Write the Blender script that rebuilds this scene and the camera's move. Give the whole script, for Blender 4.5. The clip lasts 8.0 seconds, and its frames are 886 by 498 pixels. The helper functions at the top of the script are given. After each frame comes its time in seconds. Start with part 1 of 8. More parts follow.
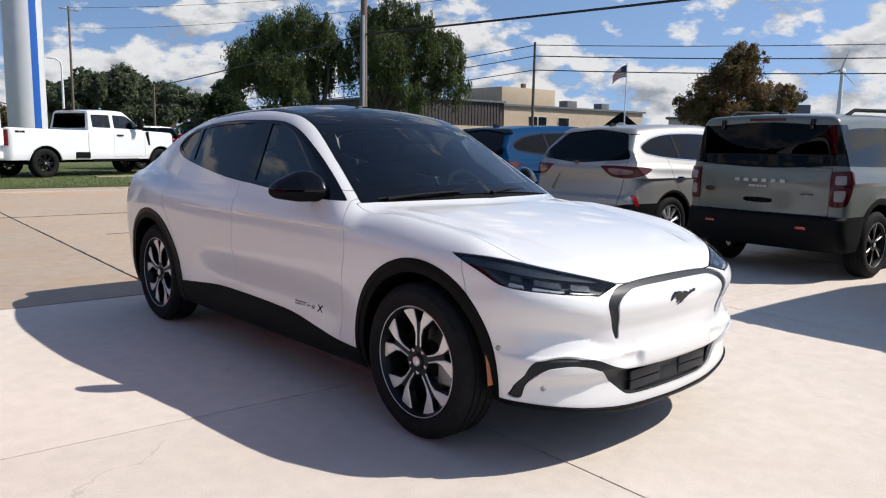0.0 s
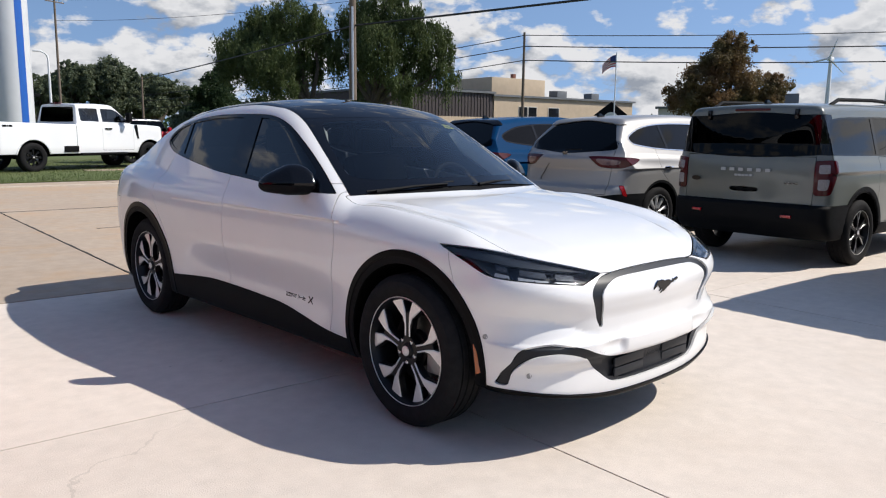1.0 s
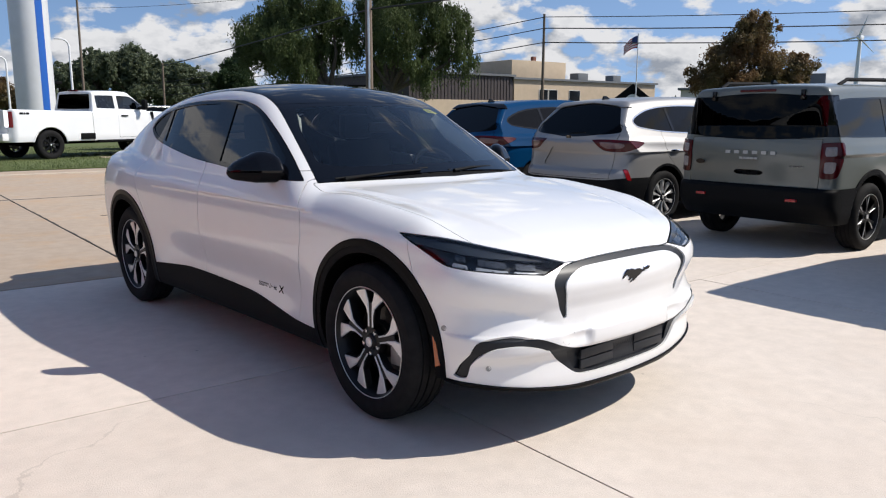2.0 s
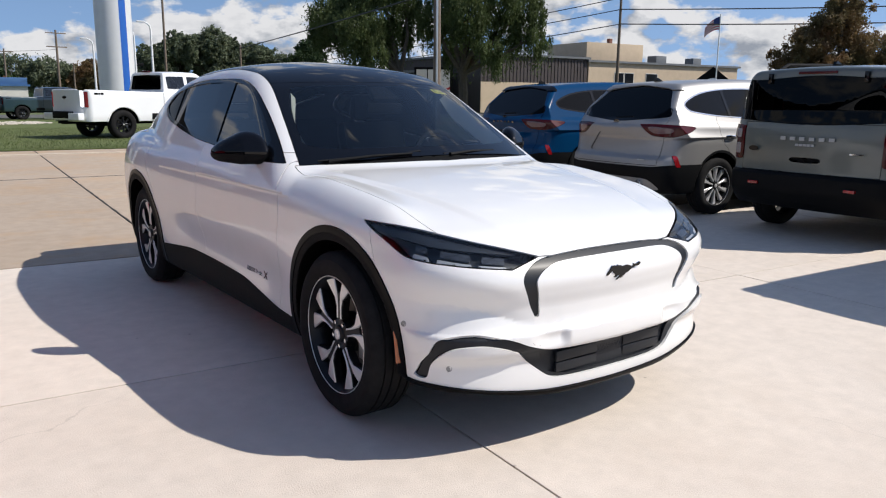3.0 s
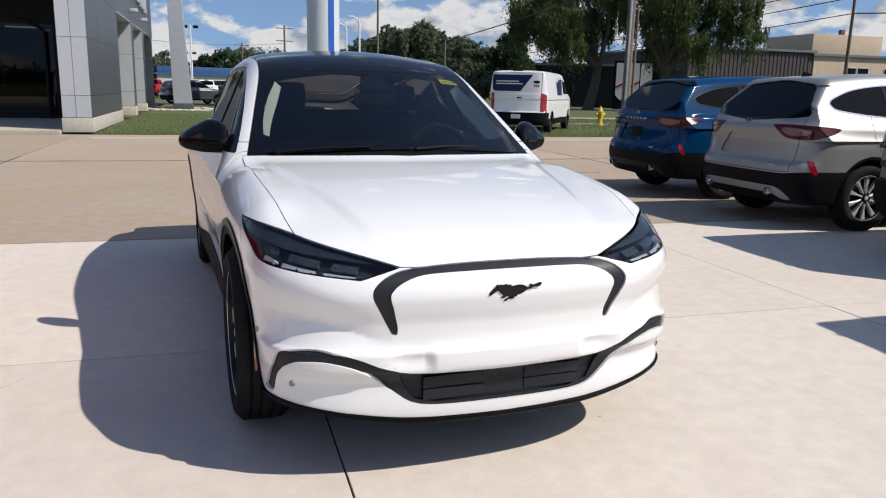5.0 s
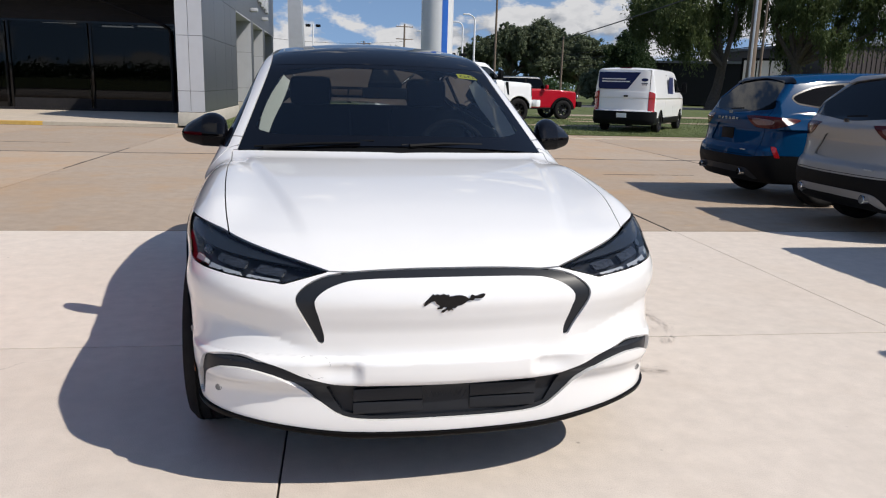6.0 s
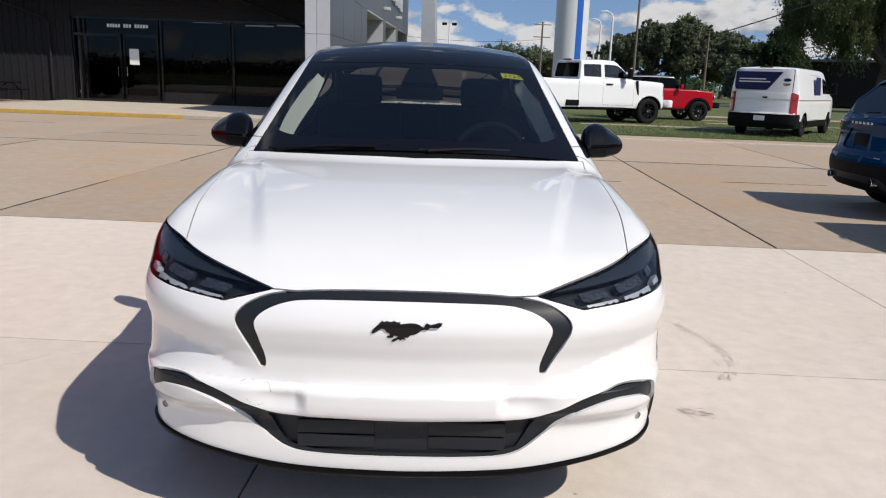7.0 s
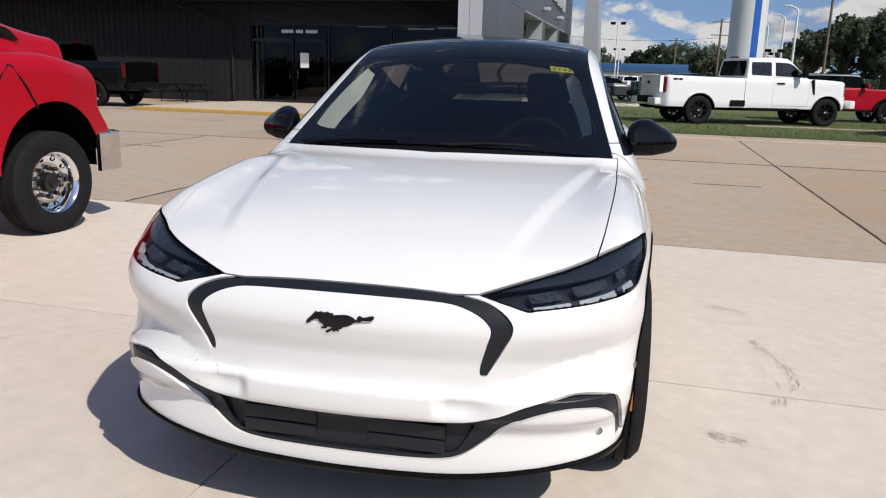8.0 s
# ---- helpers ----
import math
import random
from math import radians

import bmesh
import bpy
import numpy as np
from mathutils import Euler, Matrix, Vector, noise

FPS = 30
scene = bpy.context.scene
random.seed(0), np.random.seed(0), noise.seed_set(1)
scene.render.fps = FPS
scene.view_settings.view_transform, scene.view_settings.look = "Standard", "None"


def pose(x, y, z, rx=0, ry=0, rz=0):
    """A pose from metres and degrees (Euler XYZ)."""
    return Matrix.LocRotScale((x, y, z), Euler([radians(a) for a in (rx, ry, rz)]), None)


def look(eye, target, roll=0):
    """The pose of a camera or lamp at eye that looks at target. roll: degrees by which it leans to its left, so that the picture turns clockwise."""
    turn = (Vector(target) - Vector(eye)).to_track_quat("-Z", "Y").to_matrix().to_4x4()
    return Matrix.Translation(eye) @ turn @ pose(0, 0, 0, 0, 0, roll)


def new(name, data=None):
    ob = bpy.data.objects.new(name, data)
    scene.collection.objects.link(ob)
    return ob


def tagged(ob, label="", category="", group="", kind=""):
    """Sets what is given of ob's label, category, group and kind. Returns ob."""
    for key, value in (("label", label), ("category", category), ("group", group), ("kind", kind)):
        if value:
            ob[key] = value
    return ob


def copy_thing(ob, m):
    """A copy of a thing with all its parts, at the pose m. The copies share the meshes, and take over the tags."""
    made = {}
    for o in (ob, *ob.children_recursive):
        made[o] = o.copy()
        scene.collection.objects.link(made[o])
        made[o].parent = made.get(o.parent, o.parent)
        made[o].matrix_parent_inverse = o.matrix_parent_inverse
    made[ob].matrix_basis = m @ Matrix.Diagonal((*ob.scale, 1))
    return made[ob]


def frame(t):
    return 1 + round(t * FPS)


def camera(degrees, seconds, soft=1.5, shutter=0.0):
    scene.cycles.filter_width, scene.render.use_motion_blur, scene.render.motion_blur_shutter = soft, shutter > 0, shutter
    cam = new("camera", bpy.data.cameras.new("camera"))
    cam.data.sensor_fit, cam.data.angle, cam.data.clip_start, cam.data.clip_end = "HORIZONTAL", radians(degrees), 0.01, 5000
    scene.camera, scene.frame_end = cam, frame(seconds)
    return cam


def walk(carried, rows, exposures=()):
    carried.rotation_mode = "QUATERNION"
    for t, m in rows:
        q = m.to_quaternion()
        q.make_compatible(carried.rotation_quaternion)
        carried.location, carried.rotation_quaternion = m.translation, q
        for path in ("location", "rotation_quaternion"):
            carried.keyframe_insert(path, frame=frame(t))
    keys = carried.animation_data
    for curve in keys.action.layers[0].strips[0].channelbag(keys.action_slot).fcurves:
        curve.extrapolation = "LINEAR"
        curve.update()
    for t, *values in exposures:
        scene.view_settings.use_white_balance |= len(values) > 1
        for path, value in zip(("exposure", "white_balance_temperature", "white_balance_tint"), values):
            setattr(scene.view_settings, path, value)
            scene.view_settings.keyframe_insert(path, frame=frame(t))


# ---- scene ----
cam = camera(61.0, 8.0, soft=1.15)
PATH = [
    (0, (-3.044, -1.706, 1.36), (-1.71, -0.243, 1.079), 1.0),
    (0.5, (-3.079, -1.734, 1.368), (-1.734, -0.282, 1.078), 0.8),
    (1, (-3.075, -1.765, 1.371), (-1.726, -0.32, 1.067), 0.6),
    (1.5, (-2.98, -1.812, 1.38), (-1.643, -0.36, 1.055), 0.3),
    (3, (-2.337, -1.968, 1.366), (-1.19, -0.377, 0.977), 0.5),
    (3.5, (-2.037, -1.998, 1.362), (-0.998, -0.337, 0.962), 0.6),
    (4, (-1.739, -2.161, 1.37), (-0.809, -0.437, 0.968), 1.0),
    (5.5, (-0.802, -2.264, 1.37), (-0.259, -0.385, 0.95), 1.4),
    (6, (-0.494, -2.229, 1.367), (-0.103, -0.314, 0.941), 1.6),
    (6.5, (-0.201, -2.085, 1.37), (0.024, -0.145, 0.936), 1.9),
    (7, (0.057, -2.003, 1.391), (0.102, -0.053, 0.95), 2.0),
    (7.5, (0.376, -1.97, 1.406), (0.218, -0.028, 0.959), 1.9),
    (8, (0.683, -1.88, 1.372), (0.297, 0.03, 0.922), 1.6),
]
walk(cam, [(t, look(eye, target, roll)) for t, eye, target, roll in PATH],
     [(0.0, .25, 6450, 10), (4.0, .18, 6450, 10), (6.0, .04, 6500, 10), (8.0, -.01, 6550, 10)])

# ---------------------------------------------------------------- sky and sun
SUN_TO = Vector((0.865, -0.70, 1.16)).normalized()
world = bpy.data.worlds.new("sky")
scene.world = world
world.use_nodes = True
wn, wl = world.node_tree.nodes, world.node_tree.links
wn.clear()
w_out = wn.new("ShaderNodeOutputWorld")
w_bg = wn.new("ShaderNodeBackground")
w_bg.inputs["Strength"].default_value = 0.106
w_sky = wn.new("ShaderNodeTexSky")
w_sky.sky_type, w_sky.sun_disc = "NISHITA", False
w_sky.sun_elevation = math.asin(SUN_TO.z)
w_sky.sun_rotation = math.atan2(SUN_TO.x, SUN_TO.y)
w_sky.altitude, w_sky.air_density, w_sky.dust_density, w_sky.ozone_density = 200, 1.0, 0.5, 3.5


def wnode(kind, **inputs):
    n = wn.new(kind)
    for k, v in inputs.items():
        n.inputs[k].default_value = v
    return n


def wmath(op, a, b=None, clamp=False):
    n = wn.new("ShaderNodeMath")
    n.operation, n.use_clamp = op, clamp
    for i, v in enumerate((a, b)):
        if v is None:
            continue
        if isinstance(v, (int, float)):
            n.inputs[i].default_value = v
        else:
            wl.new(v, n.inputs[i])
    return n.outputs[0]


# fair-weather cumulus: billows of noise over the dome, gathered in banks, with lit tops and grey undersides
w_tc = wn.new("ShaderNodeTexCoord")


def heap(offset, scale, detail, rough=.55):
    mp = wn.new("ShaderNodeMapping")
    mp.inputs["Scale"].default_value = (1.0, 1.0, 1.9)
    mp.inputs["Location"].default_value = offset
    wl.new(w_tc.outputs["Generated"], mp.inputs["Vector"])
    n = wnode("ShaderNodeTexNoise", Scale=scale, Detail=detail, Roughness=rough, Distortion=0.0)
    wl.new(mp.outputs[0], n.inputs["Vector"])
    return n.outputs["Fac"]


w_sep = wn.new("ShaderNodeSeparateXYZ")
wl.new(w_tc.outputs["Generated"], w_sep.inputs[0])
w_more = wmath("ADD", wmath("MULTIPLY", wmath("MAXIMUM", wmath("SUBTRACT", 0.20, w_sep.outputs["Z"]), 0.0), 0.26),
               wmath("MULTIPLY", wmath("MAXIMUM", wmath("SUBTRACT", w_sep.outputs["Z"], 0.33), 0.0), -0.22))


def bank(lift):
    """The cloud's density, or that a little higher up and nearer the sun."""
    off = SUN_TO * lift
    fine = heap((3.1 + off.x, 1.7 + off.y, .4 + off.z), 13.0, 9.0, .56)
    broad = heap((7.3 + off.x, 2.2 + off.y, 1.4 + off.z), 4.2, 3.0, .5)
    return wmath("ADD", wmath("ADD", wmath("MULTIPLY", fine, .68), wmath("MULTIPLY", broad, .32)), w_more)


w_here, w_above = bank(0.0), bank(.045)
w_mask = wn.new("ShaderNodeValToRGB")
w_mask.color_ramp.elements[0].position, w_mask.color_ramp.elements[1].position = 0.522, 0.575
wl.new(w_here, w_mask.inputs["Fac"])
w_lit = wmath("ADD", wmath("MULTIPLY", wmath("SUBTRACT", w_here, w_above), 7.0), 0.62, True)
w_thick = wmath("MULTIPLY", wmath("SUBTRACT", w_here, .56), 3.2, True)
w_bright = wmath("SUBTRACT", w_lit, w_thick, True)
w_cloud = wn.new("ShaderNodeValToRGB")
w_cloud.color_ramp.elements[0].position, w_cloud.color_ramp.elements[1].position = 0.0, 0.80
w_cloud.color_ramp.elements[0].color = (2.5, 2.75, 3.2, 1)
w_cloud.color_ramp.elements[1].color = (6.2, 6.2, 6.3, 1)
wl.new(w_bright, w_cloud.inputs["Fac"])
w_mix = wn.new("ShaderNodeMix")
w_mix.data_type = "RGBA"
wl.new(w_mask.outputs["Color"], w_mix.inputs["Factor"])
w_blue = wnode("ShaderNodeHueSaturation", Saturation=0.97, Value=1.15)
w_lift = wn.new("ShaderNodeMapping")           # clear dry air: little whitening towards the horizon
w_lift.inputs["Scale"].default_value, w_lift.inputs["Location"].default_value = (1.0, 1.0, 0.80), (0, 0, 0.20)
w_gen = wn.new("ShaderNodeTexCoord")
wl.new(w_gen.outputs["Generated"], w_lift.inputs["Vector"])
wl.new(w_lift.outputs[0], w_sky.inputs["Vector"])
wl.new(w_sky.outputs["Color"], w_blue.inputs["Color"])
wl.new(w_blue.outputs[0], w_mix.inputs["A"])
wl.new(w_cloud.outputs["Color"], w_mix.inputs["B"])
wl.new(w_mix.outputs["Result"], w_bg.inputs["Color"])
wl.new(w_bg.outputs[0], w_out.inputs["Surface"])

sun = new("sun", bpy.data.lights.new("sun", "SUN"))
sun.data.energy, sun.data.angle, sun.data.color = 4.55, radians(0.53), (1.0, 0.94, 0.855)
sun.matrix_world = look(SUN_TO * 50, (0, 0, 0))

# ---------------------------------------------------------------- materials
def material(name, color, rough=0.5, metal=0.0, coat=0.0, grain=0.0, grain_scale=8.0, spots=0.0, spot_scale=0.7, bump=0.0,
             bump_scale=60.0, spec=0.5, coat_rough=.07, random=0.0, second=None, stretch=(1, 1, 1),
             cracks=0.0, crack_scale=0.4, specks=0.0, stains=0.0, stain=(.3, .2, .1)):
    """A Principled surface: grain and spots vary its colour at a fine and a broad scale, bump gives fine relief, random varies
    piece from piece. second: the colour that the spots lean to."""
    m = bpy.data.materials.new(name)
    m.use_nodes = True
    nt = m.node_tree
    p = nt.nodes["Principled BSDF"]
    p.inputs["Base Color"].default_value = (*color, 1)
    p.inputs["Roughness"].default_value, p.inputs["Metallic"].default_value = rough, metal
    p.inputs["Coat Weight"].default_value, p.inputs["Coat Roughness"].default_value = coat, coat_rough
    p.inputs["Specular IOR Level"].default_value = spec
    if not (grain or spots or bump or random or cracks):
        return m
    tc = nt.nodes.new("ShaderNodeTexCoord")
    mp = nt.nodes.new("ShaderNodeMapping")
    mp.inputs["Scale"].default_value = stretch
    if cracks or stains:
        geo = nt.nodes.new("ShaderNodeNewGeometry")
        nt.links.new(geo.outputs["Position"], mp.inputs["Vector"])
    else:
        nt.links.new(tc.outputs["Object"], mp.inputs["Vector"])
    last = None

    def noise_fac(scale, detail, lo, hi):
        n = nt.nodes.new("ShaderNodeTexNoise")
        n.inputs["Scale"].default_value, n.inputs["Detail"].default_value, n.inputs["Roughness"].default_value = scale, detail, 0.62
        nt.links.new(mp.outputs[0], n.inputs["Vector"])
        r = nt.nodes.new("ShaderNodeMapRange")
        r.inputs["From Min"].default_value, r.inputs["From Max"].default_value = 0.3, 0.7
        r.inputs["To Min"].default_value, r.inputs["To Max"].default_value = lo, hi
        nt.links.new(n.outputs["Fac"], r.inputs["Value"])
        return r.outputs[0]

    def mixed(kind, fac, a, b):
        x = nt.nodes.new("ShaderNodeMix")
        x.data_type, x.blend_type = "RGBA", kind
        for sock, v in (("Factor", fac), ("A", a), ("B", b)):
            if isinstance(v, tuple):
                x.inputs[sock].default_value = (*v, 1)
            elif isinstance(v, (int, float)):
                x.inputs[sock].default_value = v
            else:
                nt.links.new(v, x.inputs[sock])
        return x.outputs["Result"]

    col = color
    if spots:
        col = mixed("MIX", noise_fac(spot_scale, 5, 0, spots), col, second or tuple(c * 0.55 for c in color))
    if grain:
        g = noise_fac(grain_scale, 8, 1 - grain, 1 + grain)
        comb = nt.nodes.new("ShaderNodeCombineColor")
        for i in range(3):
            nt.links.new(g, comb.inputs[i])
        col = mixed("MULTIPLY", 1.0, col, comb.outputs[0])
    if stains:
        for scale, lo, amount in ((.33, .50, stains), (1.7, .58, stains * .8)):
            n = noise_fac(scale, 6, 0, 1)
            r = nt.nodes.new("ShaderNodeMapRange")
            r.inputs["From Min"].default_value, r.inputs["From Max"].default_value = lo, lo + .35
            r.inputs["To Max"].default_value = amount
            nt.links.new(n, r.inputs["Value"])
            col = mixed("MIX", r.outputs[0], col, stain)
    if cracks:
        warp = nt.nodes.new("ShaderNodeTexNoise")
        warp.inputs["Scale"].default_value, warp.inputs["Detail"].default_value = 1.6, 6
        nt.links.new(mp.outputs[0], warp.inputs["Vector"])
        bent = mixed("LINEAR_LIGHT", .35, mp.outputs[0], warp.outputs["Color"])
        vo = nt.nodes.new("ShaderNodeTexVoronoi")
        vo.feature = "DISTANCE_TO_EDGE"
        vo.inputs["Scale"].default_value = crack_scale
        nt.links.new(bent, vo.inputs["Vector"])
        line = nt.nodes.new("ShaderNodeMapRange")
        line.inputs["From Min"].default_value, line.inputs["From Max"].default_value = .0015 * crack_scale, .006 * crack_scale
        line.inputs["To Min"].default_value, line.inputs["To Max"].default_value = 1, 0
        nt.links.new(vo.outputs["Distance"], line.inputs["Value"])
        keep = noise_fac(.35, 3, -2.6, 2.2)
        cl = nt.nodes.new("ShaderNodeMath")
        cl.operation, cl.use_clamp = "MULTIPLY", True
        nt.links.new(line.outputs[0], cl.inputs[0])
        nt.links.new(keep, cl.inputs[1])
        soft = nt.nodes.new("ShaderNodeMath")
        soft.operation = "MULTIPLY"
        soft.inputs[1].default_value = cracks
        nt.links.new(cl.outputs[0], soft.inputs[0])
        col = mixed("MIX", soft.outputs[0], col, (.06, .05, .04))
    if specks:
        dots = nt.nodes.new("ShaderNodeTexVoronoi")
        dots.inputs["Scale"].default_value = 3.2
        nt.links.new(mp.outputs[0], dots.inputs["Vector"])
        d = nt.nodes.new("ShaderNodeMapRange")
        d.inputs["From Min"].default_value, d.inputs["From Max"].default_value = .020, .035
        d.inputs["To Min"].default_value, d.inputs["To Max"].default_value = specks, 0
        nt.links.new(dots.outputs["Distance"], d.inputs["Value"])
        col = mixed("MIX", d.outputs[0], col, (.10, .085, .07))
    if random:
        oi = nt.nodes.new("ShaderNodeObjectInfo")
        r = nt.nodes.new("ShaderNodeMapRange")
        r.inputs["To Min"].default_value, r.inputs["To Max"].default_value = 1 - random, 1 + random
        nt.links.new(oi.outputs["Random"], r.inputs["Value"])
        comb = nt.nodes.new("ShaderNodeCombineColor")
        for i in range(3):
            nt.links.new(r.outputs[0], comb.inputs[i])
        col = mixed("MULTIPLY", 1.0, col, comb.outputs[0])
    if not isinstance(col, tuple):
        nt.links.new(col, p.inputs["Base Color"])
    if bump:
        n = nt.nodes.new("ShaderNodeTexNoise")
        n.inputs["Scale"].default_value, n.inputs["Detail"].default_value = bump_scale, 4
        nt.links.new(mp.outputs[0], n.inputs["Vector"])
        b = nt.nodes.new("ShaderNodeBump")
        b.inputs["Strength"].default_value, b.inputs["Distance"].default_value = bump, 0.01
        nt.links.new(n.outputs["Fac"], b.inputs["Height"])
        nt.links.new(b.outputs[0], p.inputs["Normal"])
    return m


def glazing(name, tint, base=.05, rough=0.0):
    """Thin car or shop glass: what is behind shows through its tint, and the gloss rises towards grazing views, alike on both sides."""
    m = bpy.data.materials.new(name)
    m.use_nodes = True
    nt = m.node_tree
    nt.nodes.remove(nt.nodes["Principled BSDF"])
    out = nt.nodes["Material Output"]
    clear, gloss, mix, lw, power, scale = (nt.nodes.new("ShaderNode" + k) for k in ("BsdfTransparent", "BsdfGlossy", "MixShader", "LayerWeight", "Math", "MapRange"))
    clear.inputs["Color"].default_value = (*tint, 1)
    gloss.inputs["Roughness"].default_value = rough
    lw.inputs["Blend"].default_value = .5
    power.operation = "POWER"
    power.inputs[1].default_value = 4.5
    scale.inputs["To Min"].default_value = base
    nt.links.new(lw.outputs["Facing"], power.inputs[0])
    nt.links.new(power.outputs[0], scale.inputs["Value"])
    nt.links.new(scale.outputs[0], mix.inputs[0])
    nt.links.new(clear.outputs[0], mix.inputs[1])
    nt.links.new(gloss.outputs[0], mix.inputs[2])
    nt.links.new(mix.outputs[0], out.inputs["Surface"])
    return m


PAINT_WHITE = material("white_paint", (.735, .73, .72), .35, coat=1.0, coat_rough=.015, grain=.02, grain_scale=2.0)
PAINT_TRUCK = material("plain_white_paint", (.80, .81, .82), .3, coat=.8, grain=.02, grain_scale=1.0)
PAINT_SILVER = material("silver_paint", (.29, .285, .28), .45, metal=.5, coat=.4, spec=.3, grain=.05, grain_scale=900.0)
PAINT_BLUE = material("blue_paint", (.002, .036, .105), .4, coat=.45, coat_rough=.03, spec=.0, grain=.12, grain_scale=900.0)
PAINT_SAGE = material("grey_green_paint", (.106, .117, .104), .3, coat=.6, grain=.03, grain_scale=3.0)
PAINT_RED = material("red_paint", (.36, .001, .012), .35, spec=.2, coat=.2, grain=.04, grain_scale=2.0)
PAINT_BLACK = material("black_paint", (.003, .003, .0035), .12, spec=.25, grain=.1, grain_scale=2.0)
PAINT_TEAL = material("dark_green_paint", (.012, .035, .045), .3, coat=1.0, grain=.1, grain_scale=2.0)
PAINT_GREY = material("dark_grey_paint", (.05, .052, .06), .3, coat=1.0, grain=.1, grain_scale=2.0)
GLOSS_BLACK = material("gloss_black", (.003, .003, .004), .04, spec=.32, grain=.1, grain_scale=3.0)
TRIM_BLACK = material("black_plastic", (.005, .0053, .006), .6, spec=.10, grain=.15, grain_scale=40.0, bump=.12, bump_scale=900.0)
BAND_GREY = material("charcoal_trim", (.012, .014, .018), .4, spec=.28, grain=.1, grain_scale=30.0)
LINER = material("wheel_liner", (.004, .004, .004), .95, spec=.0, grain=.2, grain_scale=20.0)
RUBBER = material("tyre_rubber", (.011, .011, .012), .8, spec=.12, grain=.22, grain_scale=25.0, spots=.4, spot_scale=6.0, second=(.02, .019, .018), bump=.1, bump_scale=300.0)
MACHINED = material("machined_alloy", (.74, .735, .73), .38, metal=.65, grain=.05, grain_scale=60.0)
CHROME = material("chrome", (.80, .81, .83), .07, metal=1.0, grain=.03, grain_scale=10.0)
RIM_BLACK = material("black_wheel_paint", (.006, .006, .007), .35, spec=.25, grain=.1, grain_scale=10.0)
STEEL = material("brake_steel", (.07, .068, .065), .45, metal=1.0, grain=.15, grain_scale=50.0)
CALIPER = material("cast_caliper", (.30, .30, .30), .5, metal=.6, grain=.1, grain_scale=40.0)
LAMP_DARK = material("lamp_housing", (.012, .013, .016), .3, grain=.1, grain_scale=30.0)
LAMP_BROW = material("lamp_brow", (.014, .017, .022), .35, grain=.1, grain_scale=30.0)
LAMP_CELL = material("lamp_reflector_cell", (.05, .054, .062), .25, metal=.5, grain=.9, grain_scale=70.0, stretch=(1, 1, 2.5))
LAMP_GUIDE = material("lamp_light_guide", (.34, .35, .37), .35, grain=.25, grain_scale=160.0)
ARCH_BLACK = material("arch_black", (.0025, .0025, .003), .30, spec=.06, grain=.1, grain_scale=5.0)
LAMP_CLEAR = material("lamp_reflector", (.62, .64, .66), .16, metal=.9, grain=.08, grain_scale=90.0)
LAMP_RED = material("red_lamp_lens", (.055, .002, .004), .12, spec=.35, grain=.15, grain_scale=60.0)
LAMP_AMBER = material("amber_marker", (.36, .085, .015), .18, coat=.6, grain=.1, grain_scale=80.0)
REFLECTOR = material("red_reflector", (.30, .008, .012), .2, coat=.8, grain=.2, grain_scale=120.0)
GLASS_CLEAR = glazing("windshield_glass", (.55, .59, .60), .065)
GLASS_TINT = glazing("tinted_glass", (.12, .135, .14), .075)
GLASS_DARK = glazing("privacy_glass", (.005, .0055, .006), .055)
GLASS_LOT = glazing("deep_privacy_glass", (.005, .0055, .006), .015)
LENS_PALE = material("pale_lamp_lens", (.24, .22, .22), .15, spec=.4, grain=.35, grain_scale=90.0)
LENS_SMOKE = material("smoked_reversing_lens", (.13, .075, .08), .12, coat=.5, grain=.3, grain_scale=120.0)
LENS = glazing("lamp_lens", (.90, .92, .94))
CABIN = material("cabin_dark", (.006, .0065, .008), .8, spec=.04, grain=.15, grain_scale=30.0, bump=.1, bump_scale=500.0)
CABIN_LIGHT = material("cabin_pale_trim", (.82, .79, .68), .7, grain=.08, grain_scale=60.0)
SEAT = material("seat_vinyl", (.010, .0105, .012), .6, spec=.1, grain=.15, grain_scale=40.0)
STICKER = material("yellow_sticker", (.75, .70, .04), .6, grain=.06, grain_scale=60.0)
INK = material("black_ink", (.02, .02, .02), .6, grain=.1, grain_scale=90.0)
PAPER = material("white_paper", (.75, .75, .73), .7, grain=.04, grain_scale=40.0)
CONCRETE_NEW = material("new_concrete", (.625, .55, .478), .88, grain=.075, grain_scale=9.0, spots=.32, spot_scale=.9, second=(.53, .47, .415), bump=.25, bump_scale=160.0, random=.03, cracks=.18, crack_scale=.22, specks=.5, stains=.30, stain=(.55, .46, .38))
CONCRETE_OLD = material("old_concrete", (.39, .315, .245), .9, grain=.10, grain_scale=7.0, spots=.6, spot_scale=.45, second=(.33, .25, .18), bump=.3, bump_scale=120.0, random=.07, cracks=.4, crack_scale=.16, specks=.6, stains=.5, stain=(.42, .27, .15))
LETTER = material("pale_lettering", (.36, .37, .37), .4, grain=.05, grain_scale=50.0)
JOINT = material("joint_filler", (.035, .03, .026), .9, grain=.3, grain_scale=30.0)
GRASS = material("lawn", (.075, .105, .024), .9, grain=.35, grain_scale=14.0, spots=.5, spot_scale=.35, second=(.105, .10, .035), bump=.6, bump_scale=40.0)
BLADES = material("grass_blades", (.075, .115, .028), .7, grain=.3, grain_scale=4.0, spots=.4, spot_scale=.5, second=(.13, .12, .05))
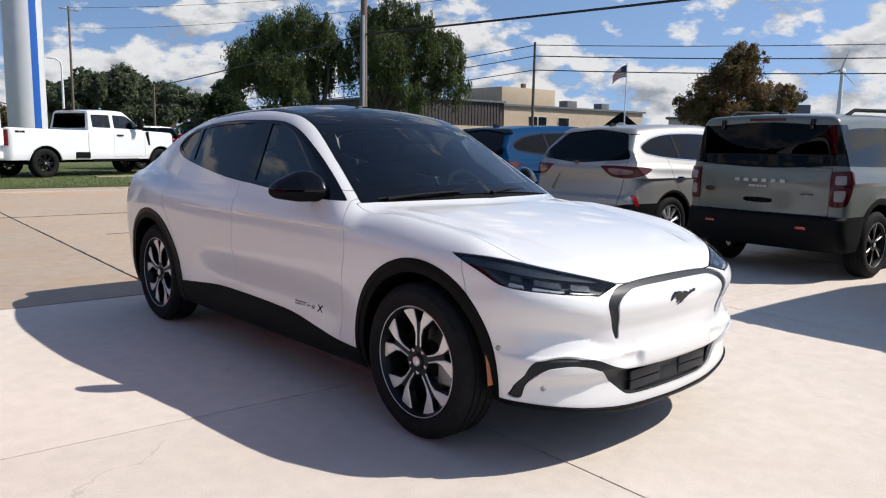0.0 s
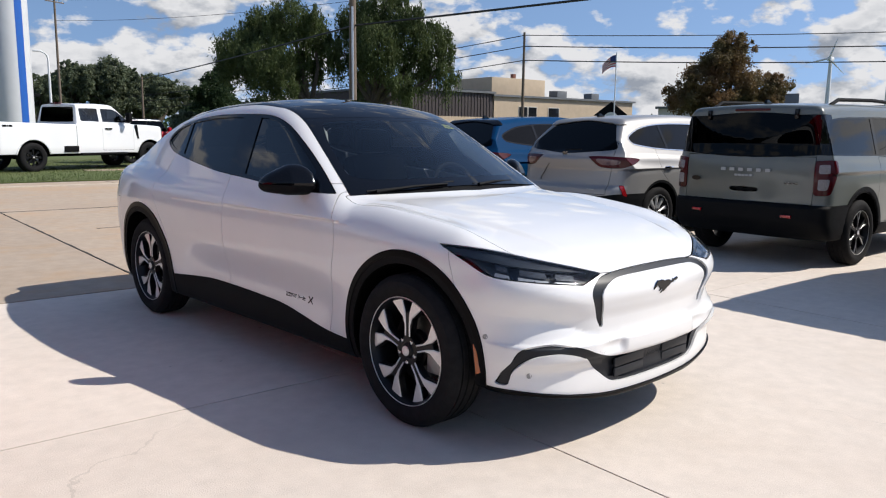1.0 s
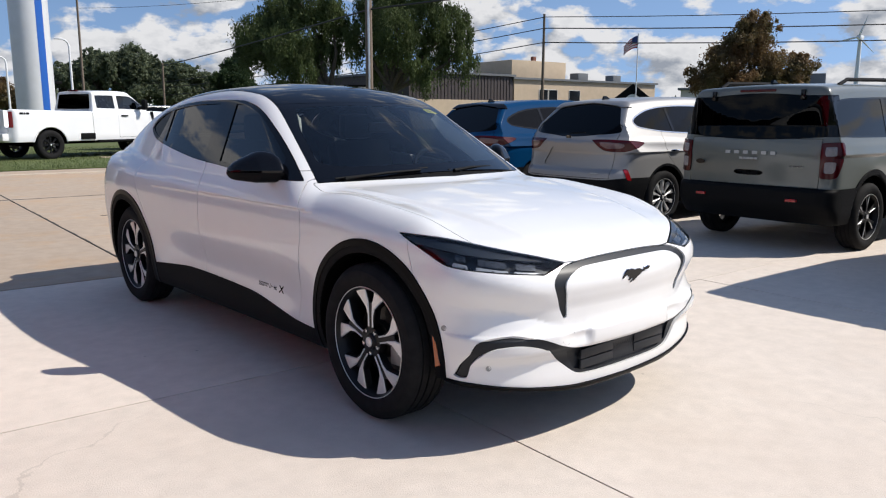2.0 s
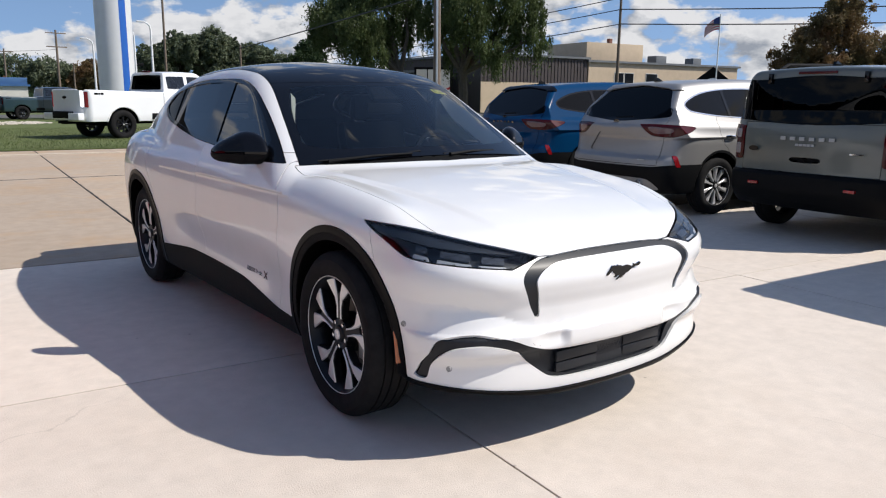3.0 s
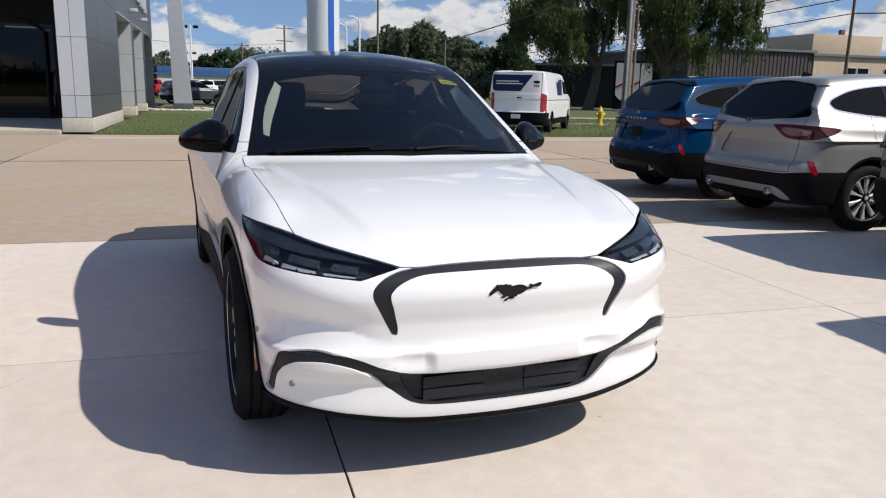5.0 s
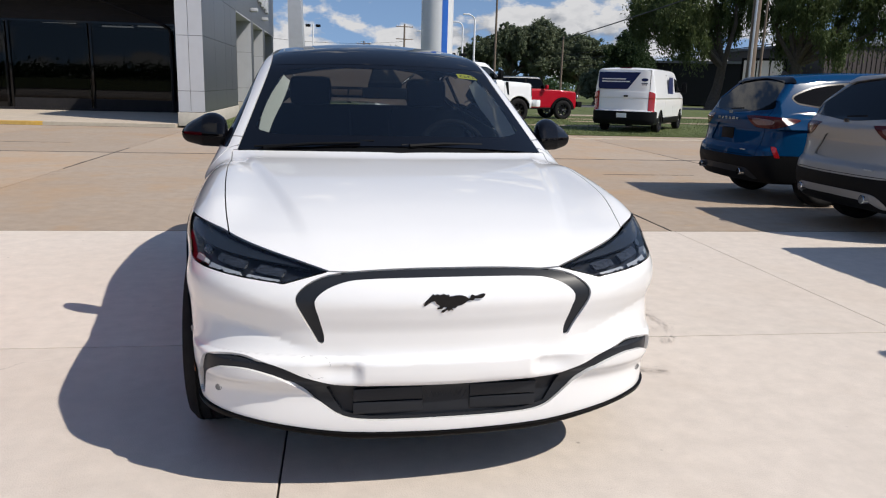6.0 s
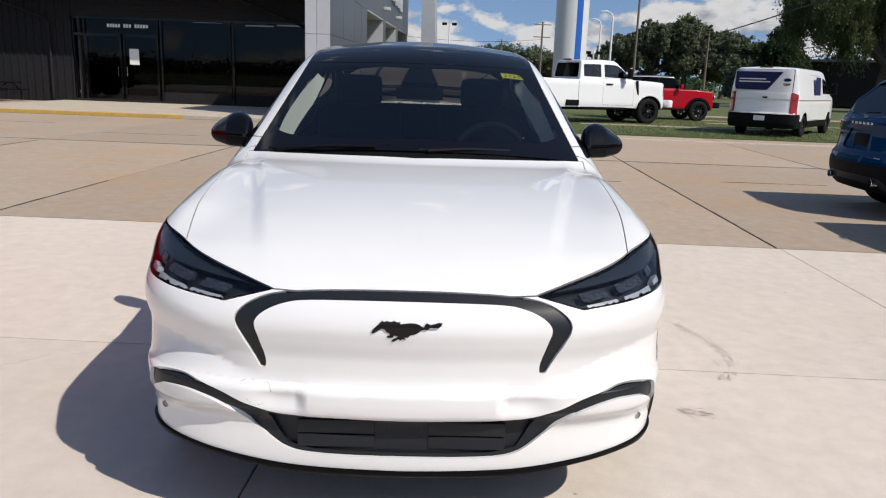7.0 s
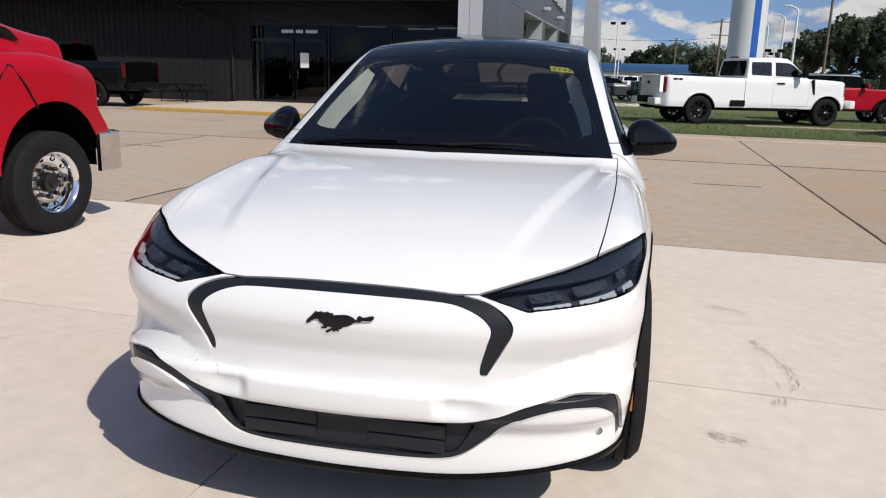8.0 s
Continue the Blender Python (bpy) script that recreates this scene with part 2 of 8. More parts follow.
ASPHALT = material("asphalt", (.085, .082, .08), .9, grain=.25, grain_scale=20.0, spots=.4, spot_scale=.3, second=(.12, .115, .11), bump=.3, bump_scale=80.0)
GRAVEL = material("pale_gravel", (.42, .38, .33), .9, grain=.3, grain_scale=20.0, random=.15)

# ---------------------------------------------------------------- mesh tools
def part(name, bm, mat, parent, label="", smooth=True):
    """Links a bmesh as one mesh object under a thing or a part."""
    me = bpy.data.meshes.new(name)
    bm.to_mesh(me)
    bm.free()
    me.materials.append(mat)
    if smooth:
        me.shade_smooth()
        me.set_sharp_from_angle(angle=radians(35))
    ob = new(name, me)
    ob.parent = parent
    return tagged(ob, label)


def thing(name, at, label, category, group="", turn=0.0, kind=""):
    """An Empty at a thing's base, for its parts."""
    ob = new(name)
    ob.empty_display_size = 0.2
    ob.matrix_world = pose(*at, 0, 0, turn)
    return tagged(ob, label, category, group, kind)


def add_box(bm, x0, x1, y0, y1, z0, z1, bevel=0.0, m=None):
    made = bmesh.ops.create_cube(bm, size=1)["verts"]
    bmesh.ops.scale(bm, vec=(x1 - x0, y1 - y0, z1 - z0), verts=made)
    bmesh.ops.translate(bm, vec=((x0 + x1) / 2, (y0 + y1) / 2, (z0 + z1) / 2), verts=made)
    if bevel:
        edges = list({e for v in made for e in v.link_edges})
        made = list({v for f in bmesh.ops.bevel(bm, geom=edges, offset=bevel, segments=2, affect="EDGES", profile=.6)["faces"] for v in f.verts} | {v for v in made if v.is_valid})
    if m is not None:
        bmesh.ops.transform(bm, matrix=m, verts=made)
    return made


def box(x0, x1, y0, y1, z0, z1, bevel=0.0):
    bm = bmesh.new()
    add_box(bm, x0, x1, y0, y1, z0, z1, bevel)
    return bm


def lathe(profile, steps=48, axis="X", closed=False, start=0.0, sweep=360.0):
    """Turns (along, radius) pairs round an axis."""
    bm = bmesh.new()
    full = sweep >= 360
    n = steps if full else steps + 1
    rings = []
    for i in range(n):
        a = radians(start + sweep * i / steps)
        c, s = math.cos(a), math.sin(a)
        place = {"X": lambda u, r: (u, r * c, r * s), "Y": lambda u, r: (r * c, u, r * s), "Z": lambda u, r: (r * c, r * s, u)}[axis]
        rings.append([bm.verts.new(place(u, r)) for u, r in profile])
    m = len(profile)
    for i in range(steps):
        a, b = rings[i], rings[(i + 1) % n]
        for j in range(m if closed else m - 1):
            k = (j + 1) % m
            bm.faces.new((a[j], a[k], b[k], b[j]))
    bmesh.ops.remove_doubles(bm, verts=bm.verts, dist=1e-6)
    bmesh.ops.recalc_face_normals(bm, faces=bm.faces)
    return bm


def add_tube(bm, points, radius, sides=10, taper=None, caps=True):
    """A round bar along a row of points; taper: radii, one a point."""
    pts = [Vector(p) for p in points]
    rings = []
    up = Vector((0, 0, 1))
    for i, p in enumerate(pts):
        d = (pts[min(i + 1, len(pts) - 1)] - pts[max(i - 1, 0)]).normalized()
        ref = up if abs(d.dot(up)) < .95 else Vector((1, 0, 0))
        a = d.cross(ref).normalized()
        b = d.cross(a)
        r = taper[i] if taper else radius
        rings.append([bm.verts.new(p + (a * math.cos(t) + b * math.sin(t)) * r) for t in (2 * math.pi * k / sides for k in range(sides))])
    for r0, r1 in zip(rings, rings[1:]):
        for k in range(sides):
            bm.faces.new((r0[k], r0[(k + 1) % sides], r1[(k + 1) % sides], r1[k]))
    if caps:
        bm.faces.new(rings[0][::-1])
        bm.faces.new(rings[-1])


def tube(points, radius, sides=10, taper=None):
    bm = bmesh.new()
    add_tube(bm, points, radius, sides, taper)
    bmesh.ops.recalc_face_normals(bm, faces=bm.faces)
    return bm


def slab(outline, depth, m=None, bevel=0.0):
    """A flat plate: a closed outline of (x, y), depth thick along +z, set by the matrix m."""
    bm = bmesh.new()
    low = [bm.verts.new((x, y, 0)) for x, y in outline]
    face = bm.faces.new(low)
    made = bmesh.ops.extrude_face_region(bm, geom=[face])["geom"]
    bmesh.ops.translate(bm, vec=(0, 0, depth), verts=[g for g in made if isinstance(g, bmesh.types.BMVert)])
    bmesh.ops.recalc_face_normals(bm, faces=bm.faces)
    if bevel:
        bmesh.ops.bevel(bm, geom=[e for e in bm.edges if abs(e.verts[0].co.z - depth) < 1e-6 and abs(e.verts[1].co.z - depth) < 1e-6],
                        offset=bevel, segments=1, affect="EDGES")
    if m is not None:
        bmesh.ops.transform(bm, matrix=m, verts=bm.verts)
    return bm


def rows(points, step=8, closed=True):
    """A smooth line through control points; a doubled point makes a corner."""
    p = np.array(points, float)
    n = len(p)
    out = []
    for i in range(n if closed else n - 1):
        a, b = p[i], p[(i + 1) % n]
        if np.allclose(a, b):
            continue
        p0 = p[(i - 1) % n] if closed or i else a
        p3 = p[(i + 2) % n] if closed or i + 2 < n else b
        ma, mb = (b - p0) / 2, (p3 - a) / 2
        d = np.linalg.norm(b - a)
        ma = ma * min(1, d / (np.linalg.norm(ma) + 1e-9)) if not np.allclose(p0, a) else (b - a) * .5
        mb = mb * min(1, d / (np.linalg.norm(mb) + 1e-9)) if not np.allclose(p3, b) else (b - a) * .5
        for t in np.linspace(0, 1, step, endpoint=False):
            out.append((2 * t ** 3 - 3 * t ** 2 + 1) * a + (t ** 3 - 2 * t ** 2 + t) * ma + (3 * t ** 2 - 2 * t ** 3) * b + (t ** 3 - t ** 2) * mb)
    if not closed:
        out.append(p[-1])
    return np.array(out)


def nets(form, lo, hi, h):
    """The skin of a form (negative inside), as vertices, normals and triangles."""
    axes = [np.arange(a, b + h, h) for a, b in zip(lo, hi)]
    g = np.empty([len(a) for a in axes], np.float32)
    for i, x in enumerate(axes[0]):
        yy, zz = np.meshgrid(axes[1], axes[2], indexing="ij")
        g[i] = form(np.full_like(yy, x), yy, zz)
    inside = g < 0
    c = [inside[dx:inside.shape[0] - 1 + dx, dy:inside.shape[1] - 1 + dy, dz:inside.shape[2] - 1 + dz] for dx in (0, 1) for dy in (0, 1) for dz in (0, 1)]
    count = sum(k.astype(np.int8) for k in c)
    ci = np.argwhere((count > 0) & (count < 8))
    index = np.full(count.shape, -1, np.int64)
    index[tuple(ci.T)] = np.arange(len(ci))
    corner = np.array([(dx, dy, dz) for dx in (0, 1) for dy in (0, 1) for dz in (0, 1)])
    vals = np.stack([g[tuple((ci + k).T)] for k in corner], 1)
    acc, num = np.zeros((len(ci), 3)), np.zeros(len(ci))
    for a in range(8):
        for b in range(a + 1, 8):
            if np.abs(corner[a] - corner[b]).sum() != 1:
                continue
            s = (vals[:, a] < 0) != (vals[:, b] < 0)
            t = vals[s, a] / (vals[s, a] - vals[s, b])
            acc[s] += corner[a] + t[:, None] * (corner[b] - corner[a])
            num[s] += 1
    v = np.array([a[0] for a in axes]) + (ci + acc / num[:, None]) * h
    quads = []
    for ax in range(3):
        o1, o2 = [(1, 2), (2, 0), (0, 1)][ax]
        n0 = [slice(None)] * 3
        n1 = [slice(None)] * 3
        n0[ax], n1[ax] = slice(0, -1), slice(1, None)
        cross = np.argwhere(inside[tuple(n0)] != inside[tuple(n1)])
        ok = (cross[:, o1] > 0) & (cross[:, o2] > 0) & (cross[:, o1] < count.shape[o1]) & (cross[:, o2] < count.shape[o2])
        cross = cross[ok]
        ids = []
        for d1, d2 in ((-1, -1), (0, -1), (0, 0), (-1, 0)):
            k = cross.copy()
            k[:, o1] += d1
            k[:, o2] += d2
            ids.append(index[tuple(k.T)])
        q = np.stack(ids, 1)
        flip = ~inside[tuple(cross.T)]
        q[flip] = q[flip][:, ::-1]
        quads.append(q)
    q = np.concatenate(quads)

    def slope(v):
        e, out = 1e-3, np.empty_like(v)
        for a in range(3):
            d = np.zeros(3)
            d[a] = e
            out[:, a] = (form(*(v + d).T) - form(*(v - d).T)) / (2 * e)
        return out
    for _ in range(3):
        gr = slope(v)
        v = v - np.clip(form(*v.T) / np.maximum((gr ** 2).sum(1), .2), -h, h)[:, None] * gr
    gr = slope(v)
    n = gr / np.maximum(np.linalg.norm(gr, axis=1), 1e-9)[:, None]
    return v, n, np.concatenate([q[:, [0, 1, 2]], q[:, [0, 2, 3]]])


def tidy(v, n, f):
    used, inv = np.unique(f, return_inverse=True)
    return v[used], n[used], inv.reshape(-1, 3)


def cut(skin, d):
    """Cuts a skin along d = 0, where d gives a number at each vertex: the parts below and above."""
    v, n, f = skin
    if len(f) == 0:
        return skin, skin
    s = d >= 0
    k = s[f].sum(1)
    low, high = [f[k == 0]], [f[k == 3]]
    for lone, to_lone, to_pair in ((1, high, low), (2, low, high)):
        t = f[k == lone]
        if len(t) == 0:
            continue
        want = s[t] if lone == 1 else ~s[t]
        first = want.argmax(1)
        a, b, c = (t[np.arange(len(t)), (first + i) % 3] for i in range(3))
        keys = np.concatenate([np.sort(np.stack([a, b], 1), 1), np.sort(np.stack([a, c], 1), 1)])
        u, inv = np.unique(keys, axis=0, return_inverse=True)
        inv = inv.reshape(-1)
        w = (d[u[:, 0]] / (d[u[:, 0]] - d[u[:, 1]]))[:, None]
        base = len(v)
        v = np.concatenate([v, v[u[:, 0]] * (1 - w) + v[u[:, 1]] * w])
        n = np.concatenate([n, n[u[:, 0]] * (1 - w) + n[u[:, 1]] * w])
        d = np.concatenate([d, np.zeros(len(u))])
        s = np.concatenate([s, np.zeros(len(u), bool)])
        p, q = inv[:len(t)] + base, inv[len(t):] + base
        to_lone.append(np.stack([a, p, q], 1))
        to_pair.append(np.stack([p, b, c], 1))
        to_pair.append(np.stack([p, c, q], 1))
    return tidy(v, n, np.concatenate(low)), tidy(v, n, np.concatenate(high))


def inside_of(points, outline):
    """Distance of 2D points from a closed outline, negative inside it."""
    o = np.asarray(outline, float)
    lo, hi = o.min(0) - .08, o.max(0) + .08
    out = np.full(len(points), .08)
    near = np.where(((points > lo) & (points < hi)).all(1))[0]
    for part_ids in np.array_split(near, max(1, len(near) // 4000)):
        p = points[part_ids][:, None, :]
        a, b = o[None], np.roll(o, -1, 0)[None]
        ab = b - a
        t = np.clip(((p - a) * ab).sum(2) / np.maximum((ab ** 2).sum(2), 1e-12), 0, 1)
        dist = np.sqrt(((p - a - t[..., None] * ab) ** 2).sum(2).min(1))
        ya, yb, py = a[..., 1], b[..., 1], p[..., 1]
        hits = ((ya > py) != (yb > py)) & (p[..., 0] < a[..., 0] + (py - ya) / np.where(yb == ya, 1e-12, yb - ya) * ab[..., 0])
        out[part_ids] = np.where(hits.sum(1) % 2 == 1, -dist, dist)
    return out


def take(skin, field, gap=0.0):
    """Takes the part of a skin where field(v) is negative; the two pieces keep a gap between them."""
    piece, rest = cut(skin, field(skin[0]) + gap)
    if gap:
        _, rest = cut(rest, field(rest[0]) - gap)
    return piece, rest


def panel(name, skin, mat, parent, label="", rim=.012, push=0.0, side=0):
    """A sheet piece of a skin with turned-in edges. side: 0 both halves as one, 1 as it is, -1 mirrored."""
    v, n, f = skin
    if len(f) == 0:
        return None
    n = n / np.maximum(np.linalg.norm(n, axis=1), 1e-9)[:, None]
    v = v + n * push
    if rim:
        e = np.concatenate([f[:, [0, 1]], f[:, [1, 2]], f[:, [2, 0]]])
        key = np.sort(e, 1)
        _, first, cnt = np.unique(key, axis=0, return_index=True, return_counts=True)
        e = e[first[cnt == 1]]
        if side == 0:
            e = e[~((np.abs(v[e[:, 0], 0]) < 1e-5) & (np.abs(v[e[:, 1], 0]) < 1e-5))]
        if len(e):
            m = len(v)
            a, b = e[:, 0], e[:, 1]
            along = v[b] - v[a]
            out = np.cross(along, n[a])
            out /= np.maximum(np.linalg.norm(out, axis=1), 1e-9)[:, None]
            k = np.arange(len(e))
            v = np.concatenate([v, v[a], v[b], v[a] - n[a] * rim, v[b] - n[b] * rim])
            out = out if rim > 0 else -out
            n = np.concatenate([n, out, out, out, out])
            q = [m + k, m + len(e) + k, m + 2 * len(e) + k, m + 3 * len(e) + k]
            wall = np.concatenate([np.stack([q[1], q[0], q[2]], 1), np.stack([q[1], q[2], q[3]], 1)])
            f = np.concatenate([f, wall if rim > 0 else wall[:, ::-1]])
    if side == -1:
        v, n, f = v * (-1, 1, 1), n * (-1, 1, 1), f[:, ::-1]
    elif side == 0:
        v, n, f = np.concatenate([v, v * (-1, 1, 1)]), np.concatenate([n, n * (-1, 1, 1)]), np.concatenate([f, f[:, ::-1] + len(v)])
    me = bpy.data.meshes.new(name)
    me.vertices.add(len(v))
    me.vertices.foreach_set("co", np.ascontiguousarray(v, np.float32).ravel())
    me.loops.add(f.size)
    me.loops.foreach_set("vertex_index", np.ascontiguousarray(f, np.int32).ravel())
    me.polygons.add(len(f))
    me.polygons.foreach_set("loop_start", np.arange(0, f.size, 3, dtype=np.int32))
    me.update(calc_edges=True)
    me.validate()
    me.shade_smooth()
    if len(me.vertices) == len(n):
        me.normals_split_custom_set_from_vertices(n.astype(np.float32))
    me.materials.append(mat)
    ob = new(name, me)
    ob.parent = parent
    return tagged(ob, label)


def pair(name, skin, mat, parent, label="", **kw):
    """A piece on each side of a car; the side that the sun leaves in shade first."""
    return [panel(name, skin, mat, parent, label, side=s, **kw) for s in (-1, 1)]


def mirrored(bm):
    """A copy of a bmesh, mirrored across the car."""
    other = bm.copy()
    bmesh.ops.scale(other, vec=(-1, 1, 1), verts=other.verts)
    bmesh.ops.reverse_faces(other, faces=other.faces)
    return other

# ---------------------------------------------------------------- ground
LOT = pose(-.55, 1.66, 0, 0, 0, -3.5)          # the slabs' own grid: joints run along its axes
ground = new("ground", bpy.data.meshes.new("ground"))
bm = bmesh.new()
bmesh.ops.create_grid(bm, x_segments=4, y_segments=4, size=2500)
bmesh.ops.translate(bm, vec=(0, 0, -.16), verts=bm.verts)
bm.to_mesh(ground.data)
bm.free()
ground.data.materials.append(GRASS)
tagged(ground, "flat mown grass and earth reaching the horizon", "ground", kind="structure")


def sheet(name, x0, x1, y0, y1, z0, z1, mat, label, category, m=LOT, bevel=0.0):
    me = bpy.data.meshes.new(name)
    bm = box(x0, x1, y0, y1, z0, z1, bevel)
    bmesh.ops.transform(bm, matrix=m, verts=bm.verts)
    bm.to_mesh(me)
    bm.free()
    me.materials.append(mat)
    return tagged(new(name, me), label, category, kind="structure")


sheet("pavement", -50, 40, -25, 18.4, -.15, -.012, JOINT, "pale concrete car lot with sawn joints", "pavement")
pavement = bpy.data.objects["pavement"]
LAWN = (-3.45, 130, 18.42, 52)
sheet("lawn", *LAWN, -.15, .015, GRASS, "mown green lawn along the lot", "grass")
sheet("road", -120, 260, 52, 62, -.15, -.01, ASPHALT, "grey asphalt street beyond the lawn", "road")
sheet("side_path", 10.5, 130, 33.5, 35.2, -.15, .03, CONCRETE_OLD, "narrow concrete sidewalk across the lawn", "pavement")
sheet("apron", -60, -15.6, 18.4, 34, -.15, -.004, CONCRETE_OLD, "old concrete apron beside the building", "pavement")

# ---------------------------------------------------------------- shaping tools
def curve(pairs):
    """A smooth curve through (u, value) pairs, as a function of arrays; flat past its ends."""
    u, v = np.array([p[0] for p in pairs], float), np.array([p[1] for p in pairs], float)
    step, rise = np.diff(u), np.diff(v)
    s = rise / step
    m = np.zeros_like(v)
    m[0], m[-1] = s[0], s[-1]
    for i in range(1, len(u) - 1):
        if s[i - 1] * s[i] > 0:
            w1, w2 = 2 * step[i] + step[i - 1], step[i] + 2 * step[i - 1]
            m[i] = (w1 + w2) / (w1 / s[i - 1] + w2 / s[i])

    def at(q):
        q = np.clip(q, u[0], u[-1])
        i = np.clip(np.searchsorted(u, q) - 1, 0, len(u) - 2)
        d = step[i]
        a = (q - u[i]) / d
        return ((1 + 2 * a) * (1 - a) ** 2 * v[i] + a * (1 - a) ** 2 * d * m[i]
                + a * a * (3 - 2 * a) * v[i + 1] + a * a * (a - 1) * d * m[i + 1])
    return at


def smax(a, b, k):
    h = np.maximum(k - np.abs(a - b), 0) / k
    return np.maximum(a, b) + h * h * k / 4


def smin(a, b, k):
    return -smax(-a, -b, k)


def bell(u, mid, width):
    return np.exp(-((u - mid) / width) ** 2)


def ramp(u, lo, hi):
    a = np.clip((u - lo) / (hi - lo), 0, 1)
    return a * a * (3 - 2 * a)


# ---------------------------------------------------------------- the white crossover's form (nose at y = 0, tail along +y)
HERO_AXLES = (0.843, 3.827)
hero_plan = curve([(0, .835), (.35, .853), (.62, .870), (.85, .882), (1.4, .900), (2.2, .910), (3.0, .925), (3.75, .938), (4.3, .905), (4.72, .80)])
hero_tuck = curve([(.15, .12), (.25, .05), (.4, .022), (.55, .012), (.72, 0), (.85, .006), (.95, .026), (1.05, .06), (1.15, .11), (1.3, .2)])
hero_deck = curve([(0, .745), (.07, .785), (.15, .828), (.3, .888), (.6, .957), (.9, .998), (1.25, 1.03), (1.6, 1.05),
                   (2.5, 1.07), (3.5, 1.10), (4.2, 1.13), (4.72, 1.12)])
hero_nose = curve([(.1, .25), (.19, .12), (.23, .05), (.29, .045), (.37, .05), (.405, .032), (.43, .014), (.46, .011), (.488, .012), (.497, .018), (.51, .042), (.53, .049), (.545, .050), (.58, .049),
                   (.64, .034), (.68, .027), (.74, .04), (.80, .085), (.9, .2), (1.1, .5)])
hero_tail = curve([(.15, 4.5), (.3, 4.62), (.55, 4.69), (.85, 4.71), (1.0, 4.70), (1.12, 4.66), (1.3, 4.5)])
hero_roof = curve([(1.2, 1.40), (1.9, 1.478), (2.1, 1.522), (2.35, 1.572), (2.7, 1.602), (3.1, 1.59), (3.6, 1.525), (4.0, 1.425),
                   (4.3, 1.325), (4.5, 1.25), (4.65, 1.16)])
hero_green = curve([(1.2, .86), (2.3, .862), (3.2, .868), (3.8, .83), (4.2, .765), (4.65, .66)])

hero_crease = curve([(.42, .51), (.55, .562), (.677, .604), (.76, .618), (.86, .624)])


def hero_form(x, y, z):
    ax = np.abs(x)
    wide = hero_plan(y) - hero_tuck(z)
    wide = wide - .017 * bell(z, .80, .06) * ramp(-y, -.62, -.36)
    wide = wide - .040 * bell(z, .47, .14) * ramp(y, 1.2, 1.7) * ramp(-y, -3.3, -2.8)
    wide = wide + .018 * bell(y, 3.75, .55) * bell(z, .92, .12) + .012 * bell(y, .85, .45) * bell(z, .86, .10)
    side = ax - wide
    dome = .012 * ramp(.40 + .22 * y - ax, -.03, .03) * ramp(y, .12, .5)
    top = z - (hero_deck(y) - .05 * ax ** 2 - .06 * ax ** 6 + dome)
    top = top - .032 * bell(ax, .77, .11) * ramp(y, .33, .62) * ramp(-y, -1.5, -1.05)
    sweep = .18 * ax ** 2 + .55 * ax ** 8
    crease = hero_crease(ax)
    up, down = np.clip((crease + .12 - z) / .12, 0, 1) ** 1.3, np.clip((z - .512) / np.maximum(crease - .512, .03), 0, 1)
    cheek = .36 * np.maximum(crease - .512, 0) * smin(up, down, .22) + .020 * ramp(ax, .270, .315) * bell(z, .465, .036) * ramp(-ax, -.48, -.36)
    front = hero_nose(z) + sweep + cheek - y
    back = y - (hero_tail(z) - .16 * ax ** 2 - .3 * ax ** 8)
    low = .216 + .066 * ramp(ax, .25, .85) * ramp(-y, -.62, -.42) - z
    body = smax(smax(side, top, .09), smax(front, back, .02), .085)
    body = smax(body, low, .03)
    wind = (z - (1.035 + .545 * (y - 1.20 - .42 * ax ** 2))) / 1.14
    roof = z - (hero_roof(y) - .146 * ax ** 2 + .050 * ramp(y, 3.2, 4.0) * ramp(-ax, -.60, -.46))
    lean = (ax - (hero_green(y) - .46 * (z - 1.0))) / 1.1
    cabin = np.maximum(smax(smax(wind, roof, .05), lean, .07), .93 - z)
    body = smin(body, cabin, .03)
    for axle in HERO_AXLES:
        well = np.maximum(np.hypot(y - axle, z - .365) - .408, .60 - ax)
        body = np.maximum(body, -well)
    return body

# ---------------------------------------------------------------- wheels
WHEELS = {}


def polar(r, a):
    return r * math.sin(radians(a)), r * math.cos(radians(a))


def blade(shape, x0, depth, turn):
    """A plate in the wheel's plane from (radius, angle) corners, its face towards +x."""
    return slab([polar(r, a + turn) for r, a in shape], depth, Matrix(((0, 0, 1, x0), (1, 0, 0, 0), (0, 1, 0, 0), (0, 0, 0, 1))), bevel=.003)


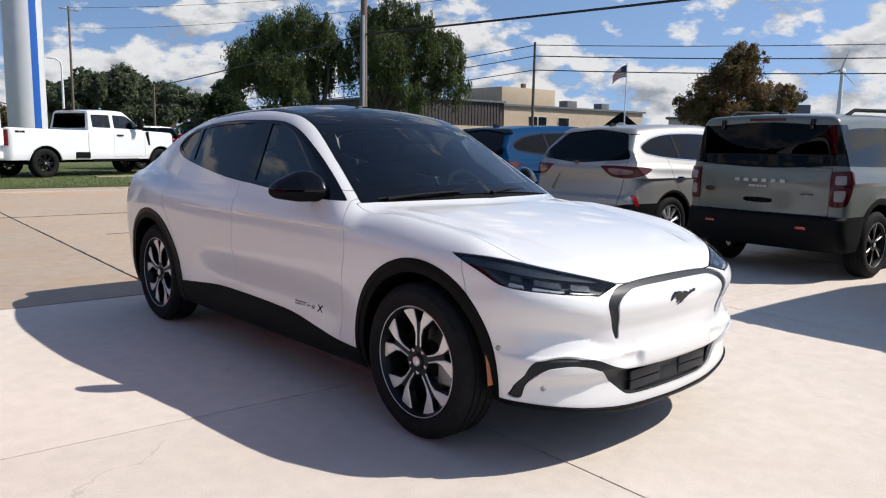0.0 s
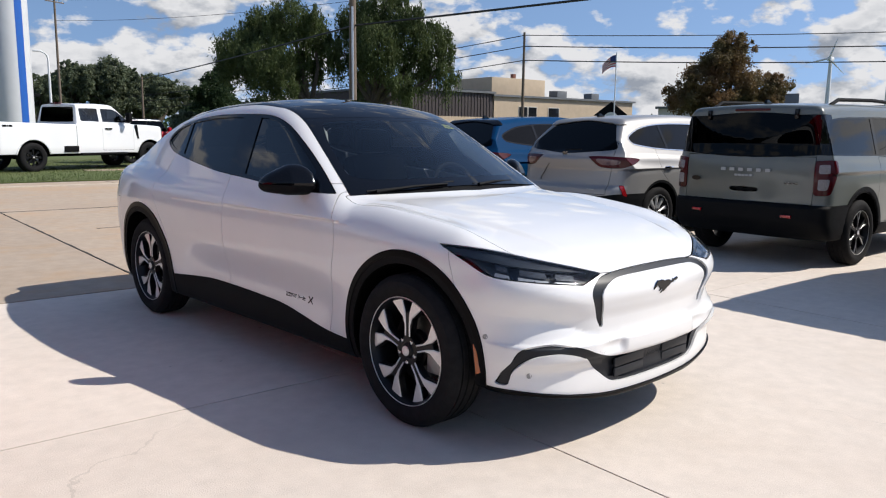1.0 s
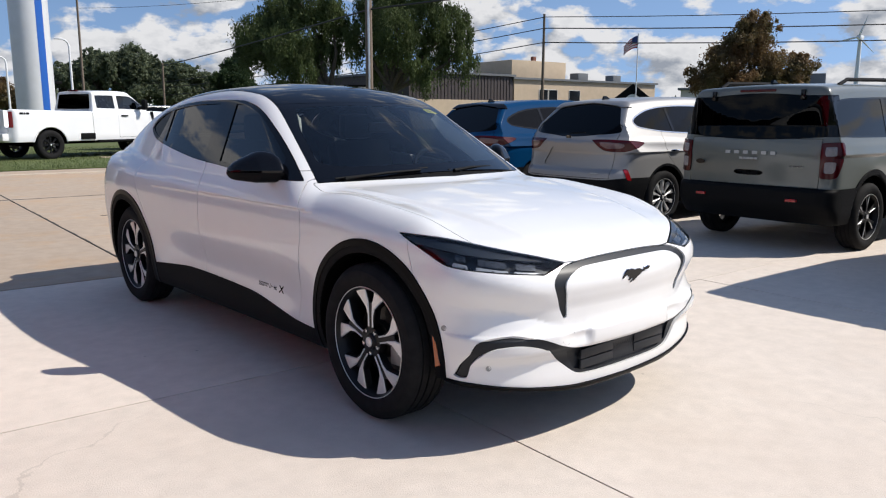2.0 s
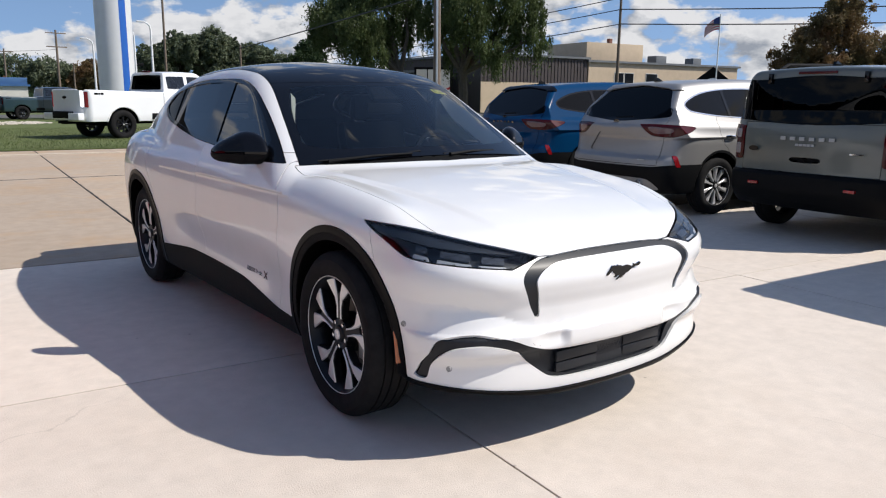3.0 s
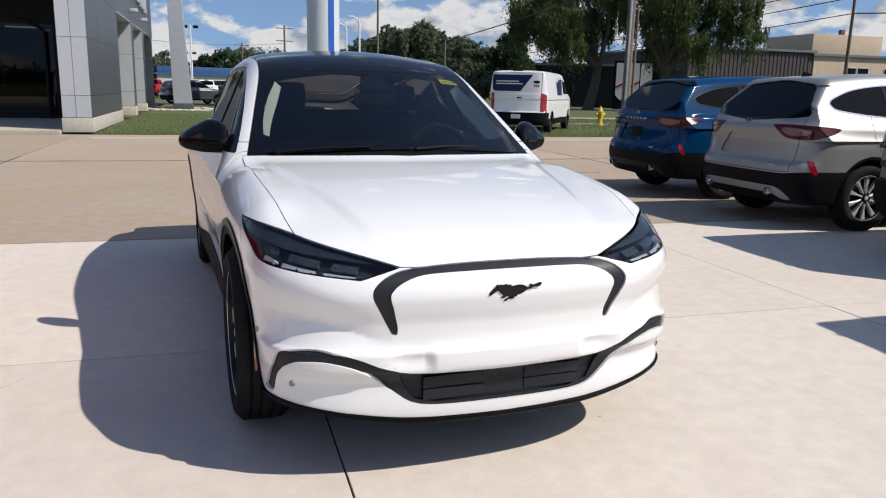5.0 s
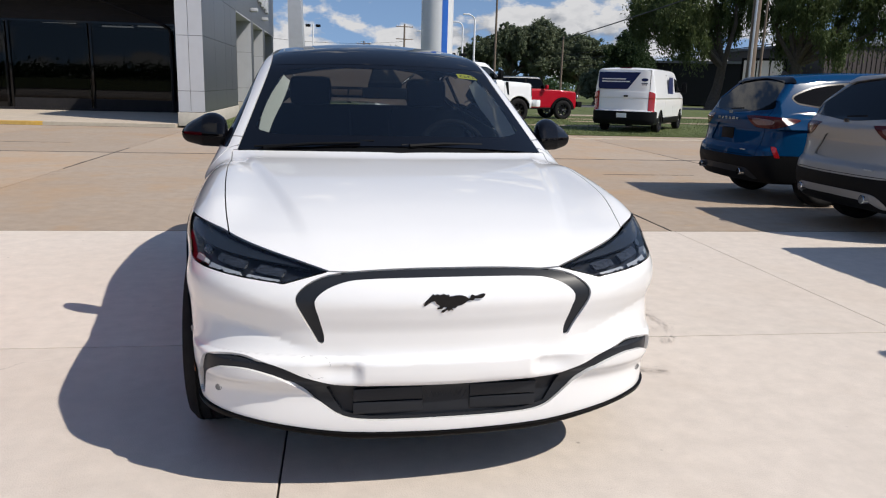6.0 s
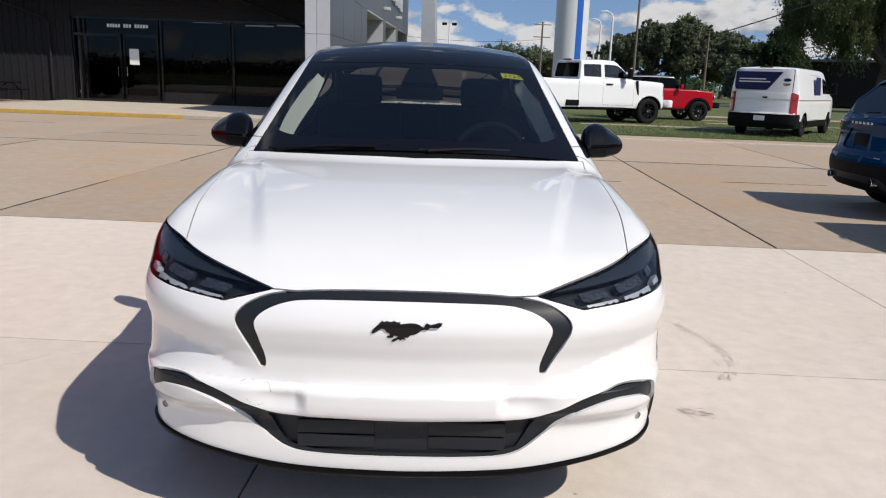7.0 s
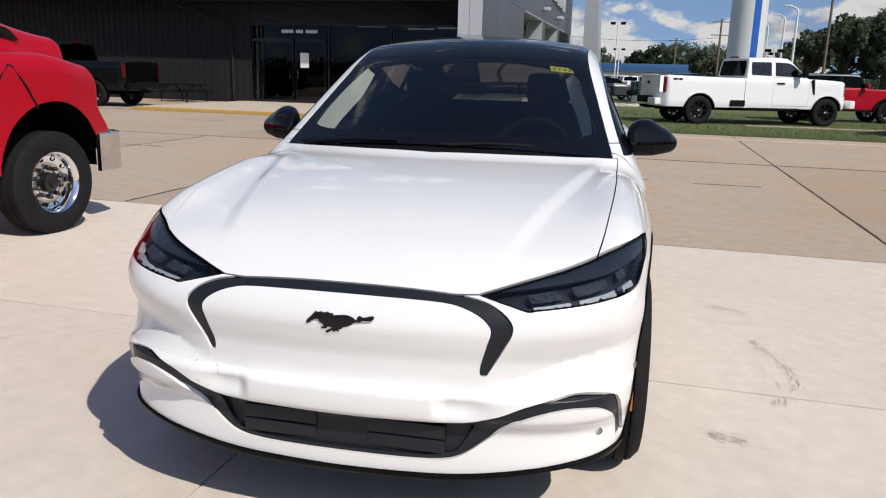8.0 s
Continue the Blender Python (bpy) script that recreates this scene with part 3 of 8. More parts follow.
def make_wheel(style, r, width, rim, parent, place, right):
    """A wheel with its tyre, rim and spokes; its outer face looks along +x, or along -x on the right-hand side."""
    turn = 180 if right else 0
    if style in WHEELS:
        w = copy_thing(WHEELS[style], Matrix())
        w.parent = parent
        w.matrix_basis = pose(*place, 0, 0, turn)
        return w
    h, s = width / 2, r - rim
    barrel = lathe([(-h * .8, rim * .97), (-h * .78, rim), (-h * .6, rim), (-h * .4, rim * .93), (h * .45, rim * .93), (h * .72, rim * .985), (h * .86, rim * 1.03), (h * .88, rim * 1.0), (h * .70, rim * .955), (h * .40, rim * .90), (-h * .4, rim * .89), (-h * .7, rim * .95)], 64, closed=True)
    w = part("wheel", barrel, RIM_BLACK, parent)
    w.matrix_basis = pose(*place, 0, 0, turn)
    g = r - .009
    tread = []
    for k in (-.55, -.2, .2, .55):
        tread += [((k - .045) * h, r), ((k - .035) * h, g), ((k + .035) * h, g), ((k + .045) * h, r)]
    part("tyre", lathe([(-h * .78, rim * .985), (-h * .93, rim + s * .12), (-h * 1.0, rim + s * .45), (-h * .97, rim + s * .70), (-h * .89, r - .024), (-h * .76, r - .007), (-h * .68, r - .002)]
                       + tread + [(h * .68, r - .002), (h * .76, r - .007), (h * .89, r - .024), (h * .97, rim + s * .70), (h * .985, rim + s * .62), (h * 1.0, rim + s * .58), (h * 1.0, rim + s * .4), (h * .985, rim + s * .36), (h * .95, rim + s * .14), (h * .90, rim * 1.035), (h * .78, rim * .985)], 96), RUBBER, w)
    part("brake_disc", lathe([(-.02, .05), (-.02, rim * .66), (.004, rim * .66), (.004, rim * .36), (.03, rim * .34), (.03, .04)], 48), STEEL, w)
    part("caliper", box(-.045, .035, rim * .36, rim * .72, -rim * .36, rim * .12, .012), CALIPER, w)
    front = h * .62
    if style == "hero":
        for k in range(5):
            bm = blade([(.05, -12), (.05, 12), (.16, 13), (rim * .99, 28.5), (rim * .99, 8), (.185, 3.2), (.185, -3.2), (rim * .99, -8), (rim * .99, -28.5), (.16, -13)], front - .03, .034, 72 * k)
            part("spoke", bm, RIM_BLACK, w)
            for m in (-1, 1):
                part("spoke_face", blade([(.070, 9 * m), (.072, 15 * m), (.125, 8.6 * m), (.160, 11.5 * m), (rim * .99, 27 * m), (rim * .995, 18 * m), (rim * .99, 9.0 * m), (.185, 4.6 * m), (.13, 4.6 * m)][::m], front + .003, .006, 72 * k), MACHINED, w, "bare machined alloy spoke face")
        lip_m, hub_r = MACHINED, .036
    elif style == "ten_spoke":
        for k in range(10):
            part("spoke", blade([(.05, -10), (.05, 10), (.12, 4), (rim * .99, 7), (rim * .99, -7), (.12, -4)], front - .025, .035, 36 * k), MACHINED, w)
        lip_m, hub_r = MACHINED, .032
    elif style == "truck":
        for k in range(8):
            part("spoke", blade([(.06, -14), (.06, 14), (.14, 8), (rim * .99, 10), (rim * .99, -10), (.14, -8)], front - .03, .035, 45 * k), RIM_BLACK, w)
        lip_m, hub_r = RIM_BLACK, .06
    elif style == "van":
        for k in range(9):
            part("spoke", blade([(.05, -16), (.05, 16), (rim * .99, 15), (rim * .99, -15)], front - .04, .03, 40 * k), STEEL, w)
        lip_m, hub_r = STEEL, .07
    else:
        for k in range(6):
            part("spoke", blade([(.05, -18), (.05, 18), (.14, 9), (rim * .99, 13), (rim * .99, 4), (.17, 0), (rim * .99, -4), (rim * .99, -13), (.14, -9)], front - .03, .035, 60 * k), RIM_BLACK, w)
            part("spoke_face", blade([(.08, 5), (.14, 7), (rim * .98, 11.5), (rim * .98, 8), (.15, 3)], front + .003, .005, 60 * k), MACHINED, w)
        lip_m, hub_r = MACHINED, .032
    part("rim_lip", lathe([(h * .885, rim * 1.004), (h * .90, rim * 1.008), (h * .895, rim * 1.018), (h * .87, rim * 1.020), (h * .86, rim * 1.004)], 64, closed=True), lip_m, w)
    part("hub_cap", lathe([(front - .03, .07), (front + .002, .066), (front + .004, hub_r + .004), (front + .012, hub_r), (front + .015, hub_r * .8), (front + .016, .001)], 32), RIM_BLACK, w)
    part("hub_badge", lathe([(front + .012, .024), (front + .019, .023), (front + .021, .018), (front + .021, .001)], 24), MACHINED, w)
    for k in range(5):
        y, z = polar(.056, 72 * k + 36)
        bm = lathe([(front - .01, .010), (front + .010, .009), (front + .012, .001)], 10)
        bmesh.ops.translate(bm, vec=(0, y, z), verts=bm.verts)
        part("lug_nut", bm, CHROME, w)
    WHEELS[style] = w
    return w


# ---------------------------------------------------------------- the white crossover
def on_nose(x, z):
    """How far back the front skin lies at (x, z)."""
    y = np.linspace(-.05, .9, 1901)
    return float(y[np.argmax(hero_form(np.full_like(y, x), y, np.full_like(y, z)) < 0)])


def on_side(y, z):
    """How far out the flank lies at (y, z)."""
    x = np.linspace(1.1, .5, 1201)
    return float(x[np.argmax(hero_form(x, np.full_like(x, y), np.full_like(x, z)) < 0)])


hero = thing("electric_crossover", (0, 0, 0), "glossy white electric crossover with black roof parked on pale concrete", "car")
skin = nets(hero_form, (-.0217, -.05, .12), (1.0, 4.78, 1.66), .0108)
skin = cut(skin, skin[0][:, 0])[1]
yz = lambda v: v[:, [1, 2]]
xz = lambda v: v[:, [0, 2]]
xy = lambda v: v[:, [0, 1]]
for axle, name in zip(HERO_AXLES, ("front", "rear")):
    liner, skin = take(skin, lambda v: np.hypot(v[:, 1] - axle, v[:, 2] - .365) - .412)
    pair("wheel_liner", liner, LINER, hero, rim=0)
under, skin = take(skin, lambda v: np.maximum(v[:, 2] - .228 - .066 * ramp(v[:, 0], .25, .85) * ramp(-v[:, 1], -.62, -.42), -.5 + 0 * v[:, 0]))
panel("underbody", under, LINER, hero, rim=0)

# black glass roof and windshield
top_line = rows([(-.2, 1.232), (-.2, 1.232), (0, 1.232), (.3, 1.272), (.55, 1.352), (.745, 1.448), (.745, 1.448), (.665, 1.80), (.603, 2.10), (.588, 2.35), (.592, 2.85),
                 (.612, 3.17), (.612, 3.55), (.60, 3.83), (.52, 4.3), (.45, 4.52), (.3, 4.58), (-.2, 4.6), (-.2, 4.6)])
top, skin = take(skin, lambda v: np.maximum(inside_of(xy(v), top_line), 1.0 - v[:, 2]), .0025)
head = lambda v: v[:, 1] - (1.99 + .36 * v[:, 0] ** 2)
shield, roof = take(top, head, .002)
cowl, shield = take(shield, lambda v: v[:, 1] - (1.285 + .29 * v[:, 0] ** 2))
panel("cowl", cowl, TRIM_BLACK, hero, push=-.01)
glass_line = rows([(-.2, 1.36), (-.2, 1.36), (0, 1.36), (.3, 1.395), (.55, 1.48), (.655, 1.57), (.648, 1.65), (.60, 1.85), (.535, 2.0), (.505, 2.025), (.3, 1.985), (0, 1.945), (-.2, 1.945), (-.2, 1.945)])
clear, frit = take(shield, lambda v: inside_of(xy(v), glass_line))
panel("windshield", clear, GLASS_CLEAR, hero, "dark reflective windshield", rim=0)
panel("windshield_border", frit, GLOSS_BLACK, hero, rim=.006)
roof_l = lambda v: -inside_of(xy(v), rows([(-.2, 2.2), (0, 2.2), (.46, 2.26), (.52, 2.35), (.53, 2.9), (.52, 3.3), (.45, 3.6), (0, 3.68), (-.2, 3.68)]))
pane, roof_frame = take(roof, lambda v: -roof_l(v), .0015)
panel("roof_glass", pane, GLOSS_BLACK, hero, "black panoramic glass roof")
hatch, roof_frame = take(roof_frame, lambda v: inside_of(xy(v), rows([(-.2, 3.80), (-.2, 3.80), (.42, 3.84), (.49, 3.90), (.44, 4.22), (.36, 4.42), (-.2, 4.46), (-.2, 4.46)], 6)), .0015)
panel("rear_glass", hatch, GLASS_DARK, hero, rim=0)
panel("roof_frame", roof_frame, GLOSS_BLACK, hero)

# side glazing
dlo = rows([(1.505, 1.052), (1.505, 1.052), (1.704, 1.175), (1.939, 1.307), (2.175, 1.418), (2.403, 1.471), (2.752, 1.482), (3.141, 1.474), (3.588, 1.425), (3.765, 1.35), (3.80, 1.29),
            (3.63, 1.226), (3.308, 1.178), (2.825, 1.118), (2.448, 1.092), (2.088, 1.068), (1.729, 1.052)])
side_of = lambda v: inside_of(yz(v), dlo)
frame_, skin = take(skin, lambda v: np.maximum(side_of(v), .45 - v[:, 0]), .0015)
inner = lambda v: side_of(v) + .022
for name, y0, y1 in (("front_window", 1.74, 2.48), ("rear_window", 2.70, 3.42), ("quarter_window", 3.47, 3.9)):
    pane, frame_ = take(frame_, lambda v: np.maximum(inner(v), np.maximum(y0 - v[:, 1] + .16 * (v[:, 2] - 1.3), v[:, 1] - .16 * (v[:, 2] - 1.3) - y1)))
    pair(name, pane, GLASS_TINT if y0 < 2 else GLASS_DARK, hero, rim=0, push=-.006)
pair("window_trim", frame_, GLOSS_BLACK, hero)

# lamps and the nose
lamp_line = rows([(.498, .779), (.498, .779), (.683, .812), (.988, .857), (1.252, .888), (1.495, .893), (1.495, .893), (1.33, .833), (1.19, .785), (.92, .766), (.66, .748), (.628, .744), (.628, .744)])
wrap = lambda v: np.stack([v[:, 0] + v[:, 1], v[:, 2]], 1)
lamp, skin = take(skin, lambda v: np.maximum(inside_of(wrap(v), lamp_line), v[:, 1] - .8), .002)
grille_line = rows([(-.15, .787), (-.15, .787), (.1, .787), (.275, .781), (.389, .769), (.455, .743), (.49, .70), (.464, .634), (.420, .552), (.420, .552), (.404, .553), (.403, .58), (.420, .645), (.430, .698),
                    (.386, .735), (.306, .757), (.1, .763), (-.15, .763), (-.15, .763)])
horseshoe, skin = take(skin, lambda v: np.maximum(inside_of(xz(v), grille_line), v[:, 1] - .3), .0008)
panel("grille_outline", horseshoe, BAND_GREY, hero, "dark charcoal grille outline", push=-.007, rim=.01)
band_line = rows([(-.15, .412), (-.15, .412), (0, .412), (.175, .414), (.355, .418), (.456, .444), (.544, .480), (.652, .505), (.748, .501), (.785, .486), (.800, .45), (.808, .39), (.817, .322), (.817, .322), (.797, .326),
                  (.787, .40), (.773, .438), (.735, .460), (.640, .465), (.524, .430), (.43, .36), (.345, .302), (.254, .287), (0, .286), (-.15, .286), (-.15, .286)])
band, skin = take(skin, lambda v: np.maximum(inside_of(xz(v), band_line), v[:, 1] - .45), .0008)
lip_z = curve([(0, .240), (.3, .245), (.56, .272), (.675, .290), (.80, .306), (.95, .306)])
lip, skin = take(skin, lambda v: np.maximum(v[:, 2] - lip_z(v[:, 0]), v[:, 1] - .372), .0008)
panel("front_splitter", lip, ARCH_BLACK, hero, push=.010, rim=.05)
opening, strips = take(band, lambda v: inside_of(xz(v), [(-.2, .402), (.36, .408), (.40, .40), (.345, .315), (.26, .297), (-.2, .296)]))
panel("bumper_trim", strips, BAND_GREY, hero, "dark charcoal bumper trim", push=-.012, rim=.02)
panel("lower_grille", opening, BAND_GREY, hero, push=-.024, rim=.03)
for x in (-.195, .195):
    bm = bmesh.new()
    for z0, z1 in ((.306, .345), (.350, .392)):
        add_box(bm, x - .115, x + .115, .068, .080, z0, z1, .003)
    part("grille_shutter", bm, BAND_GREY, hero)
bm = bmesh.new()
for i in range(9):
    for s in (-1, 1):
        add_tube(bm, [(-.07 + .0175 * i,   .074, .30), (-.07 + .0175 * i + s * .05, .074, .40)], .0010, 5)
part("grille_mesh", bm, BAND_GREY, hero)

# wheel-arch and sill cladding
for axle, rad, mid in ((HERO_AXLES[0], .476, .843), (HERO_AXLES[1], .485, 3.81)):
    flare, skin = take(skin, lambda v: np.maximum(np.hypot(v[:, 1] - mid, v[:, 2] - .365) - rad, .7 - v[:, 0]), .0008)
    ring_in, ring_out = take(flare, lambda v: np.hypot(v[:, 1] - mid, v[:, 2] - .365) - (rad - .03))
    pair("arch_trim", ring_out, ARCH_BLACK, hero, push=.006, rim=.02)
    pair("arch_lip", ring_in, TRIM_BLACK, hero, push=.002, rim=.02)
sill_z = curve([(1.2, .315), (1.46, .325), (2.04, .400), (2.73, .416), (3.265, .385), (3.4, .37)])
sill, skin = take(skin, lambda v: np.maximum(np.maximum(v[:, 2] - sill_z(v[:, 1]), .6 - v[:, 0]), np.maximum(1.0 - v[:, 1], v[:, 1] - 3.6)), .0008)
pair("sill_trim", sill, TRIM_BLACK, hero, push=.004, rim=.02)

# painted panels
hood_line = rows([(-.2, .099), (-.2, .099), (.3, .103), (.39, .114), (.39, .114), (.52, .175), (.70, .31), (.70, .31), (.725, .5), (.745, .75), (.757, 1.0), (.762, 1.25), (.768, 1.46), (.768, 1.46), (.55, 1.37), (-.2, 1.24), (-.2, 1.24)])
hood, skin = take(skin, lambda v: np.maximum(inside_of(xy(v), hood_line), .76 - v[:, 2]), .0022)
panel("hood", hood, PAINT_WHITE, hero, "smooth white hood")
door_f = rows([(1.488, 1.05), (1.488, 1.05), (1.40, .90), (1.385, .80), (1.425, .60), (1.478, .31), (1.478, .31), (2.60, .30), (2.60, .30), (2.568, .65), (2.575, .9), (2.62, 1.1), (2.62, 1.1), (2.55, 1.6), (1.4, 1.6)])
door, skin = take(skin, lambda v: np.maximum(inside_of(yz(v), door_f), np.maximum(.45 - v[:, 0], v[:, 2] - 1.10)), .0022)
pair("front_door", door, PAINT_WHITE, hero)
door_r = rows([(2.575, .30), (2.575, .30), (3.30, .30), (3.30, .30), (3.36, .60), (3.50, .82), (3.60, 1.0), (3.55, 1.24), (3.55, 1.24), (2.55, 1.24), (2.55, 1.24)])
door, skin = take(skin, lambda v: np.maximum(inside_of(yz(v), door_r), np.maximum(.45 - v[:, 0], v[:, 2] - 1.21)), .0022)
pair("rear_door", door, PAINT_WHITE, hero)
lamp_mid = lambda w: np.where(w < .498, .9, .779 + .114 * (w - .498))
bumper, skin = take(skin, lambda v: np.maximum(v[:, 1] - (.56 + .3 * (v[:, 2] - .82)), v[:, 2] - lamp_mid(v[:, 0] + v[:, 1])), .0015)
panel("front_bumper", bumper, PAINT_WHITE, hero, "white sculpted front bumper")
fender, skin = take(skin, lambda v: np.maximum(v[:, 1] - 1.49, v[:, 2] - 1.06), .0015)
pair("front_fender", fender, PAINT_WHITE, hero)
bumper, skin = take(skin, lambda v: np.maximum(4.28 - v[:, 1], v[:, 2] - .86), .002)
panel("rear_bumper", bumper, PAINT_WHITE, hero)
tail, skin = take(skin, lambda v: np.maximum(4.38 - v[:, 1], np.abs(v[:, 2] - .985) - .055), .002)
pair("tail_lamp", tail, LAMP_RED, hero)
pair("body_side", skin, PAINT_WHITE, hero)
lining, _ = take(skin, lambda v: np.maximum(np.maximum(1.75 - v[:, 1], .75 - v[:, 2]), v[:, 1] - 4.5))
pair("cabin_lining", lining, CABIN, hero, rim=0, push=-.022)

# headlamps: dark bowl, clear lens, light guides
for s in (-1, 1):
    bowl = panel("headlamp", lamp, LAMP_DARK, hero, "slim dark headlamp with clear lens", push=-.045, side=s, rim=-.045)
    panel("lens", lamp, LENS, bowl, rim=.004, side=s, push=.001)
    upper, _ = take(lamp, lambda v: -(v[:, 2] - (.79 + .085 * (v[:, 0] + v[:, 1] - .55))))
    panel("brow", upper, LAMP_BROW, bowl, side=s, push=-.012, rim=.008)
    for a0, a1 in ((.652, .797), (.829, 1.020), (1.07, 1.16)):
        lit, _ = take(lamp, lambda v: np.maximum(np.maximum(a0 - (v[:, 0] + v[:, 1]), v[:, 0] + v[:, 1] - a1), v[:, 2] - (.7565 + .085 * (v[:, 0] + v[:, 1] - .63))))
        panel("light_guide", lit, LAMP_GUIDE, bowl, side=s, push=-.010, rim=.02)
        cell, _ = take(lamp, lambda v: np.maximum(np.maximum(a0 + .012 - (v[:, 0] + v[:, 1]), v[:, 0] + v[:, 1] - a1 + .012), np.maximum(v[:, 2] - (.787 + .10 * (v[:, 0] + v[:, 1] - .63)), .768 + .09 * (v[:, 0] + v[:, 1] - .63) - v[:, 2])))
        panel("reflector_cell", cell, LAMP_CELL, bowl, side=s, push=-.020, rim=.01)

# small parts on the nose
for s in (-1, 1):
    for place, yaw in (((s * .742, on_nose(.742, .372) - .001, .372), 24), ((s * (on_side(.365, .524) + .0005), .365, .524), 66)):
        bm = lathe([(.0, .0115), (-.003, .0115), (-.003, .0092), (-.001, .0088), (-.001, .001)], 20, "Y")
        bmesh.ops.transform(bm, matrix=pose(*place, 0, 0, s * yaw), verts=bm.verts)
        part("parking_sensor", bm, CALIPER, hero)
    bm = slab([(-.013, -.065), (.012, -.072), (.010, .06), (-.006, .068)], .008, bevel=.002)
    bmesh.ops.transform(bm, matrix=Matrix(((0, 0, s, s * (on_side(.415, .42) - .002)), (1, 0, 0, .415), (0, 1, 0, .42), (0, 0, 0, 1))) @ pose(0, 0, 0, 0, s * 14, -10), verts=bm.verts)
    part("side_marker", bm, LAMP_AMBER, hero, "amber side marker")
bm = tube([(x, on_nose(x, z) + .0005, z) for x, z in rows([(-.475, .505), (-.40, .507), (-.385, .495), (-.385, .462), (-.395, .45), (-.44, .447)], 4)], .0007, 5)
part("tow_cover_seam", bm, BAND_GREY, hero)

# running-horse emblem as a plain plate, with a chrome rim below it
horse = [(-0.1023, -0.0040), (-0.0970, 0.0053), (-0.0865, 0.0158), (-0.0772, 0.0264), (-0.0700, 0.0330), (-0.0667, 0.0284), (-0.0561, 0.0317),
         (-0.0469, 0.0284), (-0.0363, 0.0323), (-0.0271, 0.0277), (-0.0178, 0.0290), (-0.0198, 0.0224), (-0.0073, 0.0238), (0.0099, 0.0264),
         (0.0244, 0.0257), (0.0376, 0.0211), (0.0469, 0.0145), (0.0521, 0.0172), (0.0535, 0.0251), (0.0587, 0.0277), (0.0680, 0.0231),
         (0.0785, 0.0257), (0.0931, 0.0304), (0.1016, 0.0290), (0.1010, 0.0224), (0.0931, 0.0158), (0.0785, 0.0145), (0.0680, 0.0152),
         (0.0614, 0.0079), (0.0535, 0.0086), (0.0442, 0.0066), (0.0350, -0.0013), (0.0231, -0.0079), (0.0099, -0.0106), (0.0046, -0.0185),
         (-0.0073, -0.0185), (-0.0020, -0.0264), (-0.0125, -0.0238), (-0.0178, -0.0290), (-0.0244, -0.0238), (-0.0363, -0.0330), (-0.0442, -0.0323),
         (-0.0403, -0.0251), (-0.0284, -0.0198), (-0.0244, -0.0145), (-0.0363, -0.0132), (-0.0403, -0.0198), (-0.0548, -0.0211), (-0.0574, -0.0158),
         (-0.0482, -0.0132), (-0.0508, -0.0066), (-0.0601, -0.0013), (-0.0653, 0.0079), (-0.0746, 0.0079), (-0.0851, 0.0000), (-0.0931, -0.0059),
         (-0.0997, -0.0086)]
stand = Matrix(((1, 0, 0, 0), (0, 0, -1, 0), (0, 1, 0, 0), (0, 0, 0, 1)))
emb = part("emblem", slab(horse, .004, pose(.009, on_nose(0, .684) + .0035, .688, 3) @ stand), CHROME, hero, "black running-horse emblem with chrome edge", smooth=False)
part("emblem_face", slab([(x * .975, z * .94 + .0003) for x, z in horse], .002, pose(.009, on_nose(0, .684) - .0012, .688, 3) @ stand), GLOSS_BLACK, emb, smooth=False)

# script on the front doors: slender slanted strokes, unlettered
for s in (-1, 1):
    bm = bmesh.new()
    for y0, tall in [(.012 * i, .018) for i in range(9)] + [(.118, .026), (.130, .018), (.168, .020), (.180, .020)]:
        y = 1.93 - y0
        x = s * on_side(y, .46)
        add_tube(bm, [(x, y, .447), (x, y - tall * .55, .447 + tall)], .0022, 5)
    for y0, y1, z in ((.0, .112, .466), (.0, .055, .447), (.140, .160, .456), (.166, .196, .447), (.166, .20, .457)):
        add_tube(bm, [(s * on_side(1.93 - y0, z), 1.93 - y0, z), (s * on_side(1.93 - y1, z), 1.93 - y1, z)], .0022, 5)
    for a, b in (((.225, .438), (.275, .478)), ((.268, .438), (.232, .478))):
        add_tube(bm, [(s * on_side(1.93 - a[0], .46), 1.93 - a[0], a[1]), (s * on_side(1.93 - b[0], .46), 1.93 - b[0], b[1])], .004, 6)
    part("door_script", bm, GLOSS_BLACK, hero, "slanted black model script")


# door mirrors
def mirror_form(x, y, z):
    w = y - 1.775 - .5 * (x - .912)
    top = smax((z - 1.212 + .55 * (x - .885)) / 1.14, (z - 1.206 - .34 * (x - .885)) / 1.06, .03)
    front = (-w - .088 + .62 * np.maximum(z - 1.105, 0) + .42 * np.maximum(x - .93, 0) - .25 * np.minimum(z - 1.09, 0)) / 1.2
    ends = smax((x - 1.050 + .30 * np.maximum(z - 1.11, 0)) / 1.05, .806 - x, .02)
    hull = smax(smax(top, 1.034 + .16 * np.maximum(x - .93, 0) - z, .03), smax(front, w - .066, .02), .045)
    return smax(hull, ends, .05)


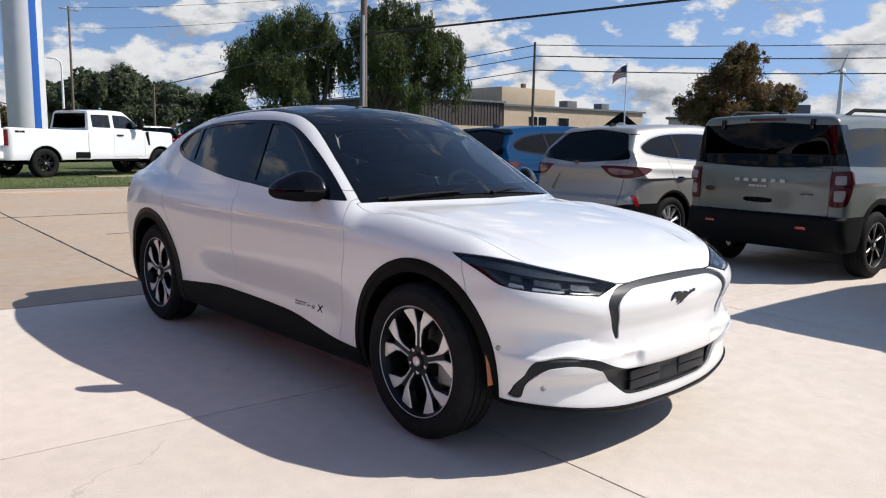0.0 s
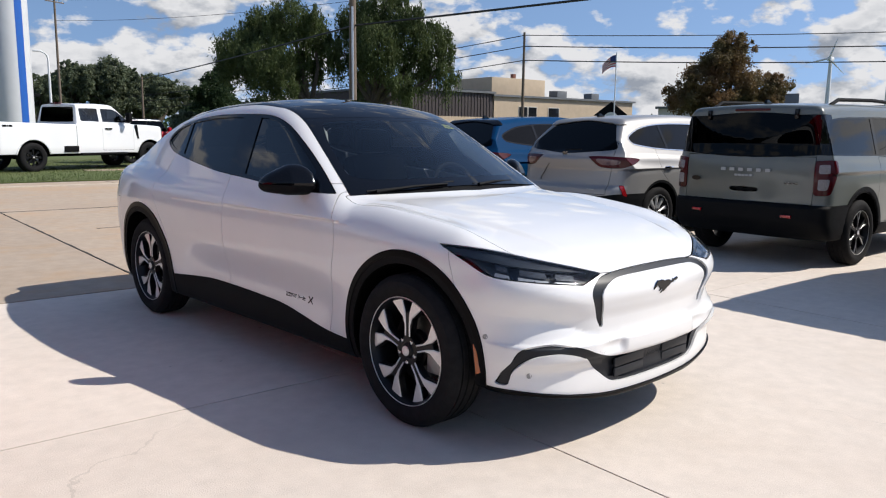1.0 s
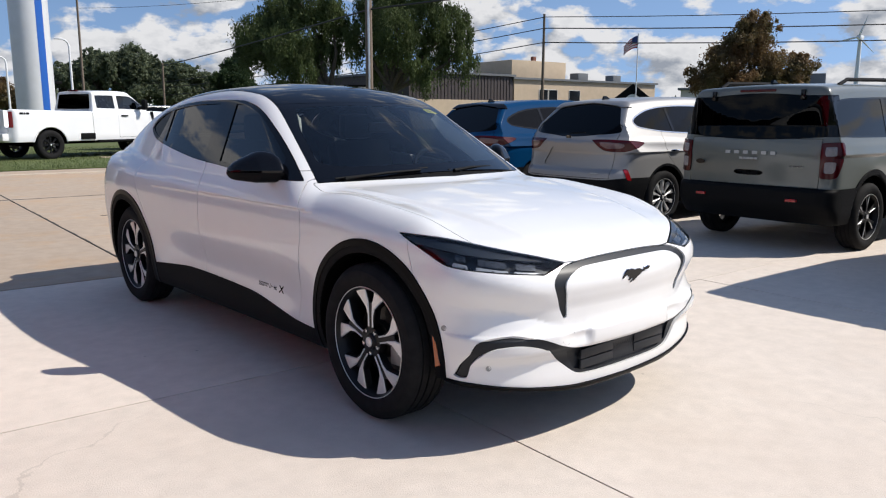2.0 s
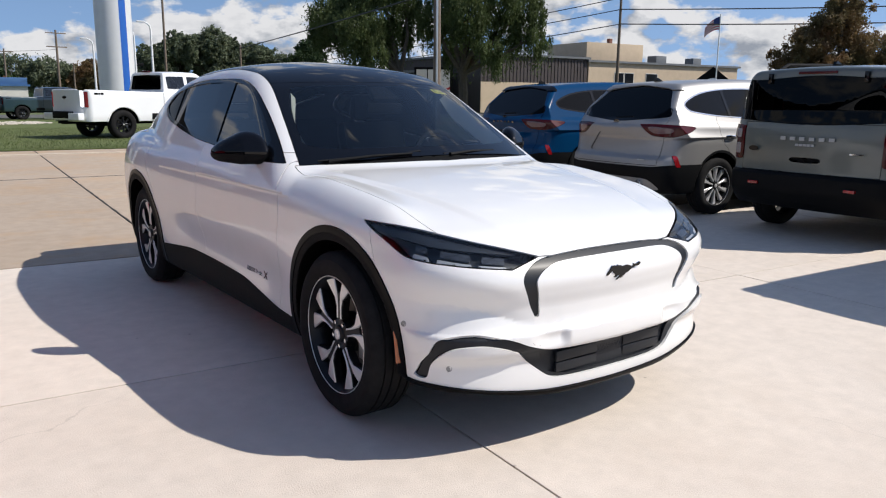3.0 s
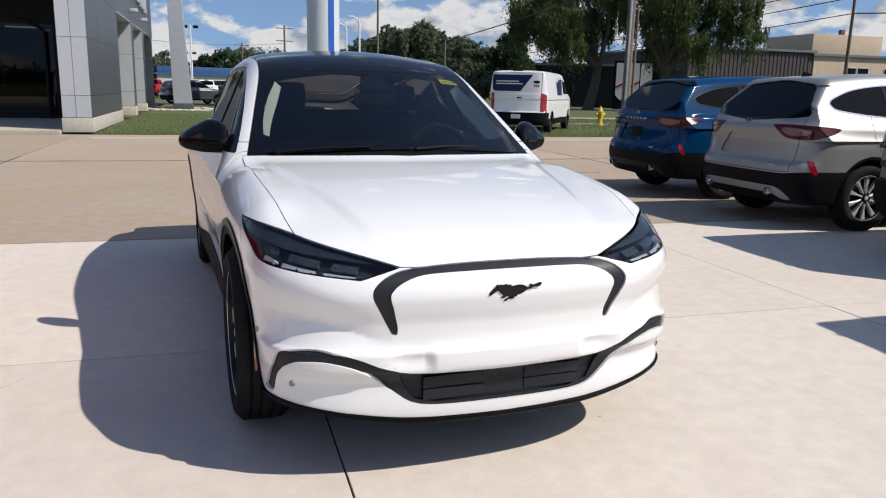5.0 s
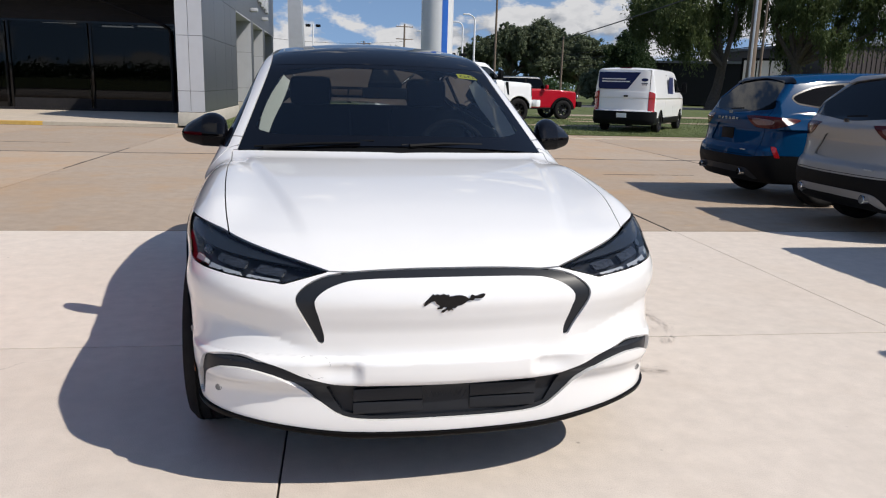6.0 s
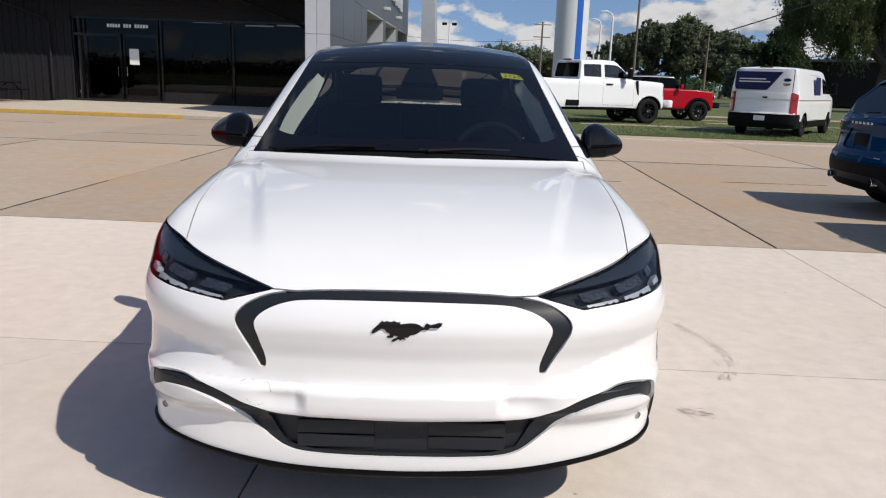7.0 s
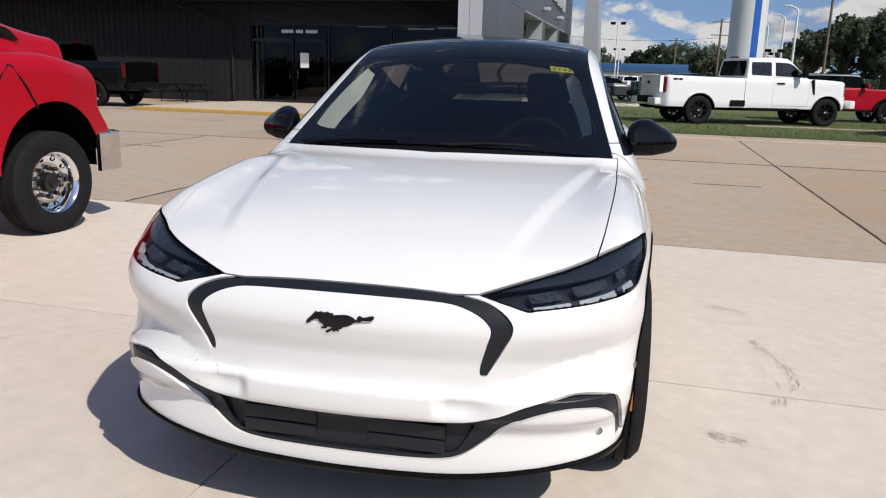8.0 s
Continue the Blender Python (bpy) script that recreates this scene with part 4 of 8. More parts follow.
shell = nets(mirror_form, (.78, 1.64, 1.0), (1.09, 1.96, 1.24), .008)
cap, base = take(shell, lambda v: 1.088 + .03 * (v[:, 0] - .9) - v[:, 2], .0012)
face, cap = take(cap, lambda v: 1.838 + .5 * (v[:, 0] - .912) - v[:, 1])
for s in (-1, 1):
    m = panel("door_mirror", cap, GLOSS_BLACK, hero, "gloss black door mirror", side=s)
    panel("mirror_base", base, TRIM_BLACK, m, side=s)
    panel("mirror_glass", face, CHROME, m, side=s, push=-.012)
    bm = tube([(s * .80, 1.70, 1.055), (s * .85, 1.74, 1.062), (s * .90, 1.775, 1.075)], .03, 12, (.036, .032, .03))
    bmesh.ops.scale(bm, vec=(1, 1, .7), space=Matrix.Translation((0, 0, -1.06)), verts=bm.verts)
    part("mirror_arm", bm, TRIM_BLACK, m)

# wipers
for pts in (((-.62, 1.385, 1.062), (-.40, 1.33, 1.085), (-.18, 1.305, 1.093)), ((.05, 1.285, 1.082), (.22, 1.32, 1.092), (.42, 1.375, 1.087))):
    bm = bmesh.new()
    add_tube(bm, pts, .008, 6, (.011, .008, .006))
    a, b = Vector(pts[0]), Vector(pts[2])
    add_tube(bm, [a.lerp(b, -.1) + Vector((0, .02, .004)), a.lerp(b, 1.15) + Vector((0, .035, .004))], .006, 6)
    part("wiper", bm, TRIM_BLACK, hero)

# sticker, sensor housing and cabin
bm = slab([(-.077, -.024), (.077, -.024), (.077, .024), (-.077, .024)], .001)
lean = Matrix.Translation((.495, 2.005, 1.413)) @ pose(0, 0, 0, 29, 4, 14)
bmesh.ops.transform(bm, matrix=lean, verts=bm.verts)
note = part("sticker", bm, STICKER, hero, "yellow handwritten stock sticker", smooth=False)
bm = bmesh.new()
for x in (-.055, -.03, -.005, .02, .045):
    add_box(bm, x - .009, x + .009, -.012, -.008, .001, .002)
    add_box(bm, x - .009, x + .009, .006, .010, .001, .002)
    add_box(bm, x - .004, x, -.012, .010, .001, .002)
bmesh.ops.transform(bm, matrix=lean, verts=bm.verts)
part("sticker_marks", bm, INK, note, smooth=False)
part("camera_housing", slab([(-.09, 0), (.09, 0), (.055, .15), (-.055, .15)], .035, pose(0, 1.86, 1.345, 30), .008), TRIM_BLACK, hero)
part("rear_view_mirror", box(-.12, .12, 1.86, 1.885, 1.285, 1.345, .012), TRIM_BLACK, hero)
tub = bmesh.new()
add_box(tub, -.75, .75, 1.30, 4.25, .30, .36)
for x in (-.80, .77):
    add_box(tub, x * .96, x * .96 + .03, 1.6, 4.2, .30, .97)
add_box(tub, -.72, .72, 1.24, 1.30, .30, .96)
add_box(tub, -.70, .70, 4.22, 4.28, .30, 1.0)
part("cabin_tub", tub, CABIN, hero)
dash = slab(rows([(1.30, .75), (1.26, .98), (1.30, 1.005), (1.55, 1.03), (1.70, 1.02), (1.74, .96), (1.66, .75)], 4), 1.32, Matrix(((0, 0, 1, -.66), (1, 0, 0, 0), (0, 1, 0, 0), (0, 0, 0, 1))))
part("dashboard", dash, CABIN, hero)
part("centre_screen", box(-.16, .16, 1.70, 1.72, .80, 1.10, .01), GLOSS_BLACK, hero)
ring = lathe([(math.cos(a) * .017, .185 + math.sin(a) * .017) for a in (2 * math.pi * k / 10 for k in range(10))], 40, "Y", closed=True)
bmesh.ops.transform(ring, matrix=pose(.37, 1.80, 1.0, -24), verts=ring.verts)
wheel_ = part("steering_wheel", ring, SEAT, hero)
bm = bmesh.new()
add_box(bm, -.17, .17, -.012, .012, -.03, .03, .008)
add_box(bm, -.07, .07, -.03, .014, -.07, .06, .015)
bmesh.ops.transform(bm, matrix=pose(.37, 1.80, 1.0, -24), verts=bm.verts)
part("wheel_spoke", bm, SEAT, wheel_)
for x in (-.37, .37):
    part("seat", box(x - .26, x + .26, 1.95, 2.5, .42, .66, .07), SEAT, hero)
    bm = box(x - .25, x + .25, -.07, .07, 0, .62, .06)
    bmesh.ops.transform(bm, matrix=pose(0, 2.50, .62, -18), verts=bm.verts)
    part("backrest", bm, SEAT, hero)
    part("headrest", box(x - .13, x + .13, 2.66, 2.76, 1.22, 1.40, .045), SEAT, hero)
part("rear_bench", box(-.65, .65, 3.0, 3.5, .45, .66, .07), SEAT, hero)
bm = box(-.65, .65, -.07, .07, 0, .62, .06)
bmesh.ops.transform(bm, matrix=pose(0, 3.52, .62, -22), verts=bm.verts)
part("rear_backrest", bm, SEAT, hero)
glass_side = curve([(1.50, .668), (1.57, .655), (1.65, .648), (1.85, .60), (2.0, .535)])
for s in (-1, 1):
    bm = bmesh.new()
    rings = []
    for k in range(13):
        y = 1.555 + .45 * k / 12
        deep = .085 * min(1, .70 + 2.0 * k / 12, .35 + 3.0 * (1 - k / 12))
        x = glass_side(y) - .006
        z = 1.035 + .545 * (y - 1.20 - .42 * x * x) - .012
        rings.append([bm.verts.new((s * (x - dx), y + .35 * dz, z - dz)) for dx, dz in ((0, 0), (.014, deep * .5), (.033, deep), (.018, deep + .012), (-.004, deep * .5))])
    for r0, r1 in zip(rings, rings[1:]):
        for k in range(5):
            bm.faces.new((r0[k], r0[(k + 1) % 5], r1[(k + 1) % 5], r1[k]))
    bm.faces.new(rings[0])
    bm.faces.new(rings[-1])
    bmesh.ops.recalc_face_normals(bm, faces=bm.faces)
    part("pillar_trim", bm, CABIN_LIGHT, hero, "pale fabric pillar trim")
head_line, _ = take(top, lambda v: np.maximum(2.06 - v[:, 1], v[:, 1] - 3.75))
panel("headliner", head_line, CABIN, hero, push=-.05, rim=0)
for axle in HERO_AXLES:
    for s in (-1, 1):
        make_wheel("hero", .362, .222, .254, hero, (s * .788, axle, .362), s < 0)

# ---------------------------------------------------------------- the other vehicles (each: nose at y = 0, tail along +y)
def vehicle_form(plan, tuck, deck, nose, tail, roof, base, rake, green, lean, rear, axles, well, low, bow=.16, round_=.06, crown=.06, bed=None, stern=(.07, .16)):
    """base: (y, z) of the windshield's foot, rake: its rise; green: the cabin's half width at the belt, lean: how much it narrows a
    metre up; rear: (y, z, rise) of the rear glass; bed: (y0, y1, half width, floor) of an open cargo box."""
    plan, tuck, deck, nose, tail, roof = (curve(c) for c in (plan, tuck, deck, nose, tail, roof))

    def form(x, y, z):
        ax = np.abs(x)
        side = ax - (plan(y) - tuck(z))
        top = z - (deck(y) - crown * ax ** 2)
        front = nose(z) + bow * ax ** 2 + .22 * ax ** 8 - y
        back = y - (tail(z) - stern[0] * ax ** 2 - stern[1] * ax ** 8)
        body = smax(smax(smax(side, top, round_), smax(front, back, .02), round_), low - z, .03)
        wind = (z - (base[1] + rake * (y - base[0] - .25 * ax ** 2))) / math.hypot(1, rake)
        hind = (z - (rear[1] + rear[2] * (rear[0] - y))) / math.hypot(1, rear[2])
        cab = smax(smax(wind, hind, .04), smax(z - (roof(y) - .05 * ax ** 2), (ax - (green - lean * (z - base[1]))) / math.hypot(1, lean), .08), .05)
        body = smin(body, np.maximum(np.maximum(cab, base[1] - .12 - z), back), .02)
        if bed:
            body = np.maximum(body, -np.maximum(np.maximum(bed[0] - y, y - bed[1]), np.maximum(ax - bed[2], bed[3] - z)))
        for a in axles:
            body = np.maximum(body, -np.maximum(np.hypot(y - a, z - well[1]) - well[0], well[2] - ax))
        return body
    return form


def start_vehicle(ob, form, length, height, half, axles, well, h, low):
    """The bare skin of a vehicle, without its wheel housings and underside, which are hung on at once."""
    skin = nets(form, (-2 * h - .001, -.06, low - .06), (half + .06, length + .1, height + .06), h)
    skin = cut(skin, skin[0][:, 0])[1]
    for a in axles:
        liner, skin = take(skin, lambda v: np.maximum(np.hypot(v[:, 1] - a, v[:, 2] - well[1]) - well[0] - .006, well[2] - .03 - v[:, 0]))
        pair("wheel_liner", liner, LINER, ob, rim=0)
    under, skin = take(skin, lambda v: v[:, 2] - low - .012)
    panel("underbody", under, LINER, ob, rim=0)
    return skin


def glaze(ob, skin, line, cuts, mat, trim, inset=.02, bright=None):
    """Side windows: an outline in (y, z), split at the cuts into panes with a dark surround."""
    edge = rows(line, 6)
    zone, skin = take(skin, lambda v: np.maximum(inside_of(v[:, [1, 2]], edge), .35 - v[:, 0]), .001)
    for y0, y1 in cuts:
        pane, zone = take(zone, lambda v: np.maximum(inside_of(v[:, [1, 2]], edge) + inset, np.maximum(y0 - v[:, 1], v[:, 1] - y1)))
        pair("side_window", pane, mat, ob, rim=0, push=-.004)
    if bright:
        strip, zone = take(zone, lambda v: -inside_of(v[:, [1, 2]], edge) - .013)
        pair("window_moulding", strip, bright, ob, "bright chrome window moulding", push=.003)
    pair("window_trim", zone, trim, ob)
    return skin


def plain_cabin(ob, y0, y1, half, z0, z1, seats=()):
    """Dark floor, sides and seats behind the glass."""
    bm = bmesh.new()
    add_box(bm, -half, half, y0, y1, z0, z0 + .05)
    for s in (-1, 1):
        add_box(bm, s * half - .02, s * half + .02, y0, y1, z0, z1)
    add_box(bm, -half, half, y0 - .04, y0, z0, z1)
    add_box(bm, -half, half, y1, y1 + .04, z0, z1)
    part("cabin_tub", bm, CABIN, ob)
    for y in seats:
        for x in (-.36, .36):
            part("backrest", box(x - .24, x + .24, y, y + .14, z0 + .2, z1 + .12, .05), SEAT, ob)
            part("headrest", box(x - .12, x + .12, y + .02, y + .1, z1 + .15, z1 + .32, .03), SEAT, ob)


def bars(parent, name, mat, items, m, depth=.006):
    """Lettering as plain raised bars: (x0, x1, z0, z1) on the plane that m stands up."""
    for x0, x1, z0, z1 in items:
        bm = box(x0, x1, -depth, depth, z0, z1)
        bmesh.ops.transform(bm, matrix=m, verts=bm.verts)
        part(name.rstrip("s"), bm, mat, parent, smooth=False)


def park(ob, tail_at, heading, length):
    """Sets a vehicle by the ground point under its tail and its heading in degrees from +x."""
    f = Vector((math.cos(radians(heading)), math.sin(radians(heading)), 0))
    ob.matrix_world = Matrix.Translation(Vector((*tail_at, 0)) + f * length) @ pose(0, 0, 0, 0, 0, heading + 90)


def compact_suv(paint, label, tail_at, heading, style, group):
    ob = thing("compact_suv", (0, 0, 0), label, "car", group)
    L, axles, well = 4.58, (.90, 3.61), (.395, .36, .60)
    form = vehicle_form([(0, .78), (.5, .88), (1.2, .92), (3.4, .925), (4.0, .915), (4.58, .80)], [(.2, .08), (.35, .03), (.6, .0), (.85, .0), (1.05, .03), (1.2, .08)],
                        [(0, .82), (.4, .98), (1.2, 1.10), (2.5, 1.12), (4.0, 1.17), (4.58, 1.16)], [(.2, .12), (.5, .0), (.8, .06), (1.0, .3)],
                        [(.2, 4.38), (.38, 4.54), (.55, 4.585), (.68, 4.57), (.74, 4.525), (.95, 4.50), (1.06, 4.505), (1.14, 4.45), (1.3, 4.36)],
                        [(1.4, 1.45), (2.0, 1.63), (2.6, 1.67), (3.4, 1.645), (3.95, 1.60), (4.2, 1.565)], (1.15, 1.06), .62, .875, .56, (4.46, 1.10, 1.08), axles, well, .275, round_=.08, stern=(.15, .30))
    skin = start_vehicle(ob, form, L, 1.7, .95, axles, well, .022, .275)
    # tail
    edge = rows([(-.2, 1.535), (.44, 1.52), (.53, 1.49), (.57, 1.44), (.725, 1.225), (.71, 1.19), (.5, 1.165), (-.2, 1.155)], 6)
    pane, skin = take(skin, lambda v: np.maximum(inside_of(v[:, [0, 2]], edge), 3.7 - v[:, 1]), .002)
    panel("rear_window", pane, GLASS_LOT, ob, rim=0, push=-.004)
    lamp_edge = rows([(.40, 1.098), (.40, 1.098), (.62, 1.104), (.90, 1.098), (1.22, 1.082), (1.32, 1.06), (1.20, 1.005), (.95, .955), (.62, .965), (.50, 1.02)], 5)
    wrap = lambda v: np.stack([v[:, 0] + np.maximum(4.48 - v[:, 1], 0), v[:, 2]], 1)
    lamp, skin = take(skin, lambda v: np.maximum(inside_of(wrap(v), lamp_edge), 3.8 - v[:, 1]), .002)
    for s in (-1, 1):
        lp = panel("tail_lamp", lamp, LAMP_RED, ob, "dark red wraparound tail lamp", side=s, push=.003)
        lit, _ = take(lamp, lambda v: inside_of(wrap(v), rows([(.53, 1.068), (.86, 1.058), (.96, 1.035), (.90, 1.0), (.64, .995)], 4)))
        panel("reversing_lens", lit, LENS_SMOKE, lp, side=s, push=.006)
    mark, skin = take(skin, lambda v: np.maximum(inside_of(wrap(v), [(.93, .74), (1.02, .74), (1.10, .60), (1.02, .60)]), 3.8 - v[:, 1]), .002)
    pair("reflector", mark, REFLECTOR, ob, "slanted red rear reflector", push=.004)
    # lower bumper in black with a pale skid plate
    low, skin = take(skin, lambda v: np.maximum(np.maximum(v[:, 2] - (.60 + .03 * ramp(v[:, 0], .6, .9)), 3.62 - v[:, 1]), 0 * v[:, 0] - 1), .002)
    skid, low = take(low, lambda v: inside_of(v[:, [0, 2]], rows([(-.2, .46), (.45, .46), (.60, .44), (.70, .34), (.62, .33), (.5, .38), (-.2, .40)], 4)) + 0 * v[:, 1])
    panel("rear_bumper", low, TRIM_BLACK, ob, push=.004)
    panel("skid_plate", skid, PAINT_SILVER if style == "pale" else BAND_GREY, ob, push=.008)
    for a in axles:
        ring, skin = take(skin, lambda v: np.maximum(np.hypot(v[:, 1] - a, v[:, 2] - .36) - .435, .75 - v[:, 0]))
        pair("arch_trim", ring, TRIM_BLACK if style == "pale" else paint, ob, push=.005)
    sill, skin = take(skin, lambda v: np.maximum(v[:, 2] - .36, .6 - v[:, 0]))
    pair("sill_trim", sill, TRIM_BLACK, ob)
    skin = glaze(ob, skin, [(1.35, 1.12), (1.35, 1.12), (1.75, 1.36), (2.05, 1.50), (2.6, 1.54), (3.3, 1.53), (3.75, 1.475), (4.05, 1.375), (4.10, 1.315), (4.02, 1.25), (3.5, 1.19), (2.6, 1.155)],
                 ((1.5, 2.42), (2.50, 3.30), (3.35, 4.12)), GLASS_LOT, GLOSS_BLACK, bright=CHROME if style == "pale" else None)
    shield, skin = take(skin, lambda v: np.maximum(inside_of(v[:, [0, 1]], [(-.2, 1.17), (.3, 1.2), (.74, 1.33), (.60, 1.98), (-.2, 1.92)]), 1.08 - v[:, 2]), .002)
    panel("windshield", shield, GLASS_TINT, ob, rim=0)
    lid, skin = take(skin, lambda v: np.maximum(np.maximum(v[:, 0] - (.70 + .02 * ramp(v[:, 2], .7, 1.0)), .62 - v[:, 2]), np.maximum(4.28 - v[:, 1], v[:, 2] - 1.5)), .003)
    well_edge = rows([(-.2, .985), (.25, .985), (.29, .965), (.42, .79), (.39, .76), (-.2, .75)], 5)
    dish, lid = take(lid, lambda v: inside_of(v[:, [0, 2]], well_edge))
    panel("tailgate", lid, paint, ob)
    panel("plate_recess", dish, paint, ob, push=-.018, rim=.0)
    spoiler, skin = take(skin, lambda v: np.maximum(4.0 - v[:, 1], 1.50 - v[:, 2]), .002)
    panel("roof_spoiler", spoiler, paint if style == "pale" else GLOSS_BLACK, ob, push=.014)
    rear_d, skin = take(skin, lambda v: np.maximum(inside_of(v[:, [1, 2]], rows([(2.46, .37), (2.46, .37), (3.22, .37), (3.28, .55), (3.42, .75), (3.62, .95), (3.60, 1.2), (3.60, 1.2), (2.46, 1.2), (2.46, 1.2)], 5)), .5 - v[:, 0]), .0025)
    pair("rear_door", rear_d, paint, ob)
    front_d, skin = take(skin, lambda v: np.maximum(inside_of(v[:, [1, 2]], [(1.38, .37), (2.45, .37), (2.45, 1.16), (1.42, 1.09)]), .5 - v[:, 0]), .0025)
    pair("front_door", front_d, paint, ob)
    pair("body_side", skin, paint, ob)
    for s in (-1, 1):
        bm = tube([(s * .925, 3.36, .955), (s * .952, 3.40, .96), (s * .952, 3.50, .96), (s * .925, 3.54, .955)], .013, 8)
        part("door_handle", bm, CHROME if style == "pale" else paint, ob, "chrome door handle" if style == "pale" else "")
        bm = lathe([(-.03, .038), (.07, .042), (.075, .038), (.0, .032)], 20, "Y")
        bmesh.ops.translate(bm, vec=(s * .50, 4.50, .40), verts=bm.verts)
        part("exhaust_tip", bm, CHROME, ob)
    if style != "pale":
        part("bracket_plate", box(-.15, .15, 4.485, 4.495, .79, .93, .004), TRIM_BLACK, ob)
    bars(ob, "maker_badge", CHROME, [(-.045, .045, 1.115, 1.15)], Matrix.Translation((0, 4.47, 0)))
    if style == "blue":
        bars(ob, "name_bars", CHROME, [(-.27 + .09 * i, -.215 + .09 * i, 1.04, 1.068) for i in range(6)], Matrix.Translation((0, 4.512, 0)))
    bars(ob, "trim_badge", LETTER, [(-.56, -.45, .676, .687)], Matrix.Translation((0, 4.545, 0)))
    bm = slab([(-.05, 0), (.09, 0), (.085, .015), (.0, .055), (-.03, .055)], .03)
    bmesh.ops.transform(bm, matrix=Matrix(((0, 0, 1, -.015), (-1, 0, 0, 3.78), (0, 1, 0, 1.61), (0, 0, 0, 1))), verts=bm.verts)
    part("shark_fin_aerial", bm, GLOSS_BLACK, ob)
    part("rear_wiper", tube([(.0, 4.47, 1.17), (-.12, 4.465, 1.178), (-.26, 4.45, 1.185)], .009, 6), TRIM_BLACK, ob)
    plain_cabin(ob, 1.3, 4.2, .76, .4, 1.05, (2.3, 3.2))
    for a in axles:
        for s in (-1, 1):
            make_wheel("ten_spoke" if style == "pale" else "dark", .355, .225, .235, ob, (s * .80, a, .355), s < 0)
    park(ob, tail_at, heading, L)
    return ob


def boxy_suv(paint, label, tail_at, heading):
    ob = thing("boxy_suv", (0, 0, 0), label, "car", "cars parked in a row")
    L, axles, well = 4.39, (.84, 3.51), (.41, .38, .60)
    form = vehicle_form([(0, .80), (.4, .89), (1.0, .92), (3.6, .92), (4.1, .905), (4.39, .87)], [(.25, .05), (.45, .0), (.85, .0), (1.05, .012), (1.2, .04)],
                        [(0, .95), (.3, 1.05), (1.1, 1.14), (2.5, 1.16), (4.39, 1.17)], [(.25, .12), (.5, .0), (.9, .04), (1.1, .2)],
                        [(.25, 4.20), (.40, 4.34), (.52, 4.395), (.64, 4.39), (.68, 4.345), (1.0, 4.335), (1.15, 4.32), (1.3, 4.30)],
                        [(1.3, 1.58), (1.8, 1.72), (2.5, 1.755), (3.4, 1.75), (3.9, 1.735), (4.25, 1.71)], (1.10, 1.12), .85, .89, .27, (4.335, 1.14, 6.0), axles, well, .30, round_=.06, crown=.03)
    skin = start_vehicle(ob, form, L, 1.78, .96, axles, well, .022, .30)
    edge = rows([(-.2, 1.60), (.60, 1.595), (.665, 1.57), (.77, 1.22), (.75, 1.19), (-.2, 1.185)], 6)
    pane, skin = take(skin, lambda v: np.maximum(inside_of(v[:, [0, 2]], edge), 4.0 - v[:, 1]), .002)
    panel("rear_window", pane, GLASS_LOT, ob, rim=0, push=-.004)
    wrap = lambda v: np.stack([v[:, 0] + np.maximum(4.25 - v[:, 1], 0), v[:, 2]], 1)
    lamp, skin = take(skin, lambda v: np.maximum(inside_of(wrap(v), rows([(.735, 1.13), (.735, 1.13), (.93, 1.14), (.985, 1.12), (.99, .98), (.95, .87), (.90, .79), (.755, .78), (.735, .82)], 5)), 3.9 - v[:, 1]), .002)
    for s in (-1, 1):
        lp = panel("tail_lamp", lamp, LAMP_RED, ob, "square red tail lamp", side=s, push=.012)
        lit, _ = take(lamp, lambda v: inside_of(wrap(v), rows([(.775, .945), (.775, .945), (.885, .945), (.885, .945), (.875, .87), (.85, .835), (.775, .835), (.775, .835)], 3)))
        panel("reversing_lens", lit, LENS_PALE, lp, side=s, push=.014)
        core, _ = take(lamp, lambda v: inside_of(wrap(v), rows([(.775, 1.09), (.775, 1.09), (.885, 1.095), (.885, 1.095), (.885, 1.005), (.885, 1.005), (.775, 1.0), (.775, 1.0)], 3)))
        panel("indicator_lens", core, LENS_PALE, lp, side=s, push=.014)
    low, skin = take(skin, lambda v: np.maximum(v[:, 2] - .675, 3.62 - v[:, 1]), .002)
    panel("rear_bumper", low, TRIM_BLACK, ob, push=.006)
    for a in axles:
        ring, skin = take(skin, lambda v: np.maximum(np.hypot(v[:, 1] - a, v[:, 2] - .38) - .475, .75 - v[:, 0]))
        pair("arch_trim", ring, TRIM_BLACK, ob, push=.012, rim=.02)
    sill, skin = take(skin, lambda v: np.maximum(v[:, 2] - .44, .6 - v[:, 0]))
    pair("sill_trim", sill, TRIM_BLACK, ob)
    skin = glaze(ob, skin, [(1.30, 1.17), (1.30, 1.17), (1.62, 1.52), (1.75, 1.58), (2.5, 1.60), (3.7, 1.58), (4.10, 1.55), (4.19, 1.48), (4.19, 1.25), (4.12, 1.19), (2.6, 1.175)], ((1.4, 2.30), (2.38, 3.10), (3.17, 4.2)), GLASS_LOT, GLOSS_BLACK, .016)
    shield, skin = take(skin, lambda v: np.maximum(inside_of(v[:, [0, 1]], [(-.2, 1.15), (.3, 1.17), (.76, 1.28), (.68, 1.68), (-.2, 1.62)]), 1.15 - v[:, 2]), .002)
    panel("windshield", shield, GLASS_TINT, ob, rim=0)
    lid, skin = take(skin, lambda v: np.maximum(np.maximum(v[:, 0] - .735, .68 - v[:, 2]), np.maximum(4.1 - v[:, 1], v[:, 2] - 1.17)), .003)
    grip, lid = take(lid, lambda v: inside_of(v[:, [0, 2]], rows([(-.2, .83), (.13, .83), (.17, .815), (.15, .785), (-.2, .78)], 4)))
